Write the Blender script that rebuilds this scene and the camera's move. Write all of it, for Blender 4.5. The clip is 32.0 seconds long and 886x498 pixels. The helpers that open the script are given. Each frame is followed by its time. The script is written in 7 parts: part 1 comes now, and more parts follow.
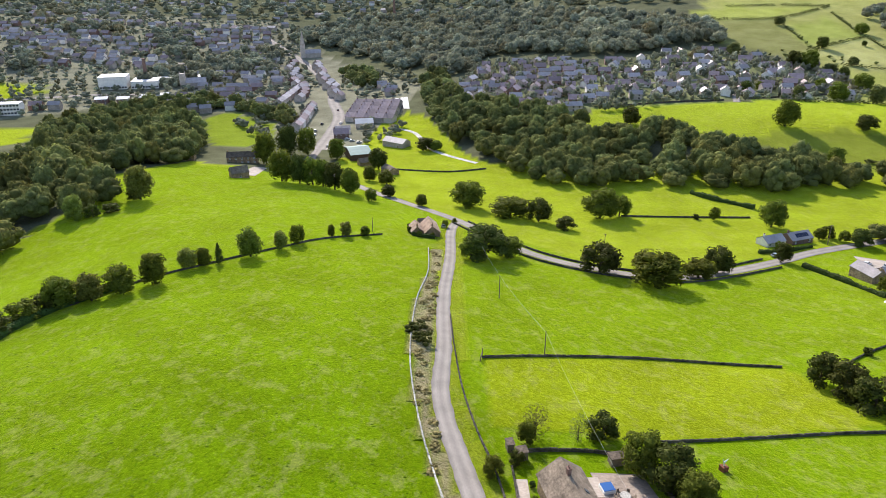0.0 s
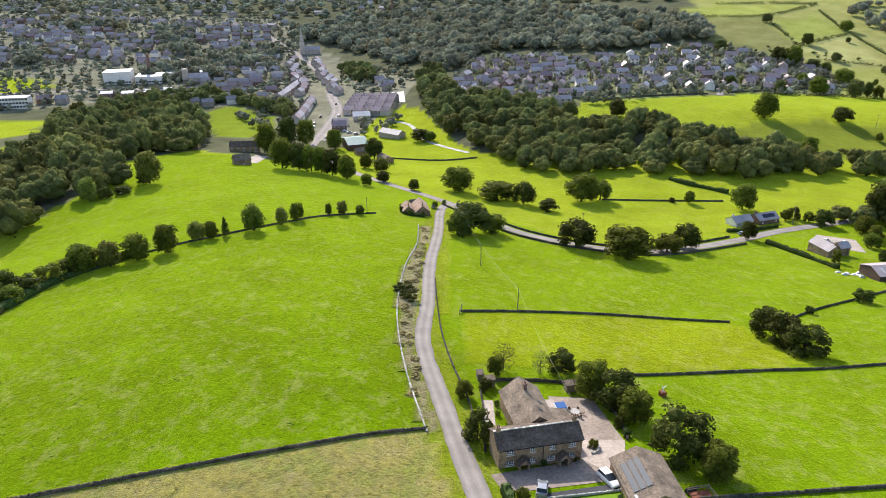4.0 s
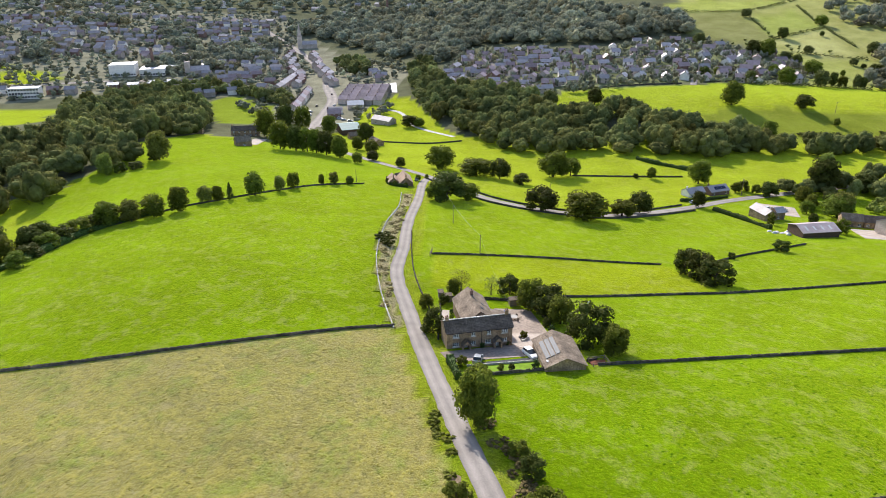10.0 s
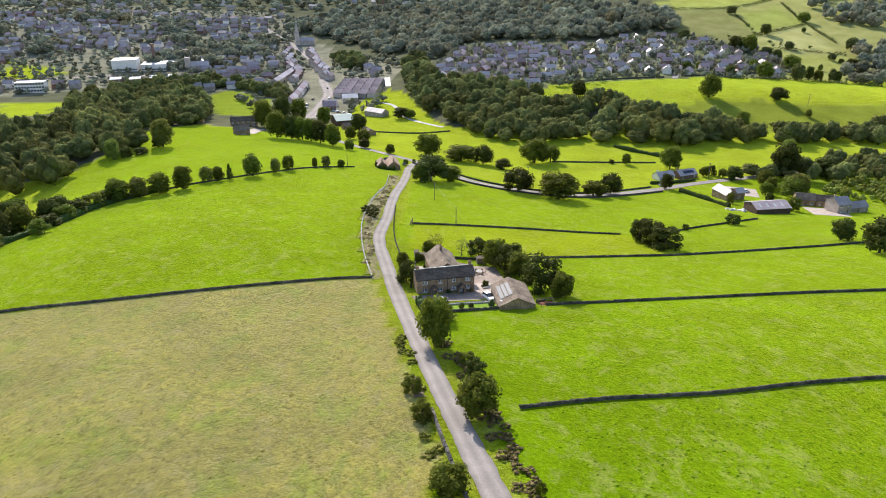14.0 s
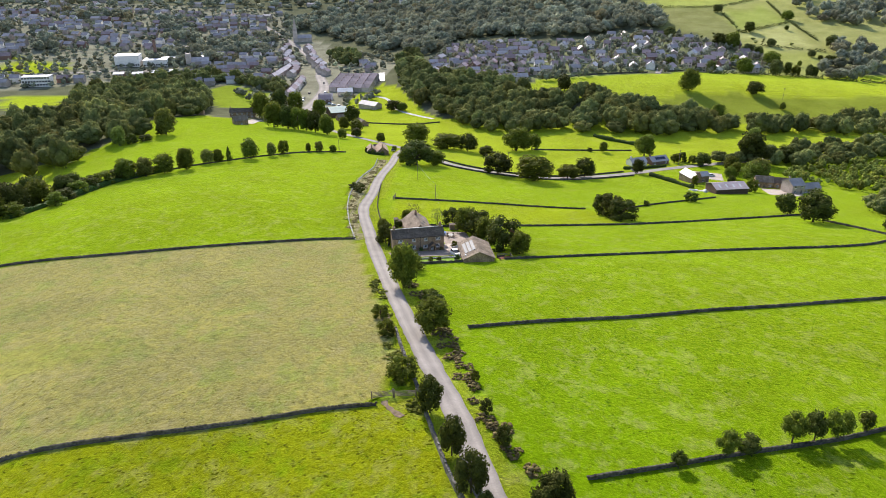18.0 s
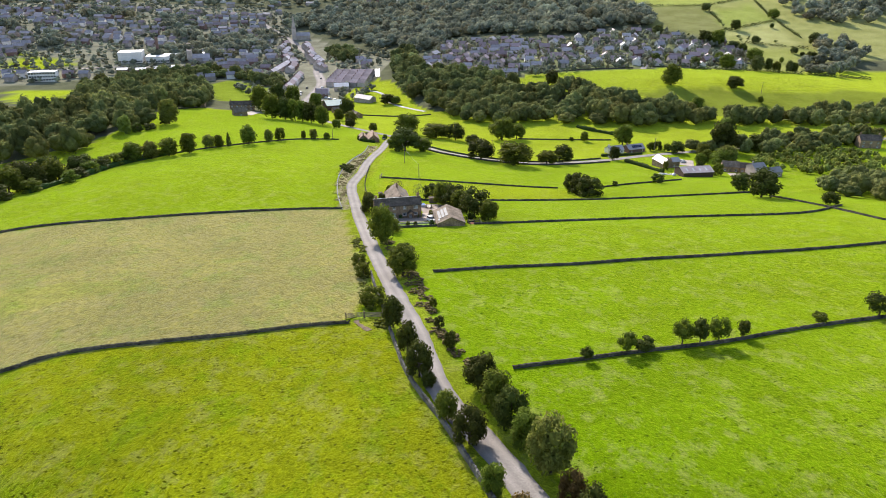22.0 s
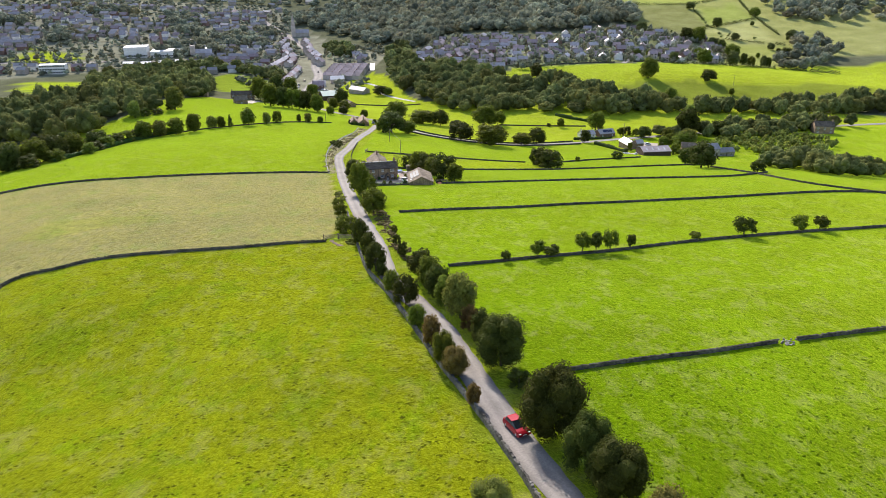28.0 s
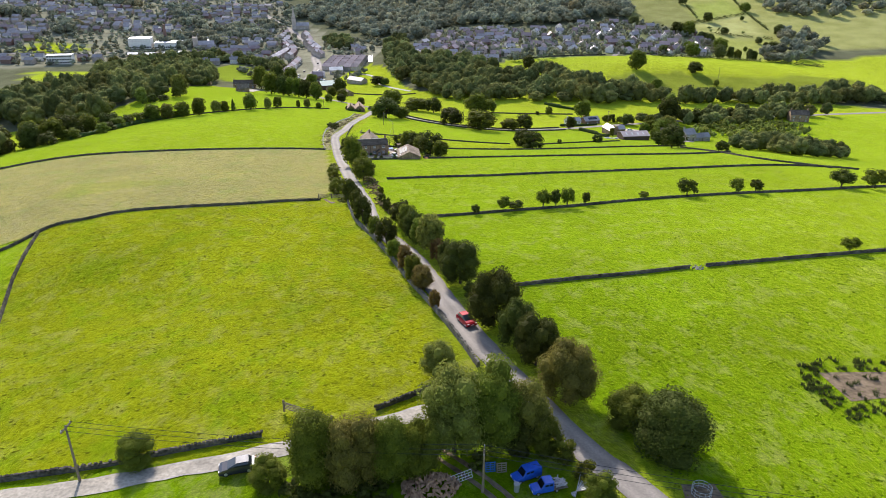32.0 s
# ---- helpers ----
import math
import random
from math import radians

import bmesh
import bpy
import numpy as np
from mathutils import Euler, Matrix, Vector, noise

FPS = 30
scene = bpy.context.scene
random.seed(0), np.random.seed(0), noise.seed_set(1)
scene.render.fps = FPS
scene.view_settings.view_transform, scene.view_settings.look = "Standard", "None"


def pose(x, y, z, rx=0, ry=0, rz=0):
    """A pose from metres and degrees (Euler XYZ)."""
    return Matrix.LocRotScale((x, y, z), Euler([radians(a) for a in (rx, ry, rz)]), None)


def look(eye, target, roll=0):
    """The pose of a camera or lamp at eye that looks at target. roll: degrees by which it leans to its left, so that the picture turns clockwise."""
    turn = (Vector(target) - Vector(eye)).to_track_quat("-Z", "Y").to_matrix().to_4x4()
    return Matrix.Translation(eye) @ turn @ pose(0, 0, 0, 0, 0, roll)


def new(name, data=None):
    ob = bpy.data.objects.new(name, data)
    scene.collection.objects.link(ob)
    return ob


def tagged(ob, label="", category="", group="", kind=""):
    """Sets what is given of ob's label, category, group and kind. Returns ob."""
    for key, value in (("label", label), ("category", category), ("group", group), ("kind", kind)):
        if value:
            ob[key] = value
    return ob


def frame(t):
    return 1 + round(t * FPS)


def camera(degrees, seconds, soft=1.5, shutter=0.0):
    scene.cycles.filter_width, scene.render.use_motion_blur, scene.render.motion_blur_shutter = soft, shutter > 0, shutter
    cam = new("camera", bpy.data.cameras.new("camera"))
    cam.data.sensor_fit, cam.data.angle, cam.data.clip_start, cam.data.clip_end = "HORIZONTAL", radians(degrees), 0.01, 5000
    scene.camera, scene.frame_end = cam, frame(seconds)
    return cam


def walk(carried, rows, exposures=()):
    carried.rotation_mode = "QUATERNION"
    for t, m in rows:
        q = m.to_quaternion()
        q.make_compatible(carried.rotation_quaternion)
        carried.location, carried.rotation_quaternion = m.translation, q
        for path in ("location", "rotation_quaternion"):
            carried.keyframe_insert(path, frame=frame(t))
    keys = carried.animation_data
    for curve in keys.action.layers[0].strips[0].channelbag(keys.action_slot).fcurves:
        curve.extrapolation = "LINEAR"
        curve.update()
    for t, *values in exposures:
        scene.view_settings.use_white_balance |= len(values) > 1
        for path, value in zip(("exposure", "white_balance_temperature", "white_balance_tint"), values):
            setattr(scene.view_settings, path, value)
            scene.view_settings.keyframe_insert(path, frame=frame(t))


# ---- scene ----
cam = camera(64.94, 32.0, soft=0.75)
PATH = [
    (0, look((0.00, -0.00, 72.00), (-0.59, 183.29, -8.03), -0.17)),
    (1, look((1.07, -5.30, 72.02), (0.48, 177.99, -8.02), -0.16)),
    (2, look((2.16, -10.71, 72.04), (1.64, 172.53, -8.08), -0.15)),
    (3, look((3.19, -16.36, 72.10), (2.70, 166.85, -8.11), -0.14)),
    (6, look((6.50, -33.81, 72.23), (6.19, 149.29, -8.23), -0.14)),
    (7, look((7.77, -39.77, 72.25), (7.52, 143.32, -8.25), -0.14)),
    (8, look((9.21, -45.92, 72.24), (9.01, 137.14, -8.31), -0.13)),
    (9, look((10.78, -52.19, 72.25), (10.57, 130.83, -8.40), -0.15)),
    (10, look((12.35, -58.50, 72.30), (12.23, 124.46, -8.48), -0.15)),
    (11, look((13.90, -64.83, 72.41), (13.82, 118.09, -8.45), -0.15)),
    (12, look((15.55, -71.15, 72.56), (15.54, 111.75, -8.36), -0.15)),
    (13, look((17.32, -77.46, 72.67), (17.43, 105.39, -8.36), -0.15)),
    (14, look((19.20, -83.87, 72.75), (19.35, 98.94, -8.37), -0.14)),
    (17, look((24.72, -103.28, 72.86), (25.00, 79.49, -8.35), -0.07)),
    (18, look((26.52, -109.67, 72.88), (26.84, 73.10, -8.32), -0.04)),
    (19, look((28.35, -115.86, 72.87), (28.70, 66.90, -8.37), -0.02)),
    (20, look((30.12, -122.02, 72.82), (30.49, 60.74, -8.41), -0.02)),
    (21, look((31.87, -128.22, 72.76), (32.22, 54.55, -8.46), -0.01)),
    (22, look((33.67, -134.51, 72.70), (33.93, 48.28, -8.46), 0.01)),
    (23, look((35.45, -140.79, 72.63), (35.67, 42.03, -8.48), 0.06)),
    (24, look((37.23, -146.88, 72.56), (37.38, 35.93, -8.55), 0.09)),
    (25, look((38.88, -153.05, 72.45), (38.95, 29.77, -8.65), 0.10)),
    (28, look((43.76, -171.74, 72.20), (43.87, 11.12, -8.81), 0.16)),
    (29, look((45.34, -178.06, 72.11), (45.45, 4.80, -8.90), 0.18)),
    (30, look((46.88, -184.39, 72.04), (46.95, -1.55, -9.01), 0.22)),
    (30.5, look((47.62, -187.58, 71.98), (47.66, -4.76, -9.11), 0.24)),
    (31, look((48.29, -190.80, 71.91), (48.34, -7.97, -9.16), 0.27)),
    (31.5, look((48.77, -193.79, 71.88), (49.01, -11.48, -10.36), 0.35)),
    (32, look((49.09, -196.35, 72.00), (49.20, -13.95, -10.02), 0.43)),
]
walk(cam, PATH, [(0, 0.62, 6500, 15), (32, 0.62, 6500, 15)])

# ---- light ----
SUN_AZ, SUN_EL = -17.0, 30.0   # degrees from +y towards +x, and above the horizon
world = bpy.data.worlds.new("world")
scene.world = world
world.use_nodes = True
wn = world.node_tree.nodes
sky = wn.new("ShaderNodeTexSky")
sky.sky_type, sky.sun_disc = "NISHITA", False
sky.sun_elevation, sky.sun_rotation = radians(SUN_EL), radians(SUN_AZ)
world.node_tree.links.new(sky.outputs[0], wn["Background"].inputs[0])
wn["Background"].inputs[1].default_value = 0.175
sun = new("sun", bpy.data.lights.new("sun", "SUN"))
sun.data.energy, sun.data.angle, sun.data.color = 4.6, radians(0.6), (1.0, 0.95, 0.86)
sd = Vector((math.sin(radians(SUN_AZ)) * math.cos(radians(SUN_EL)), math.cos(radians(SUN_AZ)) * math.cos(radians(SUN_EL)), math.sin(radians(SUN_EL))))
sun.matrix_world = look(sd * 300, (0, 0, 0))


# ---- materials ----
def material(name, colour, rough=0.85, metal=0.0, grain=None, spread=0.25, bump=0.0, stain=None, vary=0.0, spec=0.12, island=0.0):
    """A surface with grain (size in metres) and broad stains (size in metres), both varying the base colour by spread."""
    m = bpy.data.materials.new(name)
    m.use_nodes = True
    nt, L = m.node_tree, m.node_tree.links
    b = nt.nodes["Principled BSDF"]
    b.inputs["Roughness"].default_value, b.inputs["Metallic"].default_value = rough, metal
    b.inputs["Specular IOR Level"].default_value = spec
    col = nt.nodes.new("ShaderNodeRGB")
    col.outputs[0].default_value = (*colour, 1)
    out = col.outputs[0]
    tc = nt.nodes.new("ShaderNodeTexCoord")

    def scaled(out, size, amount, detail=4):
        n = nt.nodes.new("ShaderNodeTexNoise")
        n.inputs["Scale"].default_value, n.inputs["Detail"].default_value = 1.0 / size, detail
        L.new(tc.outputs["Object"], n.inputs["Vector"])
        r = nt.nodes.new("ShaderNodeMapRange")
        r.inputs[1].default_value, r.inputs[2].default_value = 0.25, 0.75
        r.inputs[3].default_value, r.inputs[4].default_value = 1 - amount, 1 + amount
        L.new(n.outputs["Fac"], r.inputs[0])
        mx = nt.nodes.new("ShaderNodeMix")
        mx.data_type, mx.blend_type = "RGBA", "MULTIPLY"
        mx.inputs["Factor"].default_value = 1
        L.new(out, mx.inputs["A"])
        L.new(r.outputs[0], mx.inputs["B"])
        return mx.outputs["Result"], n

    n = None
    if grain:
        out, n = scaled(out, grain, spread)
    if stain:
        out, _ = scaled(out, stain, spread, 3)
    if vary or island:
        src = nt.nodes.new("ShaderNodeObjectInfo").outputs["Random"] if vary else nt.nodes.new("ShaderNodeNewGeometry").outputs["Random Per Island"]
        r = nt.nodes.new("ShaderNodeMapRange")
        r.inputs[3].default_value, r.inputs[4].default_value = 1 - (vary or island), 1 + (vary or island)
        L.new(src, r.inputs[0])
        mx = nt.nodes.new("ShaderNodeMix")
        mx.data_type, mx.blend_type = "RGBA", "MULTIPLY"
        mx.inputs["Factor"].default_value = 1
        L.new(out, mx.inputs["A"])
        L.new(r.outputs[0], mx.inputs["B"])
        out = mx.outputs["Result"]
    L.new(out, b.inputs["Base Color"])
    if bump and n:
        bp = nt.nodes.new("ShaderNodeBump")
        bp.inputs["Strength"].default_value, bp.inputs["Distance"].default_value = 0.8, bump
        L.new(n.outputs["Fac"], bp.inputs["Height"])
        L.new(bp.outputs[0], b.inputs["Normal"])
    return m


def leaf_material(name, colour, glow=0.42, spread=0.4):
    """Foliage: each spray differs a little, and lets some light through."""
    m = material(name, colour, 0.7, island=spread, spec=0.05)
    nt, L = m.node_tree, m.node_tree.links
    b, o = nt.nodes["Principled BSDF"], nt.nodes["Material Output"]
    src = b.inputs["Base Color"].links[0].from_socket
    info = nt.nodes.new("ShaderNodeObjectInfo")
    hs = nt.nodes.new("ShaderNodeHueSaturation")
    r = nt.nodes.new("ShaderNodeMapRange")
    r.inputs[3].default_value, r.inputs[4].default_value = 0.475, 0.515
    L.new(info.outputs["Random"], r.inputs[0])
    L.new(r.outputs[0], hs.inputs["Hue"])
    r2 = nt.nodes.new("ShaderNodeMapRange")
    r2.inputs[3].default_value, r2.inputs[4].default_value = 0.75, 1.25
    L.new(info.outputs["Random"], r2.inputs[0])
    L.new(r2.outputs[0], hs.inputs["Value"])
    L.new(src, hs.inputs["Color"])
    L.new(hs.outputs[0], b.inputs["Base Color"])
    t = nt.nodes.new("ShaderNodeBsdfTranslucent")
    L.new(hs.outputs[0], t.inputs["Color"])
    mx = nt.nodes.new("ShaderNodeMixShader")
    mx.inputs[0].default_value = glow
    L.new(b.outputs[0], mx.inputs[1])
    L.new(t.outputs[0], mx.inputs[2])
    L.new(mx.outputs[0], o.inputs["Surface"])
    return m


def canopy_material(name, colour, glow=0.2):
    """Massed foliage: clumps of leaves in relief, each crown with a tone of its own."""
    m = material(name, colour, 0.85, grain=1.6, spread=0.3, stain=7.0, bump=0.4, spec=0.02)
    nt, L = m.node_tree, m.node_tree.links
    b, o = nt.nodes["Principled BSDF"], nt.nodes["Material Output"]
    at = nt.nodes.new("ShaderNodeAttribute")
    at.attribute_name = "tone"
    one = nt.nodes.new("ShaderNodeVectorMath")
    one.operation, one.inputs[1].default_value = "ADD", (1, 1, 1)
    L.new(at.outputs["Vector"], one.inputs[0])
    mx = nt.nodes.new("ShaderNodeMix")
    mx.data_type, mx.blend_type = "RGBA", "MULTIPLY"
    mx.inputs["Factor"].default_value = 1
    L.new(b.inputs["Base Color"].links[0].from_socket, mx.inputs["A"])
    L.new(one.outputs[0], mx.inputs["B"])
    L.new(mx.outputs["Result"], b.inputs["Base Color"])
    t = nt.nodes.new("ShaderNodeBsdfTranslucent")
    L.new(mx.outputs["Result"], t.inputs["Color"])
    ms = nt.nodes.new("ShaderNodeMixShader")
    ms.inputs[0].default_value = glow
    L.new(b.outputs[0], ms.inputs[1])
    L.new(t.outputs[0], ms.inputs[2])
    L.new(ms.outputs[0], o.inputs["Surface"])
    return m


def ground_material():
    """Turf: the field's own colour, clumps and tussocks at three sizes, fine relief."""
    m = bpy.data.materials.new("turf")
    m.use_nodes = True
    nt, L = m.node_tree, m.node_tree.links
    b = nt.nodes["Principled BSDF"]
    b.inputs["Roughness"].default_value, b.inputs["Specular IOR Level"].default_value = 0.9, 0.0
    b.inputs["Sheen Weight"].default_value, b.inputs["Sheen Roughness"].default_value = 0.62, 0.36
    at = nt.nodes.new("ShaderNodeAttribute")
    at.attribute_name = "tint"
    tc = nt.nodes.new("ShaderNodeTexCoord")

    def noise_of(scale, detail, stretch=(1, 1, 1), turn=0.0, rough=0.55):
        mp = nt.nodes.new("ShaderNodeMapping")
        mp.inputs["Scale"].default_value, mp.inputs["Rotation"].default_value = stretch, (0, 0, turn)
        L.new(tc.outputs["Object"], mp.inputs["Vector"])
        n = nt.nodes.new("ShaderNodeTexNoise")
        n.inputs["Scale"].default_value, n.inputs["Detail"].default_value, n.inputs["Roughness"].default_value = scale, detail, rough
        L.new(mp.outputs[0], n.inputs["Vector"])
        return n.outputs["Fac"]

    def ranged(src, a, b_, lo, hi):
        r = nt.nodes.new("ShaderNodeMapRange")
        for i, v in enumerate((a, b_, lo, hi)):
            r.inputs[i + 1].default_value = v
        L.new(src, r.inputs[0])
        return r.outputs[0]

    def op(kind, a, b_):
        n = nt.nodes.new("ShaderNodeMath")
        n.operation = kind
        for i, v in enumerate((a, b_)):
            if isinstance(v, (int, float)):
                n.inputs[i].default_value = v
            else:
                L.new(v, n.inputs[i])
        return n.outputs[0]

    broad = ranged(noise_of(0.05, 4), 0.3, 0.7, 0.76, 1.22)
    clump = noise_of(1.5, 6, (1.25, 0.85, 1), 0.15, 0.72)
    tuss = noise_of(0.6, 6, (1.2, 0.8, 1), 0.3, 0.75)
    fine = noise_of(4.0, 4, (1.2, 0.8, 1), 0.1, 0.7)
    wild = at.outputs["Alpha"]
    amount = op("MULTIPLY_ADD", wild, 1.0)
    amount.node.inputs[2].default_value = 0.75
    v1 = op("MULTIPLY", op("SUBTRACT", clump, 0.5), 1.5)
    v2 = op("MULTIPLY", op("SUBTRACT", tuss, 0.5), op("MULTIPLY", wild, 2.3))
    v3 = op("MULTIPLY", op("SUBTRACT", fine, 0.5), 0.5)
    tot = op("ADD", op("MULTIPLY", op("ADD", op("ADD", v1, v3), v2), amount), 1.0)
    tot = op("MULTIPLY", tot, broad)
    mx = nt.nodes.new("ShaderNodeMix")
    mx.data_type, mx.blend_type = "RGBA", "MULTIPLY"
    mx.inputs["Factor"].default_value = 1
    L.new(at.outputs["Color"], mx.inputs["A"])
    L.new(tot, mx.inputs["B"])
    # straw-coloured seed heads where the grass is wild
    straw = nt.nodes.new("ShaderNodeMix")
    straw.data_type = "RGBA"
    L.new(op("MULTIPLY", ranged(noise_of(0.22, 6, (1.3, 0.9, 1), 0.3, 0.75), 0.5, 0.64, 0, 0.6), wild), straw.inputs["Factor"])
    L.new(mx.outputs["Result"], straw.inputs["A"])
    straw.inputs["B"].default_value = (0.40, 0.33, 0.16, 1)
    # fresh dark green patches, small and well apart
    dark = nt.nodes.new("ShaderNodeMix")
    dark.data_type, dark.blend_type = "RGBA", "MULTIPLY"
    L.new(ranged(noise_of(0.8, 3, (1.2, 0.9, 1), 0.7, 0.6), 0.62, 0.7, 0, 0.6), dark.inputs["Factor"])
    L.new(straw.outputs["Result"], dark.inputs["A"])
    dark.inputs["B"].default_value = (0.42, 0.72, 0.3, 1)
    # lusher green swathes through the rough grass
    fresh = nt.nodes.new("ShaderNodeMix")
    fresh.data_type, fresh.blend_type = "RGBA", "MULTIPLY"
    L.new(op("MULTIPLY", ranged(noise_of(0.14, 5, (1.1, 0.8, 1), 0.2, 0.72), 0.5, 0.6, 0, 0.8), ranged(wild, 0.4, 0.5, 0, 1)), fresh.inputs["Factor"])
    L.new(dark.outputs["Result"], fresh.inputs["A"])
    fresh.inputs["B"].default_value = (0.62, 0.92, 0.2, 1)
    L.new(fresh.outputs["Result"], b.inputs["Base Color"])
    # grass blades catch low light: green in pasture, straw where it has seeded
    sh = nt.nodes.new("ShaderNodeMix")
    sh.data_type = "RGBA"
    L.new(ranged(wild, 0.5, 0.95, 0, 1), sh.inputs["Factor"])
    sh.inputs["A"].default_value, sh.inputs["B"].default_value = (0.7, 0.8, 0.05, 1), (0.95, 0.8, 0.5, 1)
    L.new(sh.outputs["Result"], b.inputs["Sheen Tint"])
    L.new(op("ADD", ranged(wild, 0.06, 0.34, 0, 0.84), ranged(wild, 0.52, 0.85, 0, 0.16)), b.inputs["Sheen Weight"])
    bp = nt.nodes.new("ShaderNodeBump")
    bp.inputs["Strength"].default_value, bp.inputs["Distance"].default_value = 0.8, 0.6
    L.new(op("MULTIPLY", op("ADD", clump, op("MULTIPLY", tuss, 1.2)), ranged(wild, 0.35, 0.52, 0.4, 1.7)), bp.inputs["Height"])
    L.new(bp.outputs[0], b.inputs["Normal"])
    return m


M_TURF = ground_material()
def tracked(m):
    """Multiplies a road's colour by the wear that its mesh carries across its width."""
    nt, L = m.node_tree, m.node_tree.links
    b = nt.nodes["Principled BSDF"]
    at = nt.nodes.new("ShaderNodeAttribute")
    at.attribute_name = "wear"
    mx = nt.nodes.new("ShaderNodeMix")
    mx.data_type, mx.blend_type = "RGBA", "MULTIPLY"
    mx.inputs["Factor"].default_value = 1
    L.new(b.inputs["Base Color"].links[0].from_socket, mx.inputs["A"])
    L.new(at.outputs["Color"], mx.inputs["B"])
    L.new(mx.outputs["Result"], b.inputs["Base Color"])
    return m


M_ROAD = material("worn_tarmac", (0.25, 0.225, 0.20), 0.9, grain=0.25, spread=0.18, stain=5.0, bump=0.01)
M_ROAD = tracked(M_ROAD)
M_DARKROAD = material("tarmac", (0.16, 0.16, 0.165), 0.85, grain=0.3, spread=0.2, stain=6.0)
M_TRACK = material("stony_track", (0.31, 0.28, 0.235), 0.95, grain=0.4, spread=0.3, stain=3.0, bump=0.03)
M_WALL = material("drystone", (0.092, 0.082, 0.068), 0.95, grain=0.35, spread=0.55, stain=2.5, bump=0.08, island=0.35, spec=0.02)
M_PALE = material("pale_stone", (0.45, 0.43, 0.38), 0.95, grain=0.35, spread=0.4, stain=2.0, bump=0.05, island=0.3)
M_STONE = material("gritstone", (0.31, 0.215, 0.135), 0.95, grain=0.35, spread=0.45, stain=1.8, bump=0.03)
M_SLATE = material("stone_slates", (0.125, 0.098, 0.075), 0.9, grain=0.4, spread=0.45, stain=2.0, bump=0.04)
M_SLATE2 = material("brown_stone_slates", (0.205, 0.162, 0.12), 0.9, grain=0.4, spread=0.4, stain=2.0, bump=0.04)
M_WHITE = material("white_paint", (0.78, 0.78, 0.76), 0.5, grain=0.5, spread=0.06)
M_GLASS = material("dark_glass", (0.02, 0.025, 0.03), 0.08, spec=0.6)
M_PAVE = material("stone_paving", (0.27, 0.22, 0.18), 0.9, grain=0.6, spread=0.28, stain=4.0, bump=0.02)
M_PAVEL = material("pale_paving", (0.38, 0.325, 0.275), 0.9, grain=0.5, spread=0.2, stain=3.0, bump=0.02)
M_BARK = material("bark", (0.09, 0.07, 0.05), 0.95, grain=0.3, spread=0.4, bump=0.03)
M_LEAF = leaf_material("leaves", (0.132, 0.16, 0.022), spread=0.28)
M_LEAFD = leaf_material("dark_leaves", (0.075, 0.09, 0.018), 0.28, 0.28)
M_LEAFP = leaf_material("pale_leaves", (0.205, 0.232, 0.05), spread=0.28)
M_LEAFG = leaf_material("turning_leaves", (0.16, 0.14, 0.035), spread=0.3)
M_LEAFA = leaf_material("autumn_leaves", (0.18, 0.13, 0.04), spread=0.3)
M_WOOD = canopy_material("wood_canopy", (0.148, 0.166, 0.055), 0.32)
M_PLANT = canopy_material("young_plantation", (0.22, 0.26, 0.06), 0.35)
M_TIMBER = material("weathered_timber", (0.20, 0.16, 0.12), 0.9, grain=0.2, spread=0.3)
M_STEEL = material("grey_steel", (0.45, 0.46, 0.47), 0.45, 0.6, grain=0.8, spread=0.1)
M_SHEET = material("roof_sheeting", (0.40, 0.33, 0.33), 0.7, grain=1.5, spread=0.15, stain=5.0)
M_BROWNW = material("brown_cladding", (0.10, 0.065, 0.05), 0.8, grain=1.0, spread=0.2)
M_RENDER = material("cream_render", (0.80, 0.74, 0.67), 0.85, grain=0.8, spread=0.1, stain=3.0)
M_TOWNSTONE = material("grey_stone_walls", (0.46, 0.385, 0.33), 0.9, grain=0.6, spread=0.25, stain=4.0, vary=0.25)
M_GREYROOF = material("grey_slate_roof", (0.36, 0.32, 0.32), 0.42, grain=0.6, spread=0.2, stain=4.0, vary=0.25, spec=0.3)
M_REDROOF = material("brown_tile_roof", (0.33, 0.24, 0.235), 0.55, grain=0.6, spread=0.2, stain=4.0, vary=0.25, spec=0.3)
M_GREENROOF = material("green_sheet_roof", (0.16, 0.26, 0.24), 0.6, grain=2.0, spread=0.12)
M_PALEROOF = material("pale_sheet_roof", (0.52, 0.52, 0.52), 0.6, grain=2.0, spread=0.08, stain=6.0)
# distant foliage: distance haze put into the colour, paler and greyer than M_WOOD
M_HAZEDWOOD = canopy_material("hazed_far_canopy", (0.23, 0.245, 0.17), 0.35)
M_HEDGE = leaf_material("clipped_hedge", (0.06, 0.095, 0.025), 0.2, 0.3)
M_BRAMBLE = leaf_material("bramble_scrub", (0.17, 0.135, 0.055), 0.3, 0.4)
M_RUSH = leaf_material("rushes", (0.075, 0.095, 0.03), 0.2, 0.4)
M_TARMAC = material("dark_tarmac", (0.06, 0.06, 0.065), 0.85, grain=0.3, spread=0.2, stain=3.0)
M_SOIL = material("trodden_soil", (0.17, 0.125, 0.08), 0.95, grain=0.5, spread=0.35, stain=2.0)
M_CARRED = material("red_car_paint", (0.38, 0.012, 0.02), 0.25, 0.2, spec=0.6)
M_CARGREY = material("silver_car_paint", (0.32, 0.34, 0.36), 0.3, 0.6, spec=0.6)
M_CARDARK = material("dark_car_paint", (0.03, 0.035, 0.05), 0.22, 0.3, spec=0.6)
M_CARWHITE = material("white_car_paint", (0.75, 0.75, 0.74), 0.3, 0.0, spec=0.6)
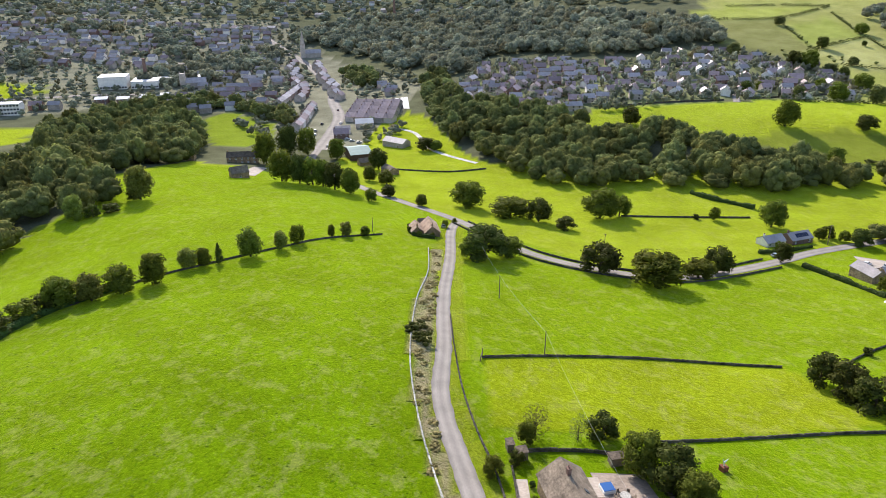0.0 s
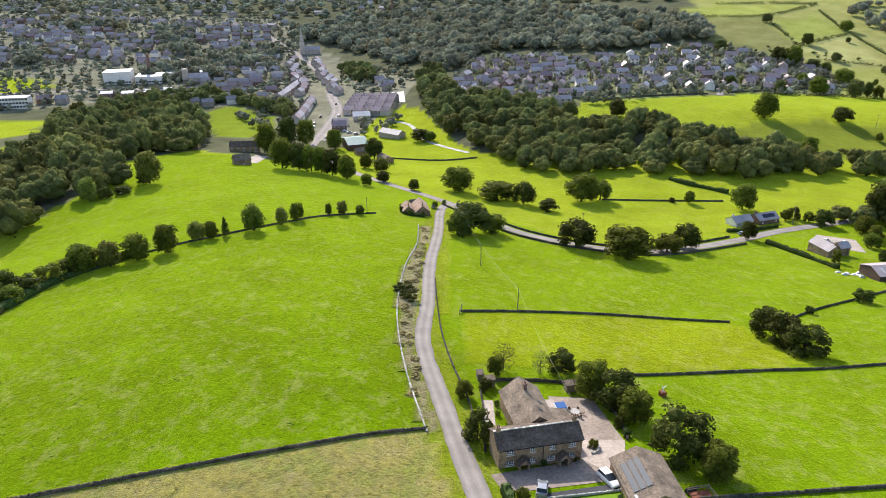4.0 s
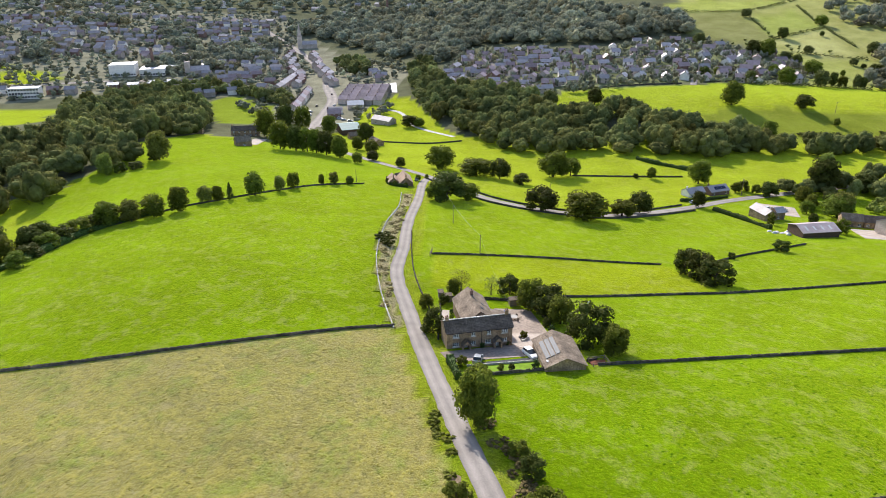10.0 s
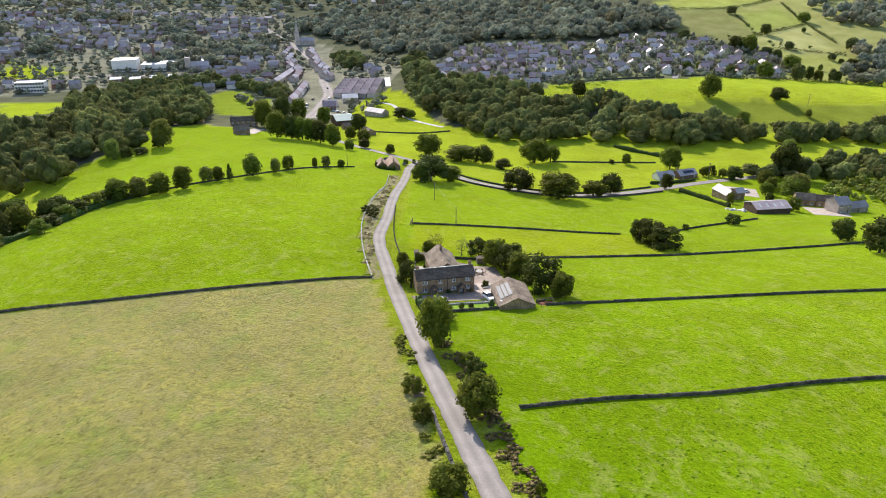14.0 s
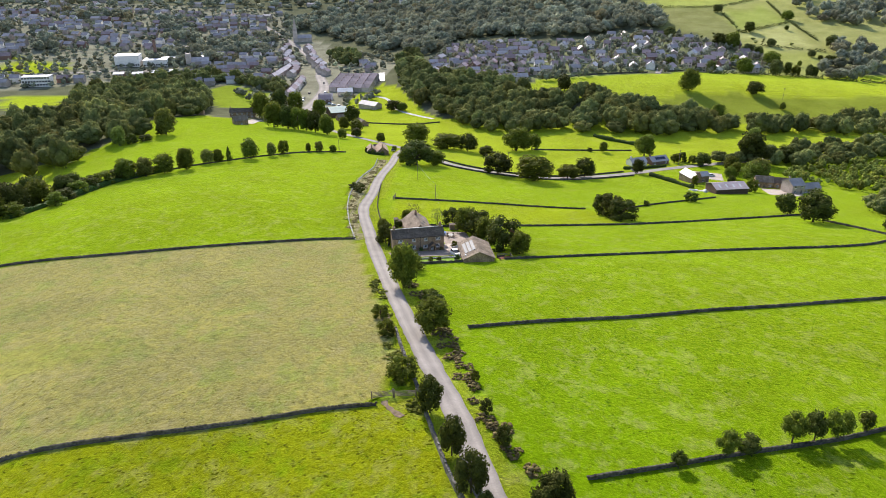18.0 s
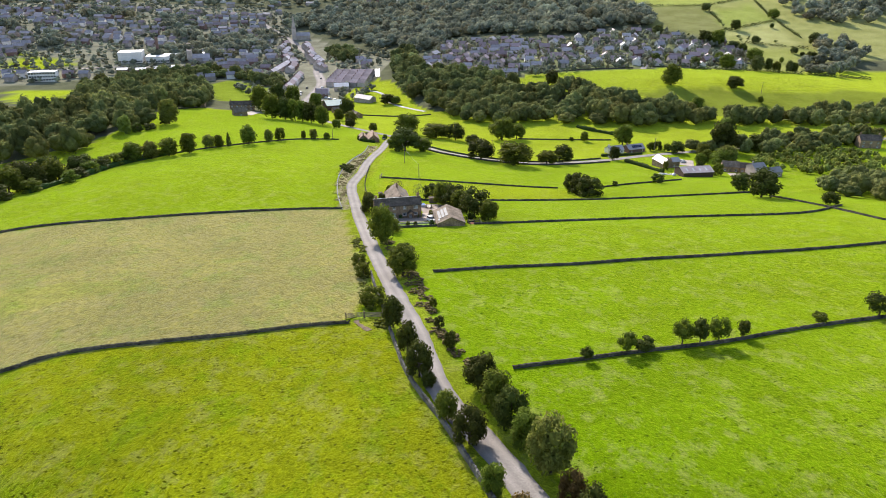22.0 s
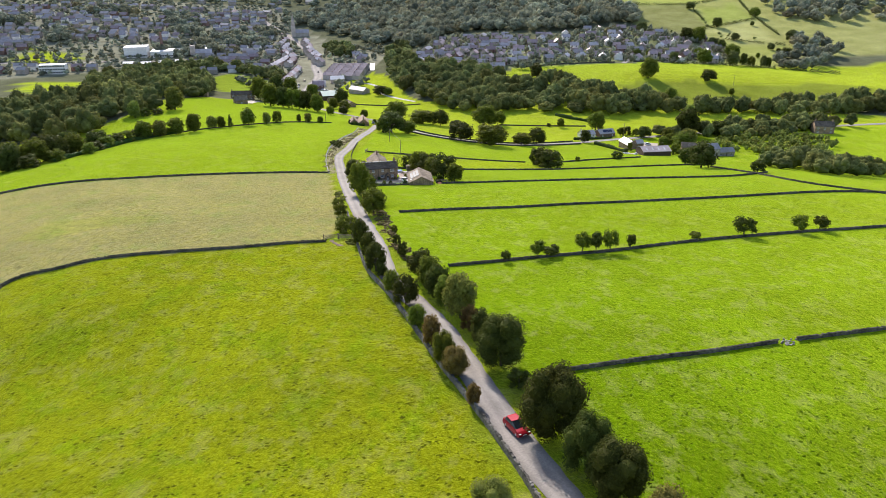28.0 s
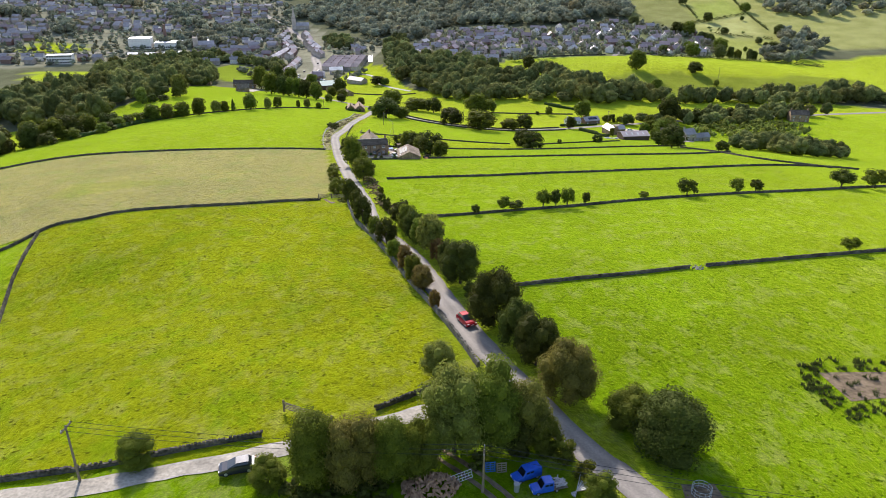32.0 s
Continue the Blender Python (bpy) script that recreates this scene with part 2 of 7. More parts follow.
M_VANBLUE = material("blue_van_paint", (0.01, 0.09, 0.50), 0.32, 0.0, grain=0.5, spread=0.15, spec=0.6)
M_TYRE = material("tyre_rubber", (0.02, 0.02, 0.02), 0.85)
M_LOG = material("split_logs", (0.33, 0.205, 0.13), 0.9, grain=0.2, spread=0.35, island=0.45)
M_WATER = material("river_water", (0.05, 0.055, 0.05), 0.12, spec=0.6)
M_BLUE = material("blue_cover", (0.03, 0.11, 0.32), 0.5)
M_SOLAR = material("solar_panels", (0.035, 0.05, 0.11), 0.2, spec=0.6)
M_ROOFGLASS = material("roof_glazing", (0.10, 0.11, 0.12), 0.55, spec=0.15)
M_CABLE = material("pale_cable", (0.6, 0.6, 0.58), 0.6)
M_BRICK = material("red_brick", (0.21, 0.13, 0.105), 0.9, grain=0.4, spread=0.3)


# ---- helpers of this scene ----
def mesh_of(name, verts, faces, mat=None, smooth=False):
    me = bpy.data.meshes.new(name)
    me.from_pydata([tuple(v) for v in verts], [], [tuple(f) for f in faces])
    if mat:
        me.materials.append(mat)
    if smooth:
        me.polygons.foreach_set("use_smooth", [True] * len(me.polygons))
    me.update()
    return me


def part(name, bm, mat, parent, label=""):
    """Links a bmesh (or a ready mesh) as one mesh object under a thing or a part."""
    if isinstance(bm, bmesh.types.BMesh):
        me = bpy.data.meshes.new(name)
        bm.normal_update()
        bm.to_mesh(me)
        bm.free()
        me.materials.append(mat)
    else:
        me = bm
    ob = new(name, me)
    ob.parent = parent
    return tagged(ob, label)


def thing(name, x, y, z, rz=0.0, label="", category="", group="", kind="", scale=None):
    ob = new(name)
    ob.empty_display_size = 0.2
    m = pose(x, y, z, 0, 0, rz)
    ob.matrix_basis = m @ Matrix.Diagonal((*scale, 1)) if scale else m
    return tagged(ob, label, category, group, kind)


def add_box(bm, x0, y0, z0, x1, y1, z1, bevel=0.0):
    vs = [bm.verts.new(p) for p in ((x0, y0, z0), (x1, y0, z0), (x1, y1, z0), (x0, y1, z0), (x0, y0, z1), (x1, y0, z1), (x1, y1, z1), (x0, y1, z1))]
    fs = [bm.faces.new([vs[i] for i in f]) for f in ((0, 3, 2, 1), (4, 5, 6, 7), (0, 1, 5, 4), (1, 2, 6, 5), (2, 3, 7, 6), (3, 0, 4, 7))]
    if bevel:
        es = list({e for f in fs for e in f.edges})
        bmesh.ops.bevel(bm, geom=es, offset=bevel, segments=1, affect="EDGES")
    return vs


def box(x0, y0, z0, x1, y1, z1, bevel=0.0):
    bm = bmesh.new()
    add_box(bm, x0, y0, z0, x1, y1, z1, bevel)
    return bm


# ---- the lie of the land ----
NEAR_HILLS = [(-40, -160, 110, 0.9), (55, -160, 110, 2.63), (150, -150, 110, -5.33), (-40, -80, 110, -5.1), (50, -80, 110, 4.64), (130, -70, 110, 3.45), (-60, 10, 110, 13.35), (30, 10, 110, -7.76), (110, 10, 110, 8.02), (-90, 90, 110, 3.77), (0, 80, 110, -4.71), (90, 90, 110, -4.71), (170, 110, 110, 9.8)]
MID_HILLS = [(-260, -120, 170, -9.35), (-260, 120, 170, -11.3), (280, -80, 170, 1.97), (300, 120, 170, -9.32), (-150, 210, 170, -15.25), (-40, 200, 170, 23.29), (60, 200, 170, -13.79), (170, 230, 170, -13.28), (-160, 340, 170, 21.84), (-20, 330, 170, -18.29), (110, 340, 170, -2.94), (260, 330, 170, 1.98), (-80, 460, 170, -18.4), (100, 460, 170, -1.81), (280, 470, 170, -11.61)]
FAR_HILLS = [(-350, 650, 330, -2.0), (-100, 680, 330, -27.7), (150, 680, 330, 9.4), (420, 720, 330, -38.2), (-450, 380, 330, -20.4), (550, 350, 330, -32.1), (-100, 950, 330, -41.0), (250, 950, 330, 22.4), (-450, 1000, 330, 7.0), (0, 1600, 800, -32.9), (900, 1000, 800, 35.4), (-1000, 1100, 800, -28.5), (800, -100, 800, -66.7), (-800, -100, 800, -86.6), (0, -600, 800, 82.5), (225, 478, 62, 7), (300, 490, 62, 7), (375, 485, 62, 7), (245, 405, 62, -4), (325, 405, 62, -4)]
BASE_LEVEL = 12.5
# rises and dips of the near fields, row by row from the south, 48 m and 45 m apart
SWELLS = [(0.01, 0.1, 0.13, 0.06, -0.08, -0.59, -0.22, -0.01),
          (-0.01, -0.16, -0.16, -0.17, -0.1, 0.33, 0.21, 0.04),
          (-0.05, -0.43, 0.1, 0.09, -0.27, 0.97, 0.62, 0.22),
          (-0.03, -0.13, 0.57, 0.29, -0.75, -1.02, 0.37, 0.84),
          (-0.12, -0.89, -1.33, 0.07, 1.66, 0.01, 0.34, 0.75),
          (-0.23, -1.35, -0.86, -0.15, 1.09, 0.39, -0, 0.27),
          (0.94, 0.25, 0.46, 0.09, -0.46, -0.2, 0.36, 0.22),
          (0.36, 0, -0.03, 0.02, -0.32, -0.53, 0.01, -0.08),
          (-0.08, 0.09, 0.12, -0.07, 0.1, -0.01, -0.07, -0.15),
          (0.02, 0.11, 0.14, -0.05, 0.02, 0.01, -0.02, -0.03)]
SWELL_HILLS = [(-130 + 48 * i, -150 + 45 * j, 48, a) for j, r in enumerate(SWELLS) for i, a in enumerate(r) if a]
MOUNDS = [(-205, 185, 60, -5), (-20, -60, 20, 2.0), (-12, -84, 22, -2.2)]
HILLS = np.array(NEAR_HILLS + MID_HILLS + FAR_HILLS + SWELL_HILLS + MOUNDS)


def heights(px, py):
    px, py = np.asarray(px, float), np.asarray(py, float)
    z = np.full(px.shape, BASE_LEVEL)
    for cx, cy, r, a in HILLS:
        z = z + a * np.exp(-((px - cx) ** 2 + (py - cy) ** 2) / r ** 2)
    return z


def high(x, y):
    return BASE_LEVEL + float(np.sum(HILLS[:, 3] * np.exp(-((x - HILLS[:, 0]) ** 2 + (y - HILLS[:, 1]) ** 2) / HILLS[:, 2] ** 2)))


def inside(px, py, poly):
    """Which of the places lie in the polygon."""
    r = np.zeros(px.shape, bool)
    n = len(poly)
    for i in range(n):
        (x0, y0), (x1, y1) = poly[i], poly[(i + 1) % n]
        if y0 == y1:
            continue
        c = ((y0 > py) != (y1 > py)) & (px < (x1 - x0) * (py - y0) / (y1 - y0) + x0)
        r ^= c
    return r


def smooth_line(pts, step):
    """A curve through the points, cut into steps of about that length."""
    p = np.array(pts, float)
    q = np.vstack([2 * p[0] - p[1], p, 2 * p[-1] - p[-2]])
    out = []
    for i in range(1, len(q) - 2):
        n = max(1, int(np.linalg.norm(q[i + 1] - q[i]) / step))
        for k in range(n):
            t = k / n
            out.append(0.5 * ((2 * q[i]) + (q[i + 1] - q[i - 1]) * t + (2 * q[i - 1] - 5 * q[i] + 4 * q[i + 1] - q[i + 2]) * t * t + (3 * q[i] - q[i - 1] - 3 * q[i + 1] + q[i + 2]) * t ** 3))
    out.append(p[-1])
    return np.array(out)


def sideways(line):
    d = np.gradient(line, axis=0)
    d /= np.linalg.norm(d, axis=1)[:, None]
    return np.stack([d[:, 1], -d[:, 0]], 1)


LANE = [(128, -245), (103, -200), (82, -165), (70.3, -141.8), (64.4, -132.6), (55.1, -110.5), (50.2, -95.7), (42.7, -69.8), (33.6, -48.2), (29.3, -26.7), (24.1, -5.9), (17.6, 21.9), (9.9, 58), (3.5, 91.7), (-0.9, 118.9), (-0.3, 144.8), (-0.4, 180), (1.7, 220), (2.5, 262.2), (5.6, 283.1)]
SIDE_LANE = [(59, -117), (52, -123.5), (46, -127), (31, -133.5), (19, -137), (8, -139.5), (-25, -144), (-60, -147)]
VALLEY_ROAD = [(-88, 470), (-84, 427), (-60, 378), (-41, 344), (-20, 316), (5, 284), (25, 247), (39, 231), (61, 221), (85, 221), (125, 243), (149, 258), (182, 271), (230, 285), (300, 300), (400, 330)]
TOWN_ROAD = [(-88, 470), (-88, 538), (-90, 588), (-104, 650), (-123, 749), (-178, 903), (-260, 1050)]

# field boundaries
WALL_A = [(-109.6, 22.6), (-89, 46.3), (-59.7, 56.2), (-44.8, 62), (-26.3, 69.8), (-9.6, 76.8), (1, 79.9)]
WALL_B = [(-75, -90), (-59.2, -66.3), (-47.9, -57.8), (-44, -43.3), (-37.4, -38.8), (-29.3, -33.3), (-6.2, -27.6), (8.7, -22.9), (16.4, -21.5)]
WALL_C = [(31.7, 9), (45.5, 11.3), (65, 12.6), (81.9, 15.4), (101.1, 17.7), (134.5, 23.7), (177, 38.8), (199.6, 46)]
WALL_D = [(43.3, 59.6), (59.7, 61), (102.3, 64.9), (144.6, 69.1), (170.5, 89.2)]
WALL_E = [(40.1, 106.1), (74.5, 110.8), (93.9, 112.2), (136.9, 119.1), (165, 128)]
WALL_F = [(8.6, 139.9), (24.1, 143.8), (49.3, 147.1), (82.7, 145.4)]
WALL_G = [(93, 142), (111, 156), (133, 169), (146, 177)]
WALL_H = [(45, -40.9), (55.9, -38.7), (66.1, -36.5), (81.2, -33.7), (97.9, -28.6), (125.8, -21.6), (154.3, -13.2), (196.6, 8)]
WALL_I = [(61.6, -88.4), (72, -86.2), (83, -84.2), (94.3, -81.4)]
WALL_J = [(97.6, -80.7), (115.1, -76.2), (139, -68.6), (179.6, -53.7)]
TREE_ROW = [(-122.8, 95.4), (-121, 116.8), (-107.4, 141.9), (-102, 163.8), (-88.8, 185.6), (-75.2, 200.9), (-58.4, 219.9), (-44.8, 232.9), (-24.4, 243.7), (-12.3, 248)]
PALE_EDGE = [(1, 79), (-4, 103), (-7.5, 129), (-8.5, 151), (-8, 177), (-5.5, 203), (-6, 231)]


# ---- ground ----
def axis_of(a, b, step, lo, hi, grow):
    mid = list(np.arange(a, b + 0.1, step))
    s, left = step, [a]
    while left[-1] > lo:
        s *= grow
        left.append(left[-1] - s)
    s, right = step, [b]
    while right[-1] < hi:
        s *= grow
        right.append(right[-1] + s)
    return np.array(left[:0:-1] + mid + right[1:])


gx = axis_of(-140, 190, 2.0, -4200, 4200, 1.06)
gy = axis_of(-200, 260, 2.0, -2500, 4800, 1.04)
GX, GY = np.meshgrid(gx, gy)
GZ = heights(GX, GY)
tint = np.zeros((*GX.shape, 4))
tint[...] = (0.115, 0.12, 0.07, 0.05)
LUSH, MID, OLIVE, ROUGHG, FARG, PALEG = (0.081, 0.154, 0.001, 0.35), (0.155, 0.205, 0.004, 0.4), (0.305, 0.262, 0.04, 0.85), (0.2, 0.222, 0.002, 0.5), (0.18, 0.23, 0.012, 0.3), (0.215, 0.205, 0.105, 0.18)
lane_pts = [p for p in LANE]
SLOPE_FIELD = [(-205, 597), (-192, 622), (-140, 565), (-128, 509), (-140, 470), (-162, 475), (-185, 520)]
FIELDS = [
    (FARG, [(-330, 190), (-200, 235), (-174, 248), (-133, 191), (-112, 116), (-300, 60)]),
    # town ground, its tint raised paler to stand in for haze
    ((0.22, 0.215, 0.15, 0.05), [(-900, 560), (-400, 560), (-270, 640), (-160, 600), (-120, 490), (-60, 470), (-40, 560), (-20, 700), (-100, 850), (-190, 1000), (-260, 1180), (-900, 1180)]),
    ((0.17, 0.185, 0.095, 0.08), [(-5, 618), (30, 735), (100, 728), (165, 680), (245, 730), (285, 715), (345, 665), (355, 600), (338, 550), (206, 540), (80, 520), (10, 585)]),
    (FARG, [(-62, 470), (-50, 560), (-30, 580), (-14, 560), (-4, 520), (14, 445), (45, 385), (60, 356), (0, 400)]),
    (FARG, [(-178, 338), (-150, 288), (-166, 262), (-160, 230), (-120, 330), (-118, 392), (-153, 400)]),
    (FARG, [(-300, 414), (-287, 438), (-264, 452), (-240, 400), (-250, 376), (-280, 352)]),
    (FARG, [(-378, 544), (-349, 540), (-318, 540), (-303, 487), (-324, 465), (-370, 500)]),
    (FARG, [(-474, 714), (-411, 713), (-389, 674), (-400, 630), (-440, 625)]),
    (LUSH, [(-400, -400), (400, -400), (420, 320), (150, 262), (61, 221), (5, 284), (-20, 316), (-41, 344), (-60, 378), (-160, 390), (-165, 230), (-112, 116), (-400, 60)]),
    (MID, [(8, 141), (24, 144), (49, 147), (83, 146), (93, 115), (74, 113), (40, 107), (10, 110)]),
    (FARG, [(5, 284), (61, 221), (150, 262), (420, 320), (330, 380), (60, 400), (0, 440), (-40, 470), (-70, 440), (-60, 378)]),
    ((0.155, 0.205, 0.014, 0.4), [(85, 505), (121, 531), (220, 535), (345, 545), (600, 580), (700, 420), (420, 395), (262, 398), (215, 418), (136, 452), (98, 472)]),
    (OLIVE, WALL_A + [(10, 60), (22, 5), (16, -20)] + WALL_B[::-1] + [(-100, -60)]),
    (ROUGHG, WALL_B + [(22, -18), (36, -60), (52, -110), (56, -121), (31, -133), (-60, -147), (-110, -140)]),
    (LUSH, [(-45, -47), (-38, -67), (-33, -80), (-20, -110), (-40, -143), (-110, -140), (-75, -90), (-59, -66)]),
    ((0.30, 0.275, 0.045, 0.75), [(-58, -20), (-50, -18), (-42, -9), (-30, -4), (-34, 1), (-44, 2), (-58, -4)]),
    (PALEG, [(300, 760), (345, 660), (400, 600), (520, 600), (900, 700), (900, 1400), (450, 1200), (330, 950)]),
    # the slope's own shade is put into this tint, with little sheen
    ((0.13, 0.18, 0.02, 0.2), SLOPE_FIELD),
    # rough lower bank: grass colour darkened for the shade on its slope
    ((0.14, 0.17, 0.025, 0.16), [(195, 442), (225, 452), (260, 458), (330, 456), (440, 462), (440, 400), (330, 385), (215, 385)]),
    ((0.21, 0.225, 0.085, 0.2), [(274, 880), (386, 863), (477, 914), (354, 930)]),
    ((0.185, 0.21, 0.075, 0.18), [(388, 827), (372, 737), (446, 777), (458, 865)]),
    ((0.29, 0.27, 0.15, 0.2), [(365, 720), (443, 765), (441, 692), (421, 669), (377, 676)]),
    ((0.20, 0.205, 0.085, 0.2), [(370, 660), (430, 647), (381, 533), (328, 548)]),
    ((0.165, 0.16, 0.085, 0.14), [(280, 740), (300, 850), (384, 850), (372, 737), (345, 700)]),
]
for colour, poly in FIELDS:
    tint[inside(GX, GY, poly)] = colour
lane_fine = smooth_line(LANE, 1.5)
near = (GX > -30) & (GX < 100) & (GY > -170) & (GY < 290)
dist = np.full(GX.shape, 999.0)
nxs, nys = GX[near], GY[near]
dist[near] = np.min(np.hypot(nxs[:, None] - lane_fine[None, :, 0], nys[:, None] - lane_fine[None, :, 1]), 1)
VERGE, BANK = (0.16, 0.205, 0.012, 0.46), (0.19, 0.17, 0.06, 1.0)
tint[(dist < 4.6)] = VERGE
tint[inside(GX, GY, PALE_EDGE + [(-1, 231), (-3, 180), (-4, 145), (-3, 117), (1, 92), (4, 79)])] = BANK
me = bpy.data.meshes.new("ground")
ny, nx = GX.shape
idx = np.arange(nx * ny).reshape(ny, nx)
quads = np.stack([idx[:-1, :-1], idx[:-1, 1:], idx[1:, 1:], idx[1:, :-1]], -1).reshape(-1, 4)
me.vertices.add(nx * ny)
me.vertices.foreach_set("co", np.stack([GX, GY, GZ], -1).reshape(-1).astype(np.float32))
me.loops.add(quads.size)
me.loops.foreach_set("vertex_index", quads.reshape(-1).astype(np.int32))
me.polygons.add(len(quads))
me.polygons.foreach_set("loop_start", np.arange(0, quads.size, 4, dtype=np.int32))
me.polygons.foreach_set("use_smooth", np.ones(len(quads), bool))
me.update()
ca = me.color_attributes.new("tint", "FLOAT_COLOR", "POINT")
ca.data.foreach_set("color", tint.reshape(-1).astype(np.float32))
me.materials.append(M_TURF)
tagged(new("ground", me), "rolling green pasture reaching to the far hills", "ground", kind="structure")


def strip(name, pts, half, mat, label, lift=0.08, step=2.0, kind="structure", category="road", ragged=0.0):
    line = smooth_line(pts, step)
    side = sideways(line)
    rng = np.random.RandomState(len(pts) * 7 + int(half * 10))
    offs = (-1.0, -0.5, 0.0, 0.5, 1.0)
    verts, faces = [], []
    for i, (p, s) in enumerate(zip(line, side)):
        for o in offs:
            q = p + s * (o * half + (rng.uniform(-ragged, ragged) if abs(o) == 1 else 0))
            verts.append((q[0], q[1], high(*q) + lift + (0.05 * (1 - o * o))))
    n = len(offs)
    for i in range(len(line) - 1):
        for k in range(n - 1):
            faces.append((i * n + k, i * n + k + 1, (i + 1) * n + k + 1, (i + 1) * n + k))
    me = mesh_of(name, verts, faces, mat, True)
    if mat == M_ROAD:
        wear = np.tile(np.array([0.72, 1.12, 0.86, 1.12, 0.72]), len(line))[:, None] * np.array([1, 1, 1, 0]) + np.array([0, 0, 0, 1])
        me.color_attributes.new("wear", "FLOAT_COLOR", "POINT").data.foreach_set("color", wear.reshape(-1).astype(np.float32))
    return tagged(new(name, me), label, category, kind=kind)


strip("road", LANE, 1.95, M_ROAD, "narrow worn pale grey tarmac country lane", ragged=0.15)
strip("road", SIDE_LANE, 1.45, M_TRACK, "pale stony side lane joining the country lane", 0.07, ragged=0.2)
strip("road", VALLEY_ROAD, 2.7, M_ROAD, "grey tarmac valley road between walls", 0.1, 4.0)
strip("road", TOWN_ROAD, 5.0, M_ROAD, "broad sunlit main street running into the town", 0.15, 6.0)


# ---- dry stone walls ----
def stone_wall(pts, high_m, thick, label, mat=M_WALL, name="dry_stone_wall", seed=1, piece=0.8):
    """A wall of rough stones: a battered body whose faces and top are uneven, under a row of upright cope stones."""
    high_m, thick = high_m * 0.82, thick * 0.9
    line = smooth_line(pts, piece)
    side = sideways(line)
    rng = np.random.RandomState(seed)
    root = thing(name, line[0][0], line[0][1], high(*line[0]), 0, label, "wall")
    base = np.array([line[0][0], line[0][1], high(*line[0])])
    verts, faces = [], []
    rings = ((-0.5, -0.25), (-0.46, 0.35), (-0.36, 0.88), (0.36, 0.88), (0.46, 0.35), (0.5, -0.25))
    n = len(rings)
    sag = 1.0
    for i, (p, s) in enumerate(zip(line, side)):
        sag = np.clip(sag + rng.uniform(-0.06, 0.06), 0.78, 1.08)
        for o, h in rings:
            q = p + s * (o * thick + rng.uniform(-0.06, 0.06))
            verts.append(np.array([q[0], q[1], high(*p) + h * high_m * (sag if h > 0 else 1) + (rng.uniform(-0.05, 0.05) if h > 0 else 0)]) - base)
    for i in range(len(line) - 1):
        for k in range(n - 1):
            faces.append((i * n + k, (i + 1) * n + k, (i + 1) * n + k + 1, i * n + k + 1))
    faces += [tuple(range(n)), tuple(range((len(line) - 1) * n, len(line) * n))[::-1]]
    part("wall_body", mesh_of("wall_body", verts, faces, mat), mat, root)
    verts, faces = [], []
    fine = smooth_line(pts, 0.42)
    fs = sideways(fine)
    for p, s in zip(fine, fs):
        if rng.rand() < 0.06:
            continue
        t = np.array([-s[1], s[0]])
        w, l, h = thick * rng.uniform(0.3, 0.46), rng.uniform(0.14, 0.24), high_m * rng.uniform(0.1, 0.26)
        z0 = high(*p) + high_m * 0.78
        k = len(verts)
        tw = rng.uniform(-0.08, 0.08, 8)
        for j, (a, b, c) in enumerate(((-1, -1, 0), (1, -1, 0), (1, 1, 0), (-1, 1, 0), (-.8, -.8, 1), (.8, -.8, 1), (.8, .8, 1), (-.8, .8, 1))):
            q = p + s * (a * w) + t * (b * l)
            verts.append(np.array([q[0] + tw[j], q[1], z0 + c * (h + 0.12 * high_m) + tw[7 - j] * 0.5]) - base)
        faces += [tuple(k + v for v in f) for f in ((4, 5, 6, 7), (0, 1, 5, 4), (1, 2, 6, 5), (2, 3, 7, 6), (3, 0, 4, 7))]
    c = part("cope_stones", mesh_of("cope_stones", verts, faces, mat), mat, root)
    tagged(c, kind="stuff")
    return root


stone_wall(WALL_A, 0.75, 0.42, "dark dry stone wall between bright and rough pasture", seed=2)
stone_wall(WALL_B, 0.75, 0.42, "curving dark dry stone wall across rough pasture", seed=3)
stone_wall(WALL_C, 0.75, 0.42, "long straight dark dry stone wall between green fields", seed=4)
stone_wall(WALL_D, 0.75, 0.42, "dark dry stone wall running off from the barn", seed=5)
stone_wall(WALL_E, 0.75, 0.42, "low dark field wall beyond the farmhouse", seed=6)
stone_wall(WALL_F, 0.75, 0.42, "dark dry stone wall above the valley road", seed=7)
stone_wall(WALL_G, 0.75, 0.42, "dry stone wall running down to the sheds", seed=8)
stone_wall(WALL_H, 0.75, 0.42, "dry stone wall lined with small wind-bent trees", seed=9)
stone_wall(WALL_I, 0.75, 0.42, "dry stone wall ending at a broken gap", seed=10)
stone_wall(WALL_J, 0.75, 0.42, "dry stone wall beyond the broken gap", seed=11)
M_GREYWALL = material("grey_drystone", (0.14, 0.128, 0.112), 0.95, grain=0.3, spread=0.5, stain=2.0, bump=0.06, island=0.4)
LANE_WALL = [(54.1, -116), (52, -109), (47.7, -96.6), (43.4, -85.2), (39, -71.9), (34, -57.3), (28.2, -42.3), (24, -24)]
stone_wall(LANE_WALL, 1.1, 0.55, "grey dry stone wall along the country lane", M_GREYWALL, seed=12)
stone_wall([(47.5, -121.5), (44, -124), (41, -126)], 0.85, 0.5, "short dry stone wall beside the side lane", seed=13)
stone_wall([(28, -130.8), (18, -133.6), (8, -136.2), (-20, -140), (-60, -143)], 0.85, 0.5, "dry stone wall beside the side lane", seed=14)
stone_wall(PALE_EDGE, 0.45, 0.35, "low pale limestone edging beside the lane verge", M_PALE, seed=15)


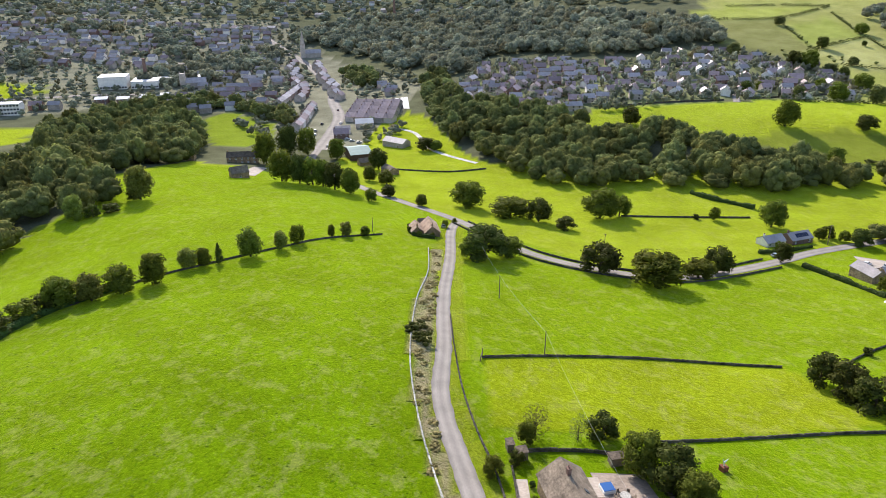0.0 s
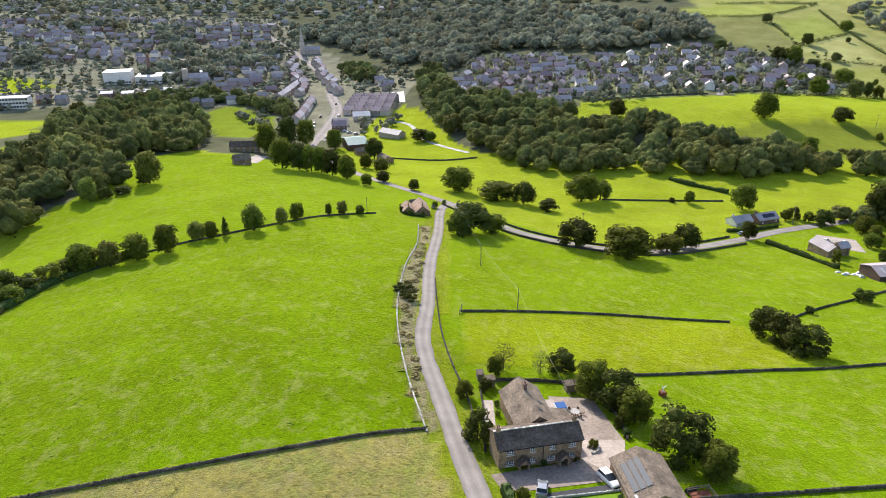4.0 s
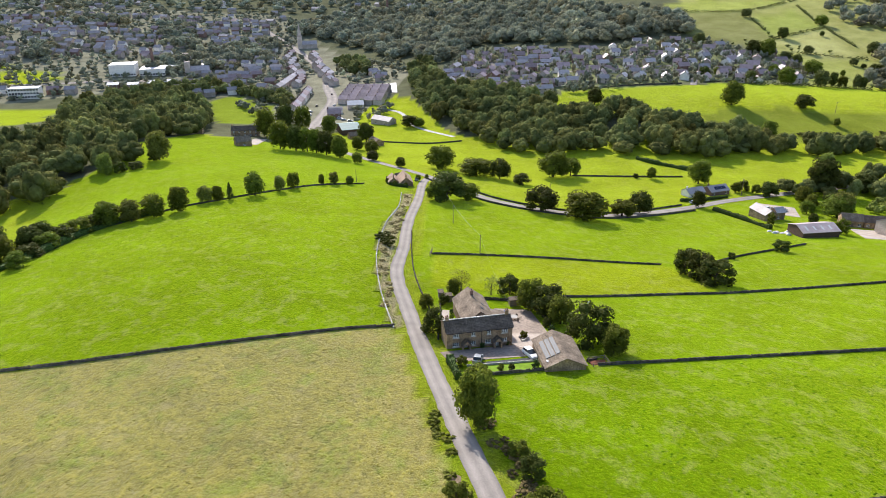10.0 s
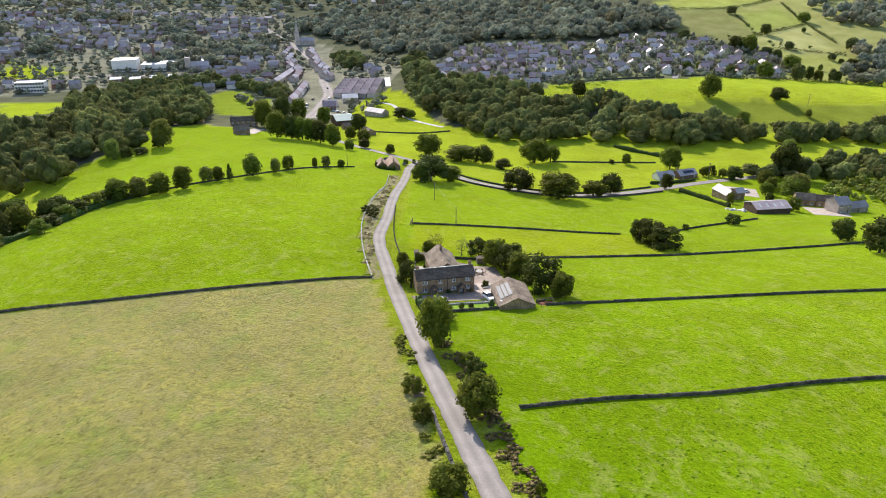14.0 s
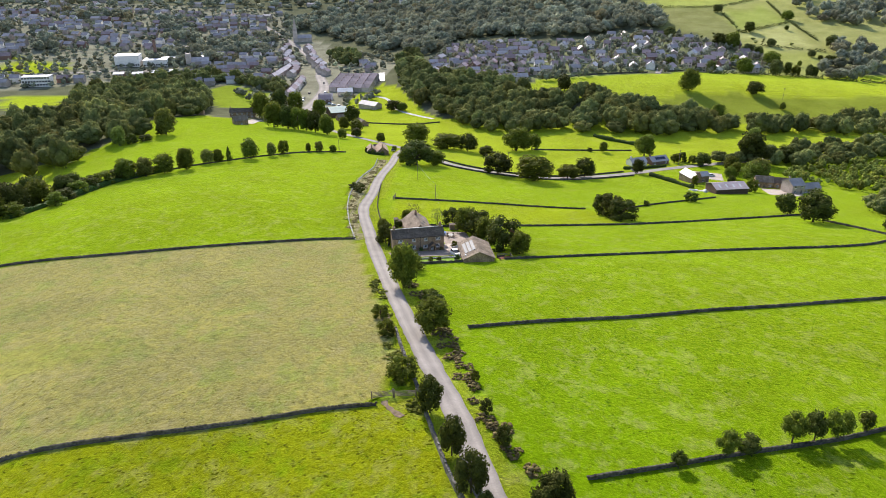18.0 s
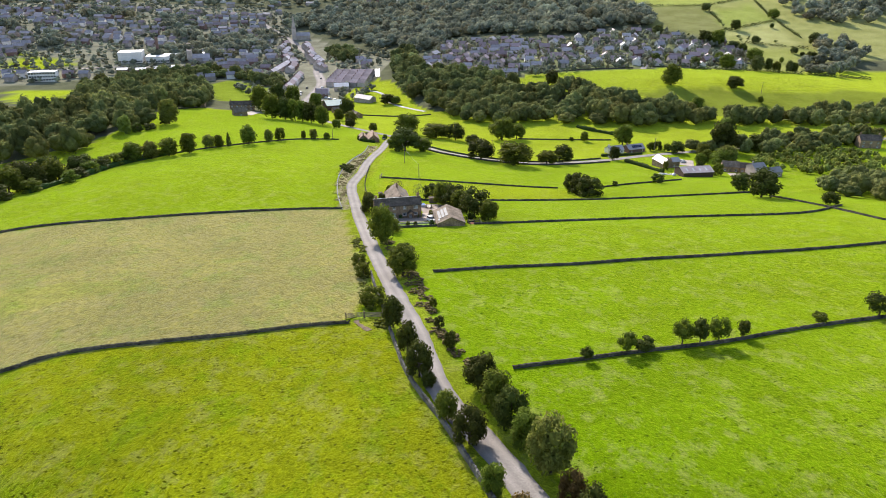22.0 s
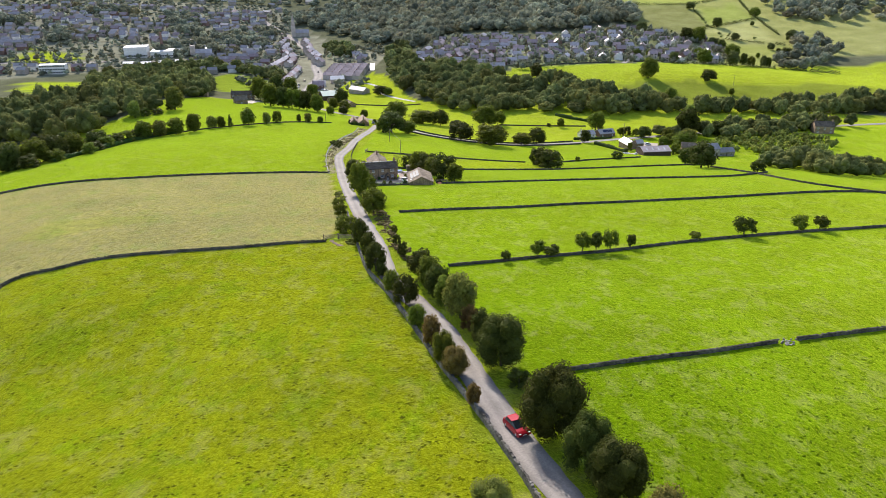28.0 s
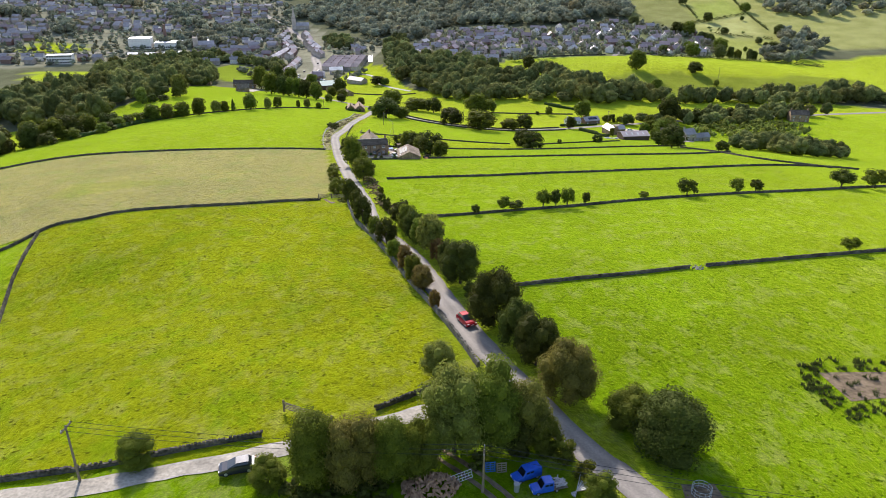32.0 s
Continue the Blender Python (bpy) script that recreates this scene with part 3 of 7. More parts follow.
# ---- trees ----
def ico(level):
    bm = bmesh.new()
    bmesh.ops.create_icosphere(bm, subdivisions=level, radius=1)
    v = np.array([x.co for x in bm.verts])
    f = [tuple(x.index for x in fc.verts) for fc in bm.faces]
    bm.free()
    return v, f


ICO1, ICO2 = ico(1), ico(2)


def sprays(rng, p, d, leaf, jitter):
    """Two-triangle bent leaf sprays at the points p, facing roughly along d."""
    n = len(p)
    nrm = d + rng.normal(size=(n, 3)) * jitter
    nrm /= np.linalg.norm(nrm, axis=1)[:, None]
    a = np.cross(nrm, rng.normal(size=(n, 3)))
    a /= np.linalg.norm(a, axis=1)[:, None]
    b = np.cross(nrm, a)
    s = (leaf * rng.uniform(0.6, 1.4, n))[:, None]
    v = np.stack([p - a * s, p + b * s * 0.7 - nrm * s * 0.35, p + a * s, p - b * s * 0.7 - nrm * s * 0.3], 1).reshape(-1, 3)
    k = np.arange(n)[:, None] * 4
    return v, np.concatenate([k + np.array([[0, 1, 2]]), k + np.array([[0, 2, 3]])], 1).reshape(-1, 3)


def crown_arrays(seed, lobes, leaves, leaf, shape="round", core=0.72, low=0.28, level=1):
    """A crown of unit height and unit width, as clustered sprays of leaves over lumpy inner masses."""
    rng = np.random.RandomState(seed)
    cs, rs = [], []
    for i in range(lobes):
        u = (i + 0.5) / lobes
        z = low + 0.08 + (0.84 - low) * u
        if shape == "cone":
            reach, r = 0.30 * (1.05 - u), 0.24 * (1.1 - u)
        elif shape == "tall":
            reach, r = 0.26 * math.sin(math.pi * (0.18 + 0.72 * u)), 0.20
        elif shape == "dome":
            reach, r = 0.30 * math.sqrt(max(0.03, 1 - (1.25 * u - 0.3) ** 2)), 0.24 * rng.uniform(0.85, 1.15)
        else:
            reach, r = 0.36 * math.sqrt(max(0.05, 1 - (1.5 * u - 0.6) ** 2)), 0.18 * rng.uniform(0.75, 1.3)
        a = i * 2.4 + rng.uniform(-0.5, 0.5)
        k = reach * math.sqrt(rng.uniform(0.35 if shape != "dome" else 0.7, 1))
        cs.append((k * math.cos(a), k * math.sin(a), z))
        rs.append(r)
    cs, rs = np.array(cs), np.array(rs)
    iv, fc = ICO1 if level == 1 else ICO2
    iv, fc = np.array(iv), np.array(fc)
    verts, faces, base = [], [], 0
    if core:
        for c, r in zip(cs, rs):
            verts.append(c + iv * (r * core * rng.uniform(0.86, 1.12, (len(iv), 1))) * np.array([1, 1, 0.9]))
            faces.append(fc + base)
            base += len(iv)
    n = leaves * 4
    j = rng.randint(lobes, size=n)
    d = rng.normal(size=(n, 3))
    d[:, 2] += 0.25
    d /= np.linalg.norm(d, axis=1)[:, None]
    p = cs[j] + d * (rs[j] * rng.uniform(0.78, 1.14, n))[:, None] * np.array([1, 1, 0.92])
    ok = ~np.any(np.sum((p[:, None] - cs[None]) ** 2, 2) < (0.76 * rs[None]) ** 2, 1)
    p, d = p[ok][:leaves], d[ok][:leaves]
    v, f = sprays(rng, p, d, leaf, 0.5)
    ncore = sum(len(q) for q in faces)
    return np.vstack(verts + [v]), np.vstack(faces + [f + base]), cs, ncore


def canopy_arrays(seed, lobes, leaves, leaf, level=1):
    """A woodland crown of unit height and width: billows over a rounded mass, with sprays that break their outline."""
    rng = np.random.RandomState(seed)
    cs, rs = [(0, 0, 0.48)], [0.36]
    for i in range(lobes):
        u = (i + 0.5) / lobes
        th, a = math.acos(1 - 1.3 * u), i * 2.4 + rng.uniform(-0.4, 0.4)
        k = 0.29 * rng.uniform(0.85, 1.15)
        cs.append((math.sin(th) * math.cos(a) * k, math.sin(th) * math.sin(a) * k, 0.5 + math.cos(th) * 0.3))
        rs.append(0.185 * rng.uniform(0.75, 1.25))
    cs, rs = np.array(cs), np.array(rs)
    iv, fc = (np.array(q) for q in (ICO1 if level == 1 else ICO2))
    verts, faces = [], []
    for i, (c, r) in enumerate(zip(cs, rs)):
        verts.append(c + iv * (r * 0.86 * rng.uniform(0.8, 1.15, (len(iv), 1))))
        faces.append(fc + i * len(iv))
    base = len(cs) * len(iv)
    j = rng.randint(0, lobes + 1, leaves * 3)
    d = rng.normal(size=(leaves * 3, 3))
    d[:, 2] += 0.3
    d /= np.linalg.norm(d, axis=1)[:, None]
    p = cs[j] + d * (rs[j] * rng.uniform(0.8, 1.2, leaves * 3))[:, None]
    ok = ~np.any(np.sum((p[:, None] - cs[None]) ** 2, 2) < (0.86 * rs[None]) ** 2, 1)
    p, d = p[ok][:leaves], d[ok][:leaves]
    v, f = sprays(rng, p, d, leaf, 0.4)
    n = sum(len(q) for q in faces)
    return np.vstack(verts + [v]), np.vstack(faces + [f + base]), n


def limb(verts, faces, p, q, r0, r1, sides=6):
    p, q = np.array(p, float), np.array(q, float)
    d = (q - p) / np.linalg.norm(q - p)
    a = np.cross(d, (0.3, 0.9, 0.2))
    a /= np.linalg.norm(a)
    b = np.cross(d, a)
    k = len(verts)
    for c, r in ((p, r0), (q, r1)):
        for i in range(sides):
            t = 2 * math.pi * i / sides
            verts.append(c + (a * math.cos(t) + b * math.sin(t)) * r)
    for i in range(sides):
        j = (i + 1) % sides
        faces.append((k + i, k + j, k + sides + j, k + sides + i))


def tree_meshes(kind, seed, near):
    leaf_of = dict(round=(17, 1700, 0.036), tall=(15, 1600, 0.035), cone=(12, 1000, 0.03), bush=(13, 1250, 0.038), thin=(13, 480, 0.03), thorn=(12, 1000, 0.037), dome=(16, 1800, 0.04))
    n, leaves, size = leaf_of[kind]
    if near and kind != "thin":
        n, leaves, size = n + 8, int(leaves * 4.6), size * 0.42
    v, f, cs, k = crown_arrays(seed, n, leaves, size, "round" if kind in ("bush", "thin", "thorn") else kind, 0.7 if kind != "thin" else 0, 0.02 if kind in ("bush", "dome") else 0.06 if kind == "cone" else 0.3 if kind == "thorn" else 0.11, 2 if near else 1)
    tv, tf = [], []
    limb(tv, tf, (0, 0, -0.06), (0.01, 0, 0.3), 0.034, 0.024, 8)
    limb(tv, tf, (0.01, 0, 0.3), (0, 0.01, 0.62), 0.024, 0.012)
    for c in cs[::2]:
        limb(tv, tf, (0.01, 0, 0.2 + 0.3 * c[2] * 0.6), c, 0.012, 0.004, 5)
    return (tv, tf), (v.tolist(), f.tolist())


TREE_CACHE = {}


def tree(kind, x, y, height, width, mat, label, category="tree", group="", name=None, var=0, turn=None):
    near = y < -84 and width > 3.5
    key = (kind, var % 2 if near else var, mat.name, near)
    if key not in TREE_CACHE:
        (tv, tf), (v, f) = tree_meshes(kind, 11 + var * 17 + len(kind), near)
        TREE_CACHE[key] = (mesh_of("trunk", tv, tf, M_BARK, True), mesh_of("crown", v, f, mat))
    trunk, crown = TREE_CACHE[key]
    rz = turn if turn is not None else (x * 37 + y * 91) % 360
    root = thing(name or ("bush" if kind == "bush" else "tree"), x, y, high(x, y), rz, label, category, group, scale=(width, width, height))
    part("trunk", trunk, M_BARK, root)
    part("crown", crown, mat, root)
    return root


stone_wall([(157, 112), (163, 84), (169, 54), (186, 39)], 0.75, 0.42, "field wall running down the slope", seed=16)
stone_wall([(-45, -47), (-38, -67), (-33, -80), (-20, -110)], 0.9, 0.5, "overgrown wall below the rough hill", seed=17)
stone_wall([(1.4, 165), (2.2, 145), (3.6, 124), (6.0, 107), (8.4, 95), (9.6, 86)], 0.6, 0.35, "low dark overgrown wall on the lane side", seed=24)
stone_wall([(17.5, 8), (19, 0), (20.5, -7), (23.5, -20)], 1.0, 0.55, "tumbled grey wall on the lane bank", M_GREYWALL, seed=18)
stone_wall([(10, 282), (27, 251), (41, 235), (61, 225.5), (85, 225.5), (124, 248)], 0.9, 0.42, "dark wall along the valley road", seed=19)
stone_wall([(3, 278), (23, 241), (37, 225.5), (60, 215.8), (86, 215.8), (127, 238)], 0.9, 0.42, "dark wall along the valley road", seed=20)
stone_wall([(83, 307), (115, 306), (143, 305)], 0.9, 0.5, "low field wall in the valley", seed=21)
stone_wall([(-30, 407), (1, 400), (25, 405)], 1.0, 0.5, "low field wall near the stream", seed=22)
stone_wall([(-24, 246), (-44, 234), (-56, 221), (-73, 203), (-89, 188), (-103, 168)], 0.75, 0.42, "low wall below the hedgerow trees", seed=23)
# ---- planting ----
def plant(rows, kinds, mats, label, category="tree", group=""):
    for i, (x, y, h, w) in enumerate(rows):
        tree(kinds[i % len(kinds)], x, y, h, w, mats[i % len(mats)], label, category, group, var=i % 3)


plant([(-105, 168, 8.6, 10.6), (-98, 171, 7.7, 9.5), (-92, 176, 7.9, 9.8), (-85, 183, 9.1, 10.5), (-80, 197, 6.4, 6.6), (-76, 199, 5.9, 6.3), (-64, 209, 8.9, 9.9), (-56, 218, 6.4, 6.2), (-52, 226, 6.6, 5.9), (-42, 238, 4.4, 3.7), (-37, 240, 5.4, 5.5), (-30, 242, 3.7, 4.9)],
      ("round", "tall"), (M_LEAF, M_LEAFP, M_LEAF), "broadleaf hedgerow tree on the field edge", group="hedgerow trees")
tree("cone", -72, 202, 7.6, 4.2, M_LEAFD, "dark upright evergreen in the hedgerow")
plant([(-110, 122, 4.8, 7.7), (-112, 133, 4.1, 8.2), (-112, 142, 5.2, 8.4), (-112, 151, 5.4, 8.8), (-110, 160, 5.6, 9.2), (-108, 166, 4.8, 8.2), (-118, 110, 4.9, 8.5), (-124, 100, 5.4, 9.2)],
      ("bush",), (M_LEAF, M_LEAFD), "dense dark green hedgerow bush", "bush", "hedgerow bushes")
plant([(-134, 104, 10, 11), (-128, 112, 10.5, 12), (-124, 121, 9.5, 11), (-131, 124, 11, 12), (-121, 131, 8.5, 10), (-127, 138, 10, 11), (-117, 142, 7.5, 9), (-139, 114, 11, 12), (-146, 101, 11, 12), (-119, 151, 7.5, 9), (-152, 92, 11, 12), (-142, 90, 10, 11)],
      ("dome", "round"), (M_LEAFD, M_LEAF, M_LEAFD), "big rounded dark tree below the field crest", group="crest trees")
plant([(11, 315, 12.1, 18.2), (30, 299, 8.7, 20.0), (42, 292, 10.0, 11.5), (72, 303, 13.3, 17.7), (82, 307, 9.5, 11.2), (54, 220, 9.8, 14.4), (71, 210, 10.9, 20.1), (89, 221, 6.6, 12.2), (99, 229, 9.2, 10.7), (147, 292, 12.0, 12.9), (125, 302, 5.9, 5.9), (14, 225, 11.3, 17.6), (23, 231, 7.2, 12.0), (9, 222, 7.6, 9.3)],
      ("round",), (M_LEAF, M_LEAF, M_LEAFD), "spreading dark broadleaf tree in pasture", group="pasture trees")
plant([(52, 281, 5.6, 10.4), (117, 304, 2.4, 3.7), (109, 154, 2.3, 2.7), (131, 165, 4.2, 6.6)], ("bush",), (M_LEAFD,), "small dark bush in pasture", "bush")
plant([(87, 136, 8.0, 8.8), (89, 129, 8.2, 10.4), (91, 122, 7.6, 10.9)], ("bush",), (M_LEAFD,), "dense dark thicket tree at a wall corner", "tree", "thicket")
plant([(15, 104, 4.4, 4.1), (30, 107, 5.6, 6.8), (34, 96, 7.8, 7.6), (38, 91, 7.8, 10.2), (40, 85, 6.9, 7.1), (44, 72, 9.0, 10.6), (48, 66, 6.3, 7.3), (10, 77, 5.9, 6.1), (8, 93, 3.3, 4.1)],
      ("round", "bush"), (M_LEAF, M_LEAFD), "leafy garden tree beside the farmhouse", group="garden trees")
plant([(25, 106, 5.4, 4.9), (17, 107, 5.9, 6.5)], ("thin",), (M_LEAFP,), "thin pale young tree behind the farmhouse")
plant([(17.7, 35.5, 10.4, 7.6), (24.8, 6.5, 7.0, 7.6)], ("round",), (M_LEAF,), "tall broadleaf tree beside the lane", group="lane trees")
plant([(25, 20, 3.9, 4.6), (24, 26, 2.5, 3.7), (33.1, -24, 2.5, 2.2), (31.9, -14, 2.2, 1.8), (35, -32.5, 3.2, 2.6), (19, 50, 4.3, 6.7)], ("bush",), (M_LEAFD, M_LEAF), "scrubby bush on the lane verge", "bush", "verge bushes")
plant([(14, 15, 2.9, 4.0), (16, 6, 3.3, 3.8), (20, -13, 4.2, 5.6)], ("bush",), (M_LEAF,), "low hawthorn bush on the lane bank", "bush")
plant([(24.7, -23.6, 6.2, 4.3), (27.8, -35, 6.0, 3.9), (30.1, -43, 5.8, 4.5), (31.7, -46.5, 2.8, 2.4), (34.3, -55.7, 4.4, 3.7), (37.2, -61.8, 5.3, 4.7), (39.5, -72, 4.1, 3.4), (42.1, -78.8, 5.0, 3.5), (43.9, -85, 5.2, 3.7), (45.6, -88.4, 4.3, 4.2), (47.9, -96.5, 3.2, 2.1)],
      ("round",), (M_LEAFD, M_LEAFD, M_LEAFD, M_LEAFD, M_LEAF, M_LEAFD, M_LEAF, M_LEAFA, M_LEAF, M_LEAFA, M_LEAFA), "small rounded tree along the lane wall", group="lane trees")
plant([(39.4, -47.5, 5.6, 5.4), (41.2, -53.5, 6.4, 5.0), (42.9, -58.5, 6.2, 4.8), (44.2, -63, 5.6, 4.7), (46.8, -68.6, 7.8, 6.3), (48.2, -74.5, 4.4, 3.3), (49.7, -78.8, 5.4, 4.2), (52.3, -86.2, 7.8, 7.6), (57.0, -103.5, 9.0, 8.2), (59.9, -110.8, 7.4, 5.8), (62, -115.6, 7.1, 6.7), (64.6, -124.6, 8.2, 7.4)],
      ("round",), (M_LEAFD, M_LEAF, M_LEAFD, M_LEAF, M_LEAFP, M_LEAFA, M_LEAFD, M_LEAFD, M_LEAFD, M_LEAFD, M_LEAFD, M_LEAFG), "full broadleaf tree shading the lane", group="lane trees")
plant([(54.2, -92.5, 2.8, 3.4), (55.4, -96.5, 2.2, 2.8)], ("bush",), (M_LEAFD,), "low dark bush between the lane trees", "bush")
tree("round", 48.6, -118.5, 5.0, 5.0, M_LEAFP, "loose grey-green tree inside the field wall")
tree("bush", 71.2, -129.5, 5.0, 6.6, M_LEAF, "loose light green shrub at the lane side", "bush")
tree("dome", 74.8, -134, 6.8, 8.6, M_LEAFD, "dense rounded dark glossy-leaved tree at the lane side")
plant([(50.5, -134.5, 10.2, 8.4), (54.6, -133.5, 10.4, 7.8), (58.6, -133, 7.8, 6.4)], ("round",), (M_LEAFP, M_LEAF), "tall grey-green ash tree at the lane junction", group="junction trees")
plant([(36, -139.5, 8.5, 7.8), (40, -140, 8.1, 6.6), (44, -139.5, 7.5, 5.9), (47, -138.5, 6.7, 5.1)], ("tall", "round"), (M_LEAF, M_LEAFG, M_LEAF), "overgrown garden tree beside the side lane", group="junction trees")
plant([(31, -140, 3.6, 4.5), (15, -135, 3.5, 4.8), (65, -143, 3.8, 4.1)], ("bush",), (M_LEAF,), "bush beside the side lane", "bush")
plant([(57, -39, 2.4, 2.4), (64, -37, 3.8, 3.7), (67, -36, 2.5, 4.1), (74, -34, 4.4, 4.0), (77, -34, 4.4, 3.6), (80, -34, 4.9, 3.6), (85, -32, 3.2, 2.7), (101, -26, 1.8, 3.6), (113, -24, 4.5, 5.4), (127, -21, 4.1, 4.4), (133, -19, 3.5, 4.4), (130, -70, 2.7, 4.0), (163, -7, 4.7, 7.8), (174, -5, 5.5, 8.9)],
      ("thorn",), (M_LEAFD, M_LEAF), "small dark wind-shaped hawthorn on the wall", group="wall hawthorns")
plant([(152, 109, 10.0, 13.3), (153, 131, 7.2, 9.2), (168, 92, 4.3, 6.0)], ("round",), (M_LEAFD,), "dark tree at the end of a field wall")
plant([(130, 482, 12.2, 14.5), (227, 459, 16.6, 20.7), (280, 457, 9.4, 15.7), (227, 392, 12.0, 14.0), (202, 274, 17.3, 16.3), (184, 255, 7.8, 11.0), (222, 271, 9.4, 13.5), (186, 228, 9.6, 17.9), (173, 267, 6.7, 10.0)], ("round", "tall"), (M_LEAFD, M_LEAF), "large field tree on the valley side")
plant([(-137, 296, 14.9, 15.5), (-152, 267, 10.3, 10.0)], ("tall",), (M_LEAFP,), "pale silvery tree beside the wood")
plant([(-140, 295, 5.0, 6.2), (-146, 270, 5.7, 7.2), (-141, 276, 3.8, 7.6)], ("bush",), (M_LEAFD,), "dark bush at the field edge", "bush")


plant([(-86, 351, 16.0, 14.5), (-76, 348, 14.5, 13.1), (-69, 347, 13.8, 12.3), (-63, 343, 13.7, 11.5), (-56, 337, 13.5, 12.7), (-47, 329, 12.4, 13.1), (-108, 407, 18.3, 15.9), (-104, 449, 18.1, 18.3), (-92, 452, 16.8, 13.9), (-70, 438, 12.9, 15.2), (-40, 406, 12.6, 12.6), (-42, 371, 8.0, 10.0), (-32, 362, 7.2, 11.2), (-28, 328, 5.5, 8.9), (-35, 313, 5.8, 6.6), (-11, 310, 5.3, 7.2), (-13, 463, 8.2, 14.6), (-6, 460, 6.5, 11.0)],
      ("round", "tall"), (M_LEAF, M_LEAFD, M_LEAF), "tall broadleaf tree lining the valley road", group="valley road trees")


def scatter(name, polys, spacing, height, label, seed, mat=M_WOOD, leaves=110, grow=0.0, keep=1.0, wide=(1.15, 1.65), category="woodland", mode="dome", lobes=8, leaf=0.04):
    """Many crowns joined: far woodland or scrub that nobody could count."""
    rng = np.random.RandomState(seed)
    protos = []
    for k in range(5):
        if mode == "dome":
            v, f, n = canopy_arrays(seed * 10 + k, lobes, leaves, leaf, 2 if leaves > 150 else 1)
        elif mode == "small":
            v, f, n = canopy_arrays(seed * 10 + k, 3, leaves, leaf)
        else:
            v, f, cs, n = crown_arrays(seed * 10 + k, lobes, leaves, leaf, "round", 0.8, 0.1)
        protos.append((v, f, np.arange(len(f)) < n))
    V, F, S, C, base = [], [], [], [], 0
    for poly in polys:
        p = np.array(poly, float)
        (x0, y0), (x1, y1) = p.min(0), p.max(0)
        y = y0
        while y < y1:
            s = spacing * (1 + grow * max(0, y - 600) / 400)
            x = x0
            while x < x1:
                qx, qy = x + rng.uniform(-0.45, 0.45) * s, y + rng.uniform(-0.45, 0.45) * s
                if rng.rand() < keep and inside(np.array([qx]), np.array([qy]), poly)[0]:
                    v, f, sm = protos[rng.randint(5)]
                    w, h, a = spacing * rng.uniform(*wide), height * rng.uniform(0.65, 1.3), rng.uniform(0, 6.28)
                    c, sn = math.cos(a), math.sin(a)
                    V.append(np.stack([(v[:, 0] * c - v[:, 1] * sn) * w + qx, (v[:, 0] * sn + v[:, 1] * c) * w + qy, v[:, 2] * h + high(qx, qy) - 0.12 * h], 1))
                    F.append(f + base)
                    S.append(sm)
                    lum, warm = rng.normal() * 0.2, abs(rng.normal()) * 0.09 - 0.03
                    if rng.rand() < 0.1:
                        lum += 0.45
                    C.append(np.tile(np.clip((lum + warm, lum, lum - warm, 0), -0.5, 0.9), (len(v), 1)))
                    base += len(v)
                x += s
            y += s * 0.9
    V, F = np.vstack(V), np.vstack(F)
    me = bpy.data.meshes.new(name)
    me.vertices.add(len(V))
    me.vertices.foreach_set("co", V.reshape(-1).astype(np.float32))
    me.loops.add(F.size)
    me.loops.foreach_set("vertex_index", F.reshape(-1).astype(np.int32))
    me.polygons.add(len(F))
    me.polygons.foreach_set("loop_start", np.arange(0, F.size, 3, dtype=np.int32))
    me.polygons.foreach_set("use_smooth", np.concatenate(S))
    me.update()
    me.color_attributes.new("tone", "FLOAT_COLOR", "POINT").data.foreach_set("color", np.vstack(C).reshape(-1).astype(np.float32))
    me.materials.append(mat)
    return tagged(new(name, me), label, category, kind="stuff")


# ---- woods ----
scatter("woodland", [[(-270, 350), (-246, 372), (-228, 382), (-191, 350), (-166, 322), (-150, 292), (-156, 272), (-172, 262), (-160, 222), (-175, 215), (-200, 232), (-330, 235), (-330, 330)], [(-301, 522), (-290, 585), (-231, 596), (-196, 550), (-157, 442), (-150, 392), (-172, 361), (-178, 338), (-222, 388), (-270, 446)]], 12.5, 16, "dense mixed broadleaf woodland in the valley", 3, leaves=310, leaf=0.034, wide=(0.95, 1.5))
scatter("woodland", [[(-24, 690), (-10, 736), (4, 676), (13, 607), (29, 571), (52, 562), (76, 520), (97, 510), (96, 482), (112, 459), (133, 462), (150, 453), (177, 426), (214, 392), (235, 372), (225, 352), (174, 341), (147, 347), (111, 351), (81, 354), (60, 356), (43, 388), (25, 442), (12, 448), (-4, 525), (-10, 573), (-18, 637)], [(228, 372), (330, 392), (420, 410), (420, 370), (300, 345), (232, 345)]], 12, 14, "dark belt of woodland along the stream", 4, leaves=310, leaf=0.034, wide=(0.95, 1.5))
scatter("woodland", [[(-201, 1084), (-139, 1172), (-62, 1183), (34, 1146), (121, 1062), (217, 903), (298, 836), (307, 782), (285, 750), (237, 738), (180, 722), (125, 745), (83, 790), (53, 796), (29, 742), (3, 709), (-10, 749), (-47, 807), (-93, 903), (-170, 1003)]], 15, 16, "wooded hill above the town", 5, M_HAZEDWOOD, leaves=150, wide=(1.0, 1.55))
scatter("woodland", [[(-276, 606), (-266, 650), (-209, 660), (-150, 612), (-120, 566), (-131, 547), (-160, 590), (-194, 630), (-212, 616), (-240, 600)], [(-340, 190), (-230, 190), (-150, 120), (-130, 60), (-180, 60), (-340, 140)], [(-119, 818), (-83, 811), (-67, 705), (-90, 712)]], 12.5, 13, "copses between fields and houses", 6, leaves=240, leaf=0.036, wide=(0.95, 1.45))
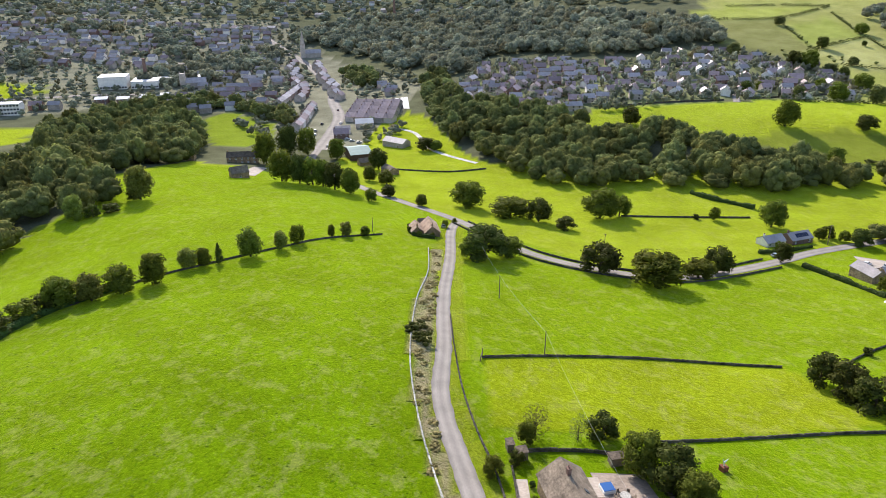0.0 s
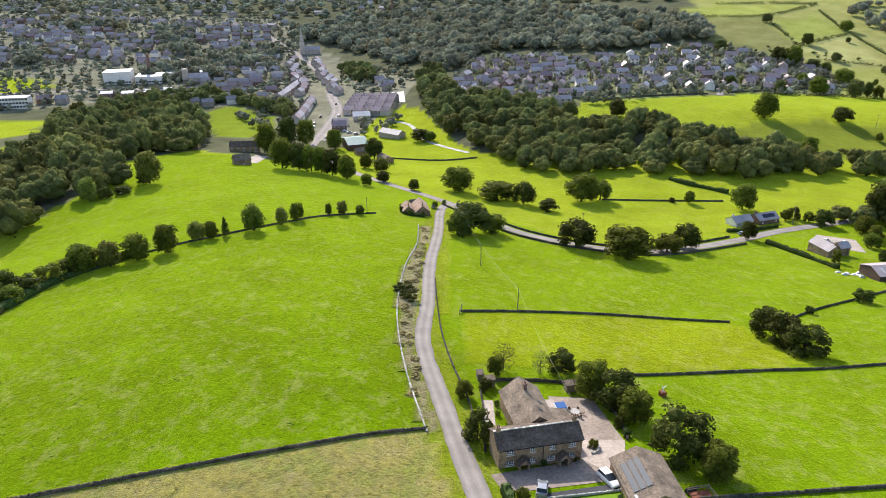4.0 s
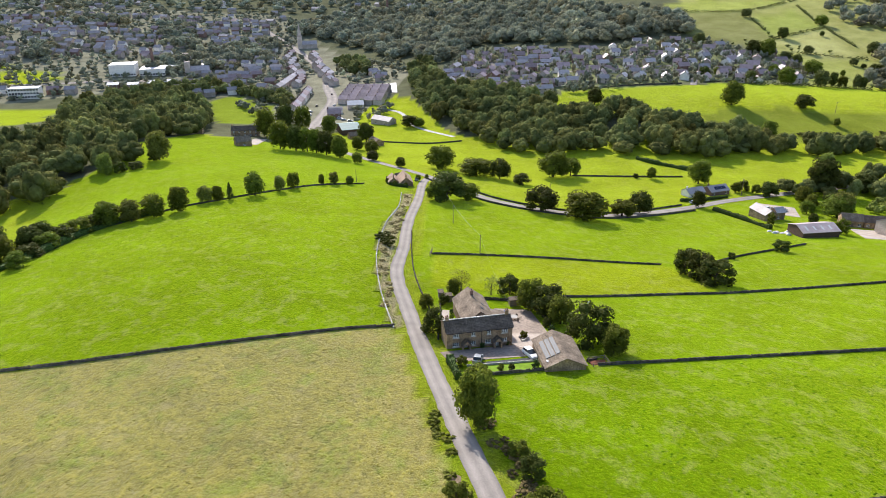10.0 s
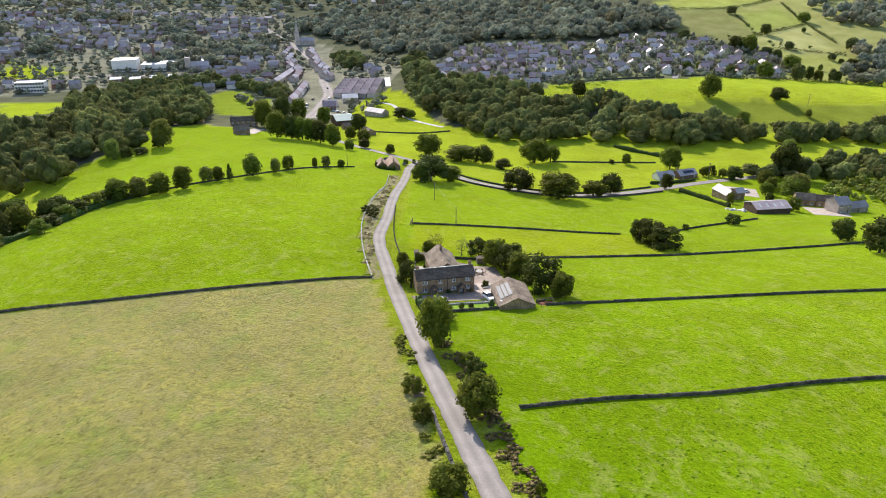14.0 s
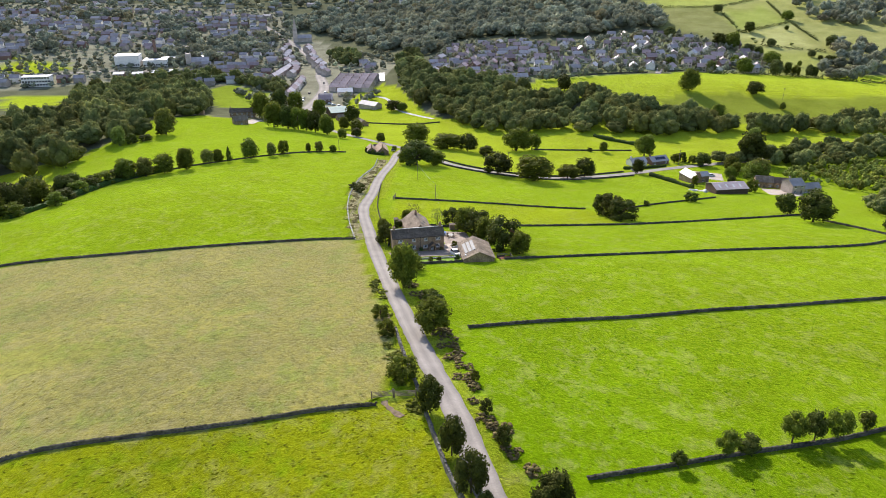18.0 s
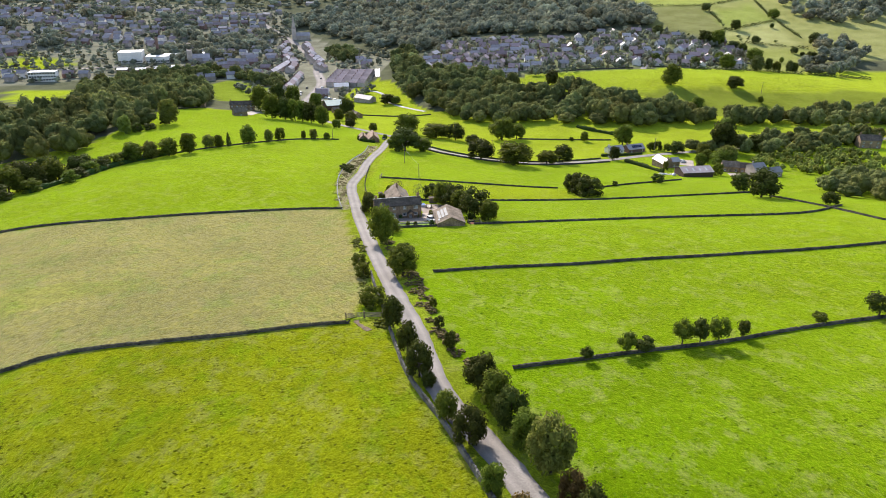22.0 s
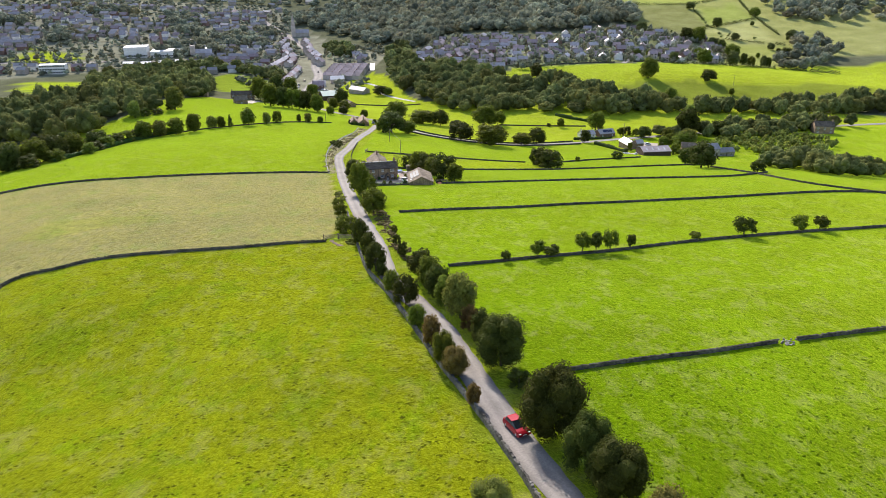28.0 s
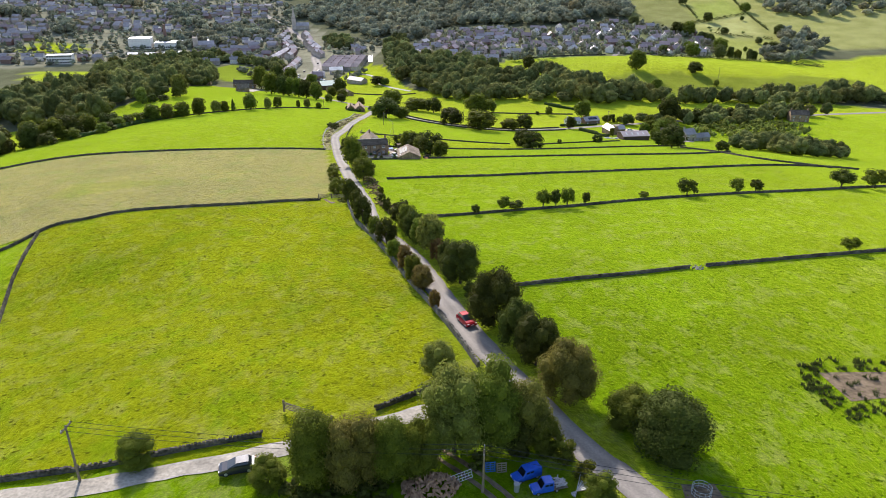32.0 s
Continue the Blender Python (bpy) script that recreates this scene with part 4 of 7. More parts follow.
scatter("town_copse", [[(-492, 808), (-462, 824), (-432, 766), (-457, 753)], [(-409, 1017), (-354, 1015), (-306, 872), (-349, 870)], [(-346, 784), (-302, 827), (-271, 740), (-315, 725)], [(-308, 855), (-266, 889), (-229, 760), (-268, 745)], [(-281, 915), (-219, 955), (-189, 829), (-251, 821)], [(-560, 1010), (-470, 1040), (-440, 990), (-520, 960)], [(-640, 900), (-560, 900), (-540, 850), (-600, 830)], [(-230, 1090), (-160, 1110), (-150, 1040), (-210, 1000)]], 13.5, 14, "clumps of tall trees among the town streets", 22, M_HAZEDWOOD, leaves=130, wide=(1.0, 1.5))
scatter("woodland", [[(421, 642), (465, 682), (500, 640), (400, 515), (372, 520), (377, 554)], [(502, 898), (590, 905), (800, 1000), (800, 760), (513, 735), (491, 771), (479, 801), (483, 840)]], 15, 13, "wood on the far hillside", 19, M_HAZEDWOOD, leaves=130, wide=(0.7, 1.4), keep=0.7)
scatter("copse", [[(184, 133), (206, 162), (240, 200), (260, 150), (205, 100)], [(178, 272), (213, 290), (300, 315), (330, 305), (240, 262), (200, 258)]], 9.0, 9, "dark leafy copse beside the valley farm", 7, leaves=240, leaf=0.036, wide=(0.85, 1.35))
scatter("plantation", [[(205, 240), (232, 267), (276, 273), (288, 252), (260, 200), (220, 205)]], 4.8, 5, "young bright green plantation", 8, M_PLANT, 60, keep=0.85, leaf=0.05, lobes=5, wide=(0.7, 1.2))
scatter("hillside_trees", [[(-200, 1190), (120, 1080), (300, 960), (330, 1010), (300, 1400), (-200, 1700), (-1100, 1500), (-900, 1120), (-620, 1120), (-300, 1180)]], 19, 13, "distant woods and hedgerow trees", 9, M_HAZEDWOOD, leaves=24, keep=0.78, grow=0.2, wide=(0.8, 1.4), mode="small", leaf=0.06)
scatter("garden_trees", [[(-10, 600), (37, 770), (100, 735), (162, 675), (250, 735), (300, 715), (352, 665), (360, 600), (335, 548), (265, 535), (206, 534), (117, 520), (60, 545)]], 9.5, 8, "small garden trees and hedges among the hillside houses", 10, M_HAZEDWOOD, leaves=60, keep=0.85, wide=(0.4, 1.05), mode="small", leaf=0.05)
scatter("garden_trees", [[(-640, 560), (-380, 575), (-270, 655), (-160, 625), (-135, 740), (-180, 900), (-200, 1070), (-260, 1180), (-620, 1120), (-900, 1000), (-800, 750)], [(-70, 640), (-40, 640), (-20, 720), (-60, 810), (-125, 860), (-105, 720)], [(-128, 490), (-116, 560), (-112, 620), (-165, 650), (-175, 560)], [(-70, 470), (-40, 500), (-30, 545), (-66, 560)]], 12.5, 7, "trees among the streets of the town", 11, M_HAZEDWOOD, leaves=44, keep=0.9, grow=0.1, wide=(0.35, 1.0), mode="small", leaf=0.05)
scatter("bank_scrub", [[(100, 470), (160, 415), (240, 395), (340, 405), (420, 385), (430, 415), (240, 412), (165, 430)]], 8, 4, "scrub along the bank below the hillside field", 12, leaves=50, mode="small", leaf=0.08, keep=0.3, wide=(0.5, 1.0))
scatter("lane_scrub", [[(17, 42), (20, 40), (31, -6), (39, -42), (36, -44), (29, -12), (24, 10)]], 1.6, 0.8, "brambles and dry weeds along the lane bank", 13, M_BRAMBLE, 46, keep=0.5, leaf=0.1, mode="lobed")
scatter("lane_scrub", [[(-2, 92), (-6, 115), (-7, 150), (-6.5, 178), (-4, 203), (-5, 228), (-1.5, 228), (-2.5, 180), (-4, 148), (-3.5, 118), (0, 97)]], 1.8, 0.5, "brown grasses and weeds between lane and stone edging", 14, M_BRAMBLE, 46, keep=0.4, leaf=0.1, mode="lobed")
scatter("lane_scrub", [[(11, 42), (14, 26), (19, -4), (24, -24), (21.5, -24), (17, -4), (12.5, 24), (9.5, 42)]], 1.7, 0.8, "weeds and low hedge growth beside the lane", 15, M_LEAF, 46, keep=0.35, leaf=0.1, mode="lobed")
scatter("lane_bushes", [[(-7.5, 142), (-9, 158), (-5, 160), (-3.5, 142)]], 3.2, 3.0, "dark gorse bushes on the lane bank", 16, M_LEAFD, 150, keep=0.9, leaf=0.07, mode="lobed")
scatter("garden_scrub", [[(34, -146), (43, -146), (44.5, -140), (50, -136.5), (56, -136.5), (50, -137.6), (33, -140)]], 1.7, 1.3, "rough undergrowth below the junction trees", 17, M_LEAFD, 110, keep=0.6, leaf=0.1, mode="lobed")
def far_hedge(pts, seed, label="dark field hedge on the far hillside"):
    rng = np.random.RandomState(seed)
    line = smooth_line(pts, 3.2)
    V, F, base = [], [], 0
    for q in line:
        if rng.rand() < 0.12:
            continue
        v, f, cs, n = crown_arrays(rng.randint(9), 3, 26, 0.12, "dome", 0.8, 0.0, 1)
        w, h = rng.uniform(3.4, 5.2), rng.uniform(2.0, 4.2)
        V.append(np.stack([v[:, 0] * w + q[0], v[:, 1] * w + q[1], v[:, 2] * h + high(q[0], q[1]) - 0.3], 1))
        F.append(f + base)
        base += len(v)
    tagged(new("hedge", mesh_of("hedge", np.vstack(V).tolist(), np.vstack(F).tolist(), M_WOOD)), label, "hedge", kind="stuff")


far_hedge([(257, 878), (319, 862), (384, 858), (429, 879), (475, 911)], 1)
far_hedge([(366, 724), (417, 756), (446, 772)], 2)
far_hedge([(463, 876), (453, 809), (448, 746), (446, 696)], 3)
far_hedge([(375, 672), (398, 665), (432, 650)], 4)
far_hedge([(383, 822), (378, 764)], 5)
far_hedge([(274, 538), (322, 537), (375, 524), (430, 520)], 6, "dark clipped hedge below the hillside houses")
far_hedge([(354, 930), (420, 925), (477, 914)], 7)
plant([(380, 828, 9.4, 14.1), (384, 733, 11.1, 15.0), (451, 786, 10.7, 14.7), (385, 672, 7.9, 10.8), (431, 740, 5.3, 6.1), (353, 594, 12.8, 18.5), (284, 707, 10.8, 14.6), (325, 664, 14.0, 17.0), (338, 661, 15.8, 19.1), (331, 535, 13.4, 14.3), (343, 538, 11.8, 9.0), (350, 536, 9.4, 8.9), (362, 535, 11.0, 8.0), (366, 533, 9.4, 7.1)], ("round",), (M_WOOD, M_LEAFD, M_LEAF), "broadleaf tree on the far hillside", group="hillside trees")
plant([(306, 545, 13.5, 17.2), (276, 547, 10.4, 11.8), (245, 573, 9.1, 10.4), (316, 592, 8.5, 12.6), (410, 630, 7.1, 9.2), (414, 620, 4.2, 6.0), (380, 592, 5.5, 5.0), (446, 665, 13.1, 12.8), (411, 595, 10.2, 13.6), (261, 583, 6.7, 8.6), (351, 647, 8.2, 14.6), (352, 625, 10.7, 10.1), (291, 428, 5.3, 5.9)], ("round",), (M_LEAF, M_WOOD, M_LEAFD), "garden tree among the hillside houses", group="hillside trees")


scatter("grazing_thorns", [[(300, 740), (380, 760), (420, 690), (410, 650), (320, 700)]], 14, 3, "thorn bushes on the rough hillside", 20, leaves=40, mode="small", leaf=0.08, keep=0.3, wide=(0.25, 0.5))


plant([(203, 276, 19, 11), (188, 229, 11, 12)], ("tall", "round"), (M_LEAFP,), "tall pale green poplar by the valley farm")
plant([(-12, 262, 3, 3.2), (-13.5, 253, 2.4, 2.6), (-10, 248, 2.2, 2.6), (-5, 247.5, 2, 2.4), (-14, 259, 2.6, 2.6), (0, 268, 3, 3), (4, 277, 2.4, 2.6), (131, 246, 7.5, 7), (137, 263, 3, 3.4), (160, 275, 5, 5.5), (165, 277, 5.5, 6), (169, 272, 4.5, 5), (150, 214, 5, 4), (168, 214, 5, 4.6), (171, 198, 6, 6), (199, 213, 4, 5), (205, 208, 3.4, 5), (176, 235, 6, 7), (182, 244, 7, 8), (192, 246, 7, 8)],
      ("bush", "round"), (M_LEAF, M_LEAFD, M_LEAF), "leafy shrub or small tree in a valley garden", "tree", "valley garden trees")

plant([(57.6, -134.5, 4.2, 4.6), (60.5, -134, 4.4, 4.2), (62.4, -136, 3.0, 3.2), (41.6, -136.5, 5.4, 5.0), (44.8, -136.5, 4.8, 4.8), (40.6, -138.4, 4.0, 4.6), (37.5, -138.5, 4.4, 4.6), (64.2, -139.4, 2.6, 2.8)], ("bush",), (M_LEAFD, M_LEAF, M_LEAF), "dense overgrown shrub below the junction trees", "bush", "junction shrubs")
# ---- buildings ----
def gable_walls(w, d, eave, ridge, holes=(), thick=0.45):
    """Four walls with gables; holes through the front as (x, z, width, height), x from the left corner."""
    bm = bmesh.new()
    xs = sorted({0.0, w, *(v for x, z, a, b in holes for v in (x - a / 2, x + a / 2))})
    zs = sorted({0.0, eave, *(v for x, z, a, b in holes for v in (z - b / 2, z + b / 2))})
    for i in range(len(xs) - 1):
        for k in range(len(zs) - 1):
            cx, cz = (xs[i] + xs[i + 1]) / 2, (zs[k] + zs[k + 1]) / 2
            if not any(abs(cx - x) < a / 2 and abs(cz - z) < b / 2 for x, z, a, b in holes):
                add_box(bm, xs[i], 0, zs[k], xs[i + 1], thick, zs[k + 1])
    add_box(bm, 0, d - thick, 0, w, d, eave)
    for x0, x1 in ((0, thick), (w - thick, w)):
        lo = [(x0, thick, 0), (x0, d - thick, 0), (x0, d - thick, eave), (x0, d / 2, ridge), (x0, thick, eave)]
        a = [bm.verts.new(p) for p in lo]
        b = [bm.verts.new((x1, p[1], p[2])) for p in lo]
        bm.faces.new(a[::-1])
        bm.faces.new(b)
        for i in range(5):
            j = (i + 1) % 5
            bm.faces.new((a[i], a[j], b[j], b[i]))
    bmesh.ops.remove_doubles(bm, verts=bm.verts, dist=0.001)
    bmesh.ops.recalc_face_normals(bm, faces=bm.faces)
    return bm


def gable_roof(w, d, eave, ridge, over=0.3, t=0.16, courses=0):
    """Two pitched slabs; with courses, each slope is laid in overlapping rows of slates."""
    bm = bmesh.new()
    k = (ridge - eave) / (d / 2)
    for s in (-1, 1):
        n = max(1, courses)
        for c in range(n):
            f0, f1 = c / n, (c + 1) / n + (0.25 / n if c < n - 1 else 0)
            y0, y1 = d / 2 + s * (d / 2 + over) * (1 - f0), d / 2 + s * (d / 2 + over) * (1 - f1)
            z0, z1 = ridge - k * abs(y0 - d / 2), ridge - k * abs(y1 - d / 2)
            lift = 0.05 if courses else 0.0
            m = max(1, int(w / 0.8)) if courses else 1
            rng = random.Random(c * 7 + int(w * 10) + s)
            cuts = [-over + (w + 2 * over) * (i + (rng.uniform(-0.25, 0.25) if 0 < i < m else 0)) / m for i in range(m + 1)]
            for i in range(m):
                j = rng.uniform(0, 0.035) if courses else 0.0
                a = [(cuts[i], y0, z0 + lift + j), (cuts[i + 1], y0, z0 + lift + j), (cuts[i + 1], y1, z1 + j * 0.3), (cuts[i], y1, z1 + j * 0.3)]
                lo = [bm.verts.new(p) for p in a]
                hi = [bm.verts.new((p[0], p[1], p[2] + (t if not courses else 0.09))) for p in a]
                bm.faces.new(hi)
                bm.faces.new(lo[::-1])
                for q in range(4):
                    bm.faces.new((lo[q], lo[(q + 1) % 4], hi[(q + 1) % 4], hi[q]))
    bmesh.ops.recalc_face_normals(bm, faces=bm.faces)
    return bm


def window_parts(parent, x, z, w, h, lights=2, y=0.18, sill=True, frame_mat=M_WHITE):
    """A window in the front wall: white frame with its lights, panes and a stone sill."""
    win = new("window")
    win.parent = parent
    win.location = (x, y, z)
    bm = bmesh.new()
    b = 0.11
    add_box(bm, -w / 2, -0.04, -h / 2, w / 2, 0.04, -h / 2 + b)
    add_box(bm, -w / 2, -0.04, h / 2 - b, w / 2, 0.04, h / 2)
    for i in range(lights + 1):
        cx = -w / 2 + b / 2 + (w - b) * i / lights
        add_box(bm, cx - b / 2, -0.04, -h / 2 + b, cx + b / 2, 0.04, h / 2 - b)
    add_box(bm, -w / 2 + b, -0.03, -0.025, w / 2 - b, 0.03, 0.025)
    part("window_frame", bm, frame_mat, win)
    for i in range(lights):
        a = -w / 2 + (w - b) * i / lights + b
        part("pane", box(a, 0.0, -h / 2 + b, a + (w - b) / lights - b, 0.02, h / 2 - b), M_GLASS, win)
    if sill:
        part("sill", box(-w / 2 - 0.12, -0.28, -h / 2 - 0.16, w / 2 + 0.12, 0.1, -h / 2 - 0.002, 0.02), M_PALE, win)
    return win


def chimney_stack(parent, x, y, z0, z1, w=0.7, d=0.6, mat=None, pots=2):
    bm = box(x - w / 2, y - d / 2, z0, x + w / 2, y + d / 2, z1, 0.03)
    add_box(bm, x - w / 2 - 0.07, y - d / 2 - 0.07, z1, x + w / 2 + 0.07, y + d / 2 + 0.07, z1 + 0.12)
    c = part("chimney", bm, mat or M_STONE, parent)
    for i in range(pots):
        bm = bmesh.new()
        bmesh.ops.create_cone(bm, cap_ends=True, segments=8, radius1=0.13, radius2=0.1, depth=0.4, matrix=pose(x + (i - (pots - 1) / 2) * 0.32, y, z1 + 0.32))
        part("chimney_pot", bm, M_BRICK, c)


def porch(parent, x, w=1.8, d=1.3, eave=2.0, ridge=2.9):
    p = new("porch")
    p.parent = parent
    p.location = (x - w / 2, -d, 0)
    bm = bmesh.new()
    add_box(bm, 0, 0, 0, 0.3, d, eave)
    add_box(bm, w - 0.3, 0, 0, w, d, eave)
    vs = [bm.verts.new(q) for q in ((0, 0.02, eave), (w, 0.02, eave), (w / 2, 0.02, ridge), (0, 0.3, eave), (w, 0.3, eave), (w / 2, 0.3, ridge))]
    for f in ((0, 1, 2), (5, 4, 3), (0, 3, 4, 1), (1, 4, 5, 2), (2, 5, 3, 0)):
        bm.faces.new([vs[i] for i in f])
    part("porch_wall", bm, M_STONE, p)
    bm = bmesh.new()
    for s in (0, 1):
        a = [(-0.2 if s == 0 else w + 0.2, -0.15, eave - 0.15), (w / 2, -0.15, ridge + 0.06), (w / 2, d, ridge + 0.06), (-0.2 if s == 0 else w + 0.2, d, eave - 0.15)]
        lo, hi = [bm.verts.new(q) for q in a], [bm.verts.new((q[0], q[1], q[2] + 0.12)) for q in a]
        bm.faces.new(hi)
        bm.faces.new(lo[::-1])
        for i in range(4):
            bm.faces.new((lo[i], lo[(i + 1) % 4], hi[(i + 1) % 4], hi[i]))
    bmesh.ops.recalc_face_normals(bm, faces=bm.faces)
    part("porch_roof", bm, M_SLATE, p)


FARM_TURN = 11.6
FX, FY, FZ = 13.0, 68.1, -7.7
# main range of the farmhouse
house = thing("farmhouse", FX, FY, FZ, FARM_TURN, "long two-storey dark gritstone farmhouse with stone-slate roof", "house")
W, D, EAVE, RIDGE = 14.4, 5.6, 4.65, 6.2
wins = [(2.0, 3.75, 1.3, 0.85, 3), (5.8, 3.8, 0.85, 0.85, 2), (9.2, 3.8, 0.85, 0.85, 2), (12.7, 3.8, 1.3, 0.85, 3), (2.0, 1.65, 1.4, 0.95, 3), (5.7, 1.65, 1.3, 0.95, 3), (9.1, 1.65, 1.3, 0.95, 3), (12.6, 1.65, 1.3, 0.95, 3)]
doors = [(4.1, 1.05, 1.0, 2.1), (11.0, 1.05, 1.0, 2.1)]
part("wall", gable_walls(W, D, EAVE, RIDGE - 0.1, [w[:4] for w in wins] + doors), M_STONE, house)
part("roof", gable_roof(W, D, EAVE, RIDGE, 0.25, courses=9), M_SLATE, house)
bm = bmesh.new()
for i in range(24):
    add_box(bm, -0.25 + i * 0.62, D / 2 - 0.2, RIDGE + 0.06, 0.35 + i * 0.62, D / 2 + 0.2, RIDGE + 0.2, 0.03)
part("ridge_tiles", bm, M_PALE, house, "row of pale stone ridge tiles")
for x, z, w, h, n in wins:
    window_parts(house, x, z, w, h, n)
for x, z, w, h in doors:
    d = part("door", box(x - w / 2, 0.2, 0, x + w / 2, 0.28, h), M_WHITE, house, "pale painted door with glazed top")
    for i in (0, 1):
        part("pane", box(x - 0.36 + i * 0.4, 0.185, 1.0, x - 0.04 + i * 0.4, 0.215, 1.85), M_GLASS, d)
    porch(house, x)
chimney_stack(house, 0.6, D / 2, RIDGE - 0.4, RIDGE + 0.75)
chimney_stack(house, W - 0.6, D / 2, RIDGE - 0.4, RIDGE + 0.95)
bm = bmesh.new()
bmesh.ops.create_cone(bm, cap_ends=True, segments=8, radius1=0.06, radius2=0.06, depth=4.7, matrix=pose(7.6, -0.09, 2.4))
part("drainpipe", bm, M_CARDARK, house)
part("gutter", box(0, -0.36, EAVE - 0.2, W, -0.24, EAVE - 0.08, 0.02), M_CARDARK, house)
# rear wing
wing = thing("rear_wing", FX, FY, FZ, FARM_TURN + 90, "older rear wing with broad brown stone-slate roof", "house")
wing.matrix_basis = pose(FX, FY, FZ, 0, 0, FARM_TURN) @ pose(12.2, D + 0.02, 0, 0, 0, 90)
part("wall", gable_walls(11.8, 7.0, 3.3, 5.85, [(3.0, 1.5, 1.1, 1.0), (7.5, 1.5, 1.1, 1.0)]), M_STONE, wing)
part("roof", gable_roof(11.8, 7.0, 3.3, 5.95, 0.3, courses=11), M_SLATE2, wing)
for x in (3.0, 7.5):
    window_parts(wing, x, 1.5, 1.1, 1.0, 2)
for x, f in ((5.5, 0.45), (2.6, 0.7)):
    y = 3.5 * f
    z = 3.3 + 2.65 * (y / 3.5)
    bm = box(-0.3, -0.45, 0, 0.3, 0.45, 0.07)
    bmesh.ops.transform(bm, matrix=pose(x, y, z + 0.17, 42, 0, 0), verts=bm.verts)
    part("roof_light", bm, M_ROOFGLASS, wing)
chimney_stack(wing, 8.2, 3.5, 5.6, 7.0, 0.7, 0.6, M_BRICK)
lean = thing("lean_to", FX, FY, FZ, FARM_TURN, "low stone lean-to with sloping brown slate roof", "house")
lean.matrix_basis = pose(FX, FY, FZ, 0, 0, FARM_TURN) @ pose(12.23, D + 0.03, 0)
part("wall", box(0, 0, 0, 3.2, 5.0, 2.4), M_STONE, lean)
bm = bmesh.new()
vs = [bm.verts.new(p) for p in ((-0.05, -0.1, 3.3), (3.5, -0.1, 2.35), (3.5, 5.3, 2.35), (-0.05, 5.3, 3.3), (-0.05, -0.1, 3.45), (3.5, -0.1, 2.5), (3.5, 5.3, 2.5), (-0.05, 5.3, 3.45))]
for f in ((0, 3, 2, 1), (4, 5, 6, 7), (0, 1, 5, 4), (1, 2, 6, 5), (2, 3, 7, 6), (3, 0, 4, 7)):
    bm.faces.new([vs[i] for i in f])
part("roof", bm, M_SLATE2, lean)

# barn with the glazed roof strip
barn = thing("barn", 32.3, 56.6, -5.9, 7, "stone barn with brown slate roof and long glazed strip", "barn")
barn.matrix_basis = pose(32.3, 56.6, -5.9, 0, 0, 7) @ pose(8.2, 0, 0, 0, 0, 90)
bw, bd, be, br = 10.6, 8.2, 1.9, 3.8
part("wall", gable_walls(bw, bd, be, br - 0.1), M_STONE, barn)
part("roof", gable_roof(bw, bd, be, br, 0.3, courses=11), M_SLATE2, barn)
k = (br - be) / (bd / 2)
ang = math.degrees(math.atan(k))
for i in range(3):
    bm = bmesh.new()
    y0, y1 = bd - 0.7 - i * 1.0, bd - 1.5 - i * 1.0
    q = [(2.4, y0), (8.6, y0), (8.6, y1), (2.4, y1)]
    lo = [bm.verts.new((x, y, br - k * abs(y - bd / 2) + 0.17)) for x, y in q]
    hi = [bm.verts.new((x, y, br - k * abs(y - bd / 2) + 0.24)) for x, y in q]
    bm.faces.new(hi)
    for j in range(4):
        bm.faces.new((lo[j], lo[(j + 1) % 4], hi[(j + 1) % 4], hi[j]))
    bmesh.ops.recalc_face_normals(bm, faces=bm.faces)
    part("roof_glazing", bm, M_ROOFGLASS, barn, "grey translucent roof panel")
part("roof_light", box(1.3, bd - 0.9, br - k * (bd / 2 - 0.9) + 0.18, 1.9, bd - 0.5, br - k * (bd / 2 - 0.7) + 0.22), M_WHITE, barn)
part("door", box(6.0, bd + 0.002, 0, 8.0, bd + 0.06, 2.2, 0.02), M_TIMBER, barn, "dark arched timber door")


# ---- yard ----
def patch(name, corners, mat, label, lift=0.06, n=10, category="paving", kind="structure"):
    """Paving draped over the ground between four corners."""
    c = np.array(corners, float)
    verts, faces = [], []
    for i in range(n + 1):
        for j in range(n + 1):
            u, v = i / n, j / n
            p = c[0] * (1 - u) * (1 - v) + c[1] * u * (1 - v) + c[2] * u * v + c[3] * (1 - u) * v
            verts.append((p[0], p[1], high(*p) + lift))
    for i in range(n):
        for j in range(n):
            a = i * (n + 1) + j
            faces.append((a, a + n + 1, a + n + 2, a + 1))
    return tagged(new(name, mesh_of(name, verts, faces, mat, True)), label, category, kind=kind)


patch("pavement", [(11.6, 66.2), (13.5, 61.2), (33, 65.4), (31.5, 72.5)], M_PAVE, "stone-paved farmyard before the house")
patch("pavement", [(27.2, 71.6), (33, 65), (36.4, 78), (27.2, 78)], M_PAVEL, "pale slab paving beside the house", 0.075)
patch("pavement", [(27.6, 77.6), (36.2, 77.9), (34, 95), (25, 95)], M_PAVE, "broad paved courtyard behind the house", 0.06)
patch("pavement", [(21, 86.6), (26.8, 85.8), (26, 93.6), (20.5, 93)], M_PAVEL, "pale patio behind the wing", 0.085)
patch("pavement", [(11.6, 82), (13.6, 82.2), (13.8, 92), (11.8, 92)], M_PAVEL, "pale gravel path beside the wing", 0.07, 6)
patch("pavement", [(18.2, 60.9), (18.6, 59.4), (32.4, 62.4), (32, 64.2)], M_TARMAC, "dark tarmac parking strip", 0.1)
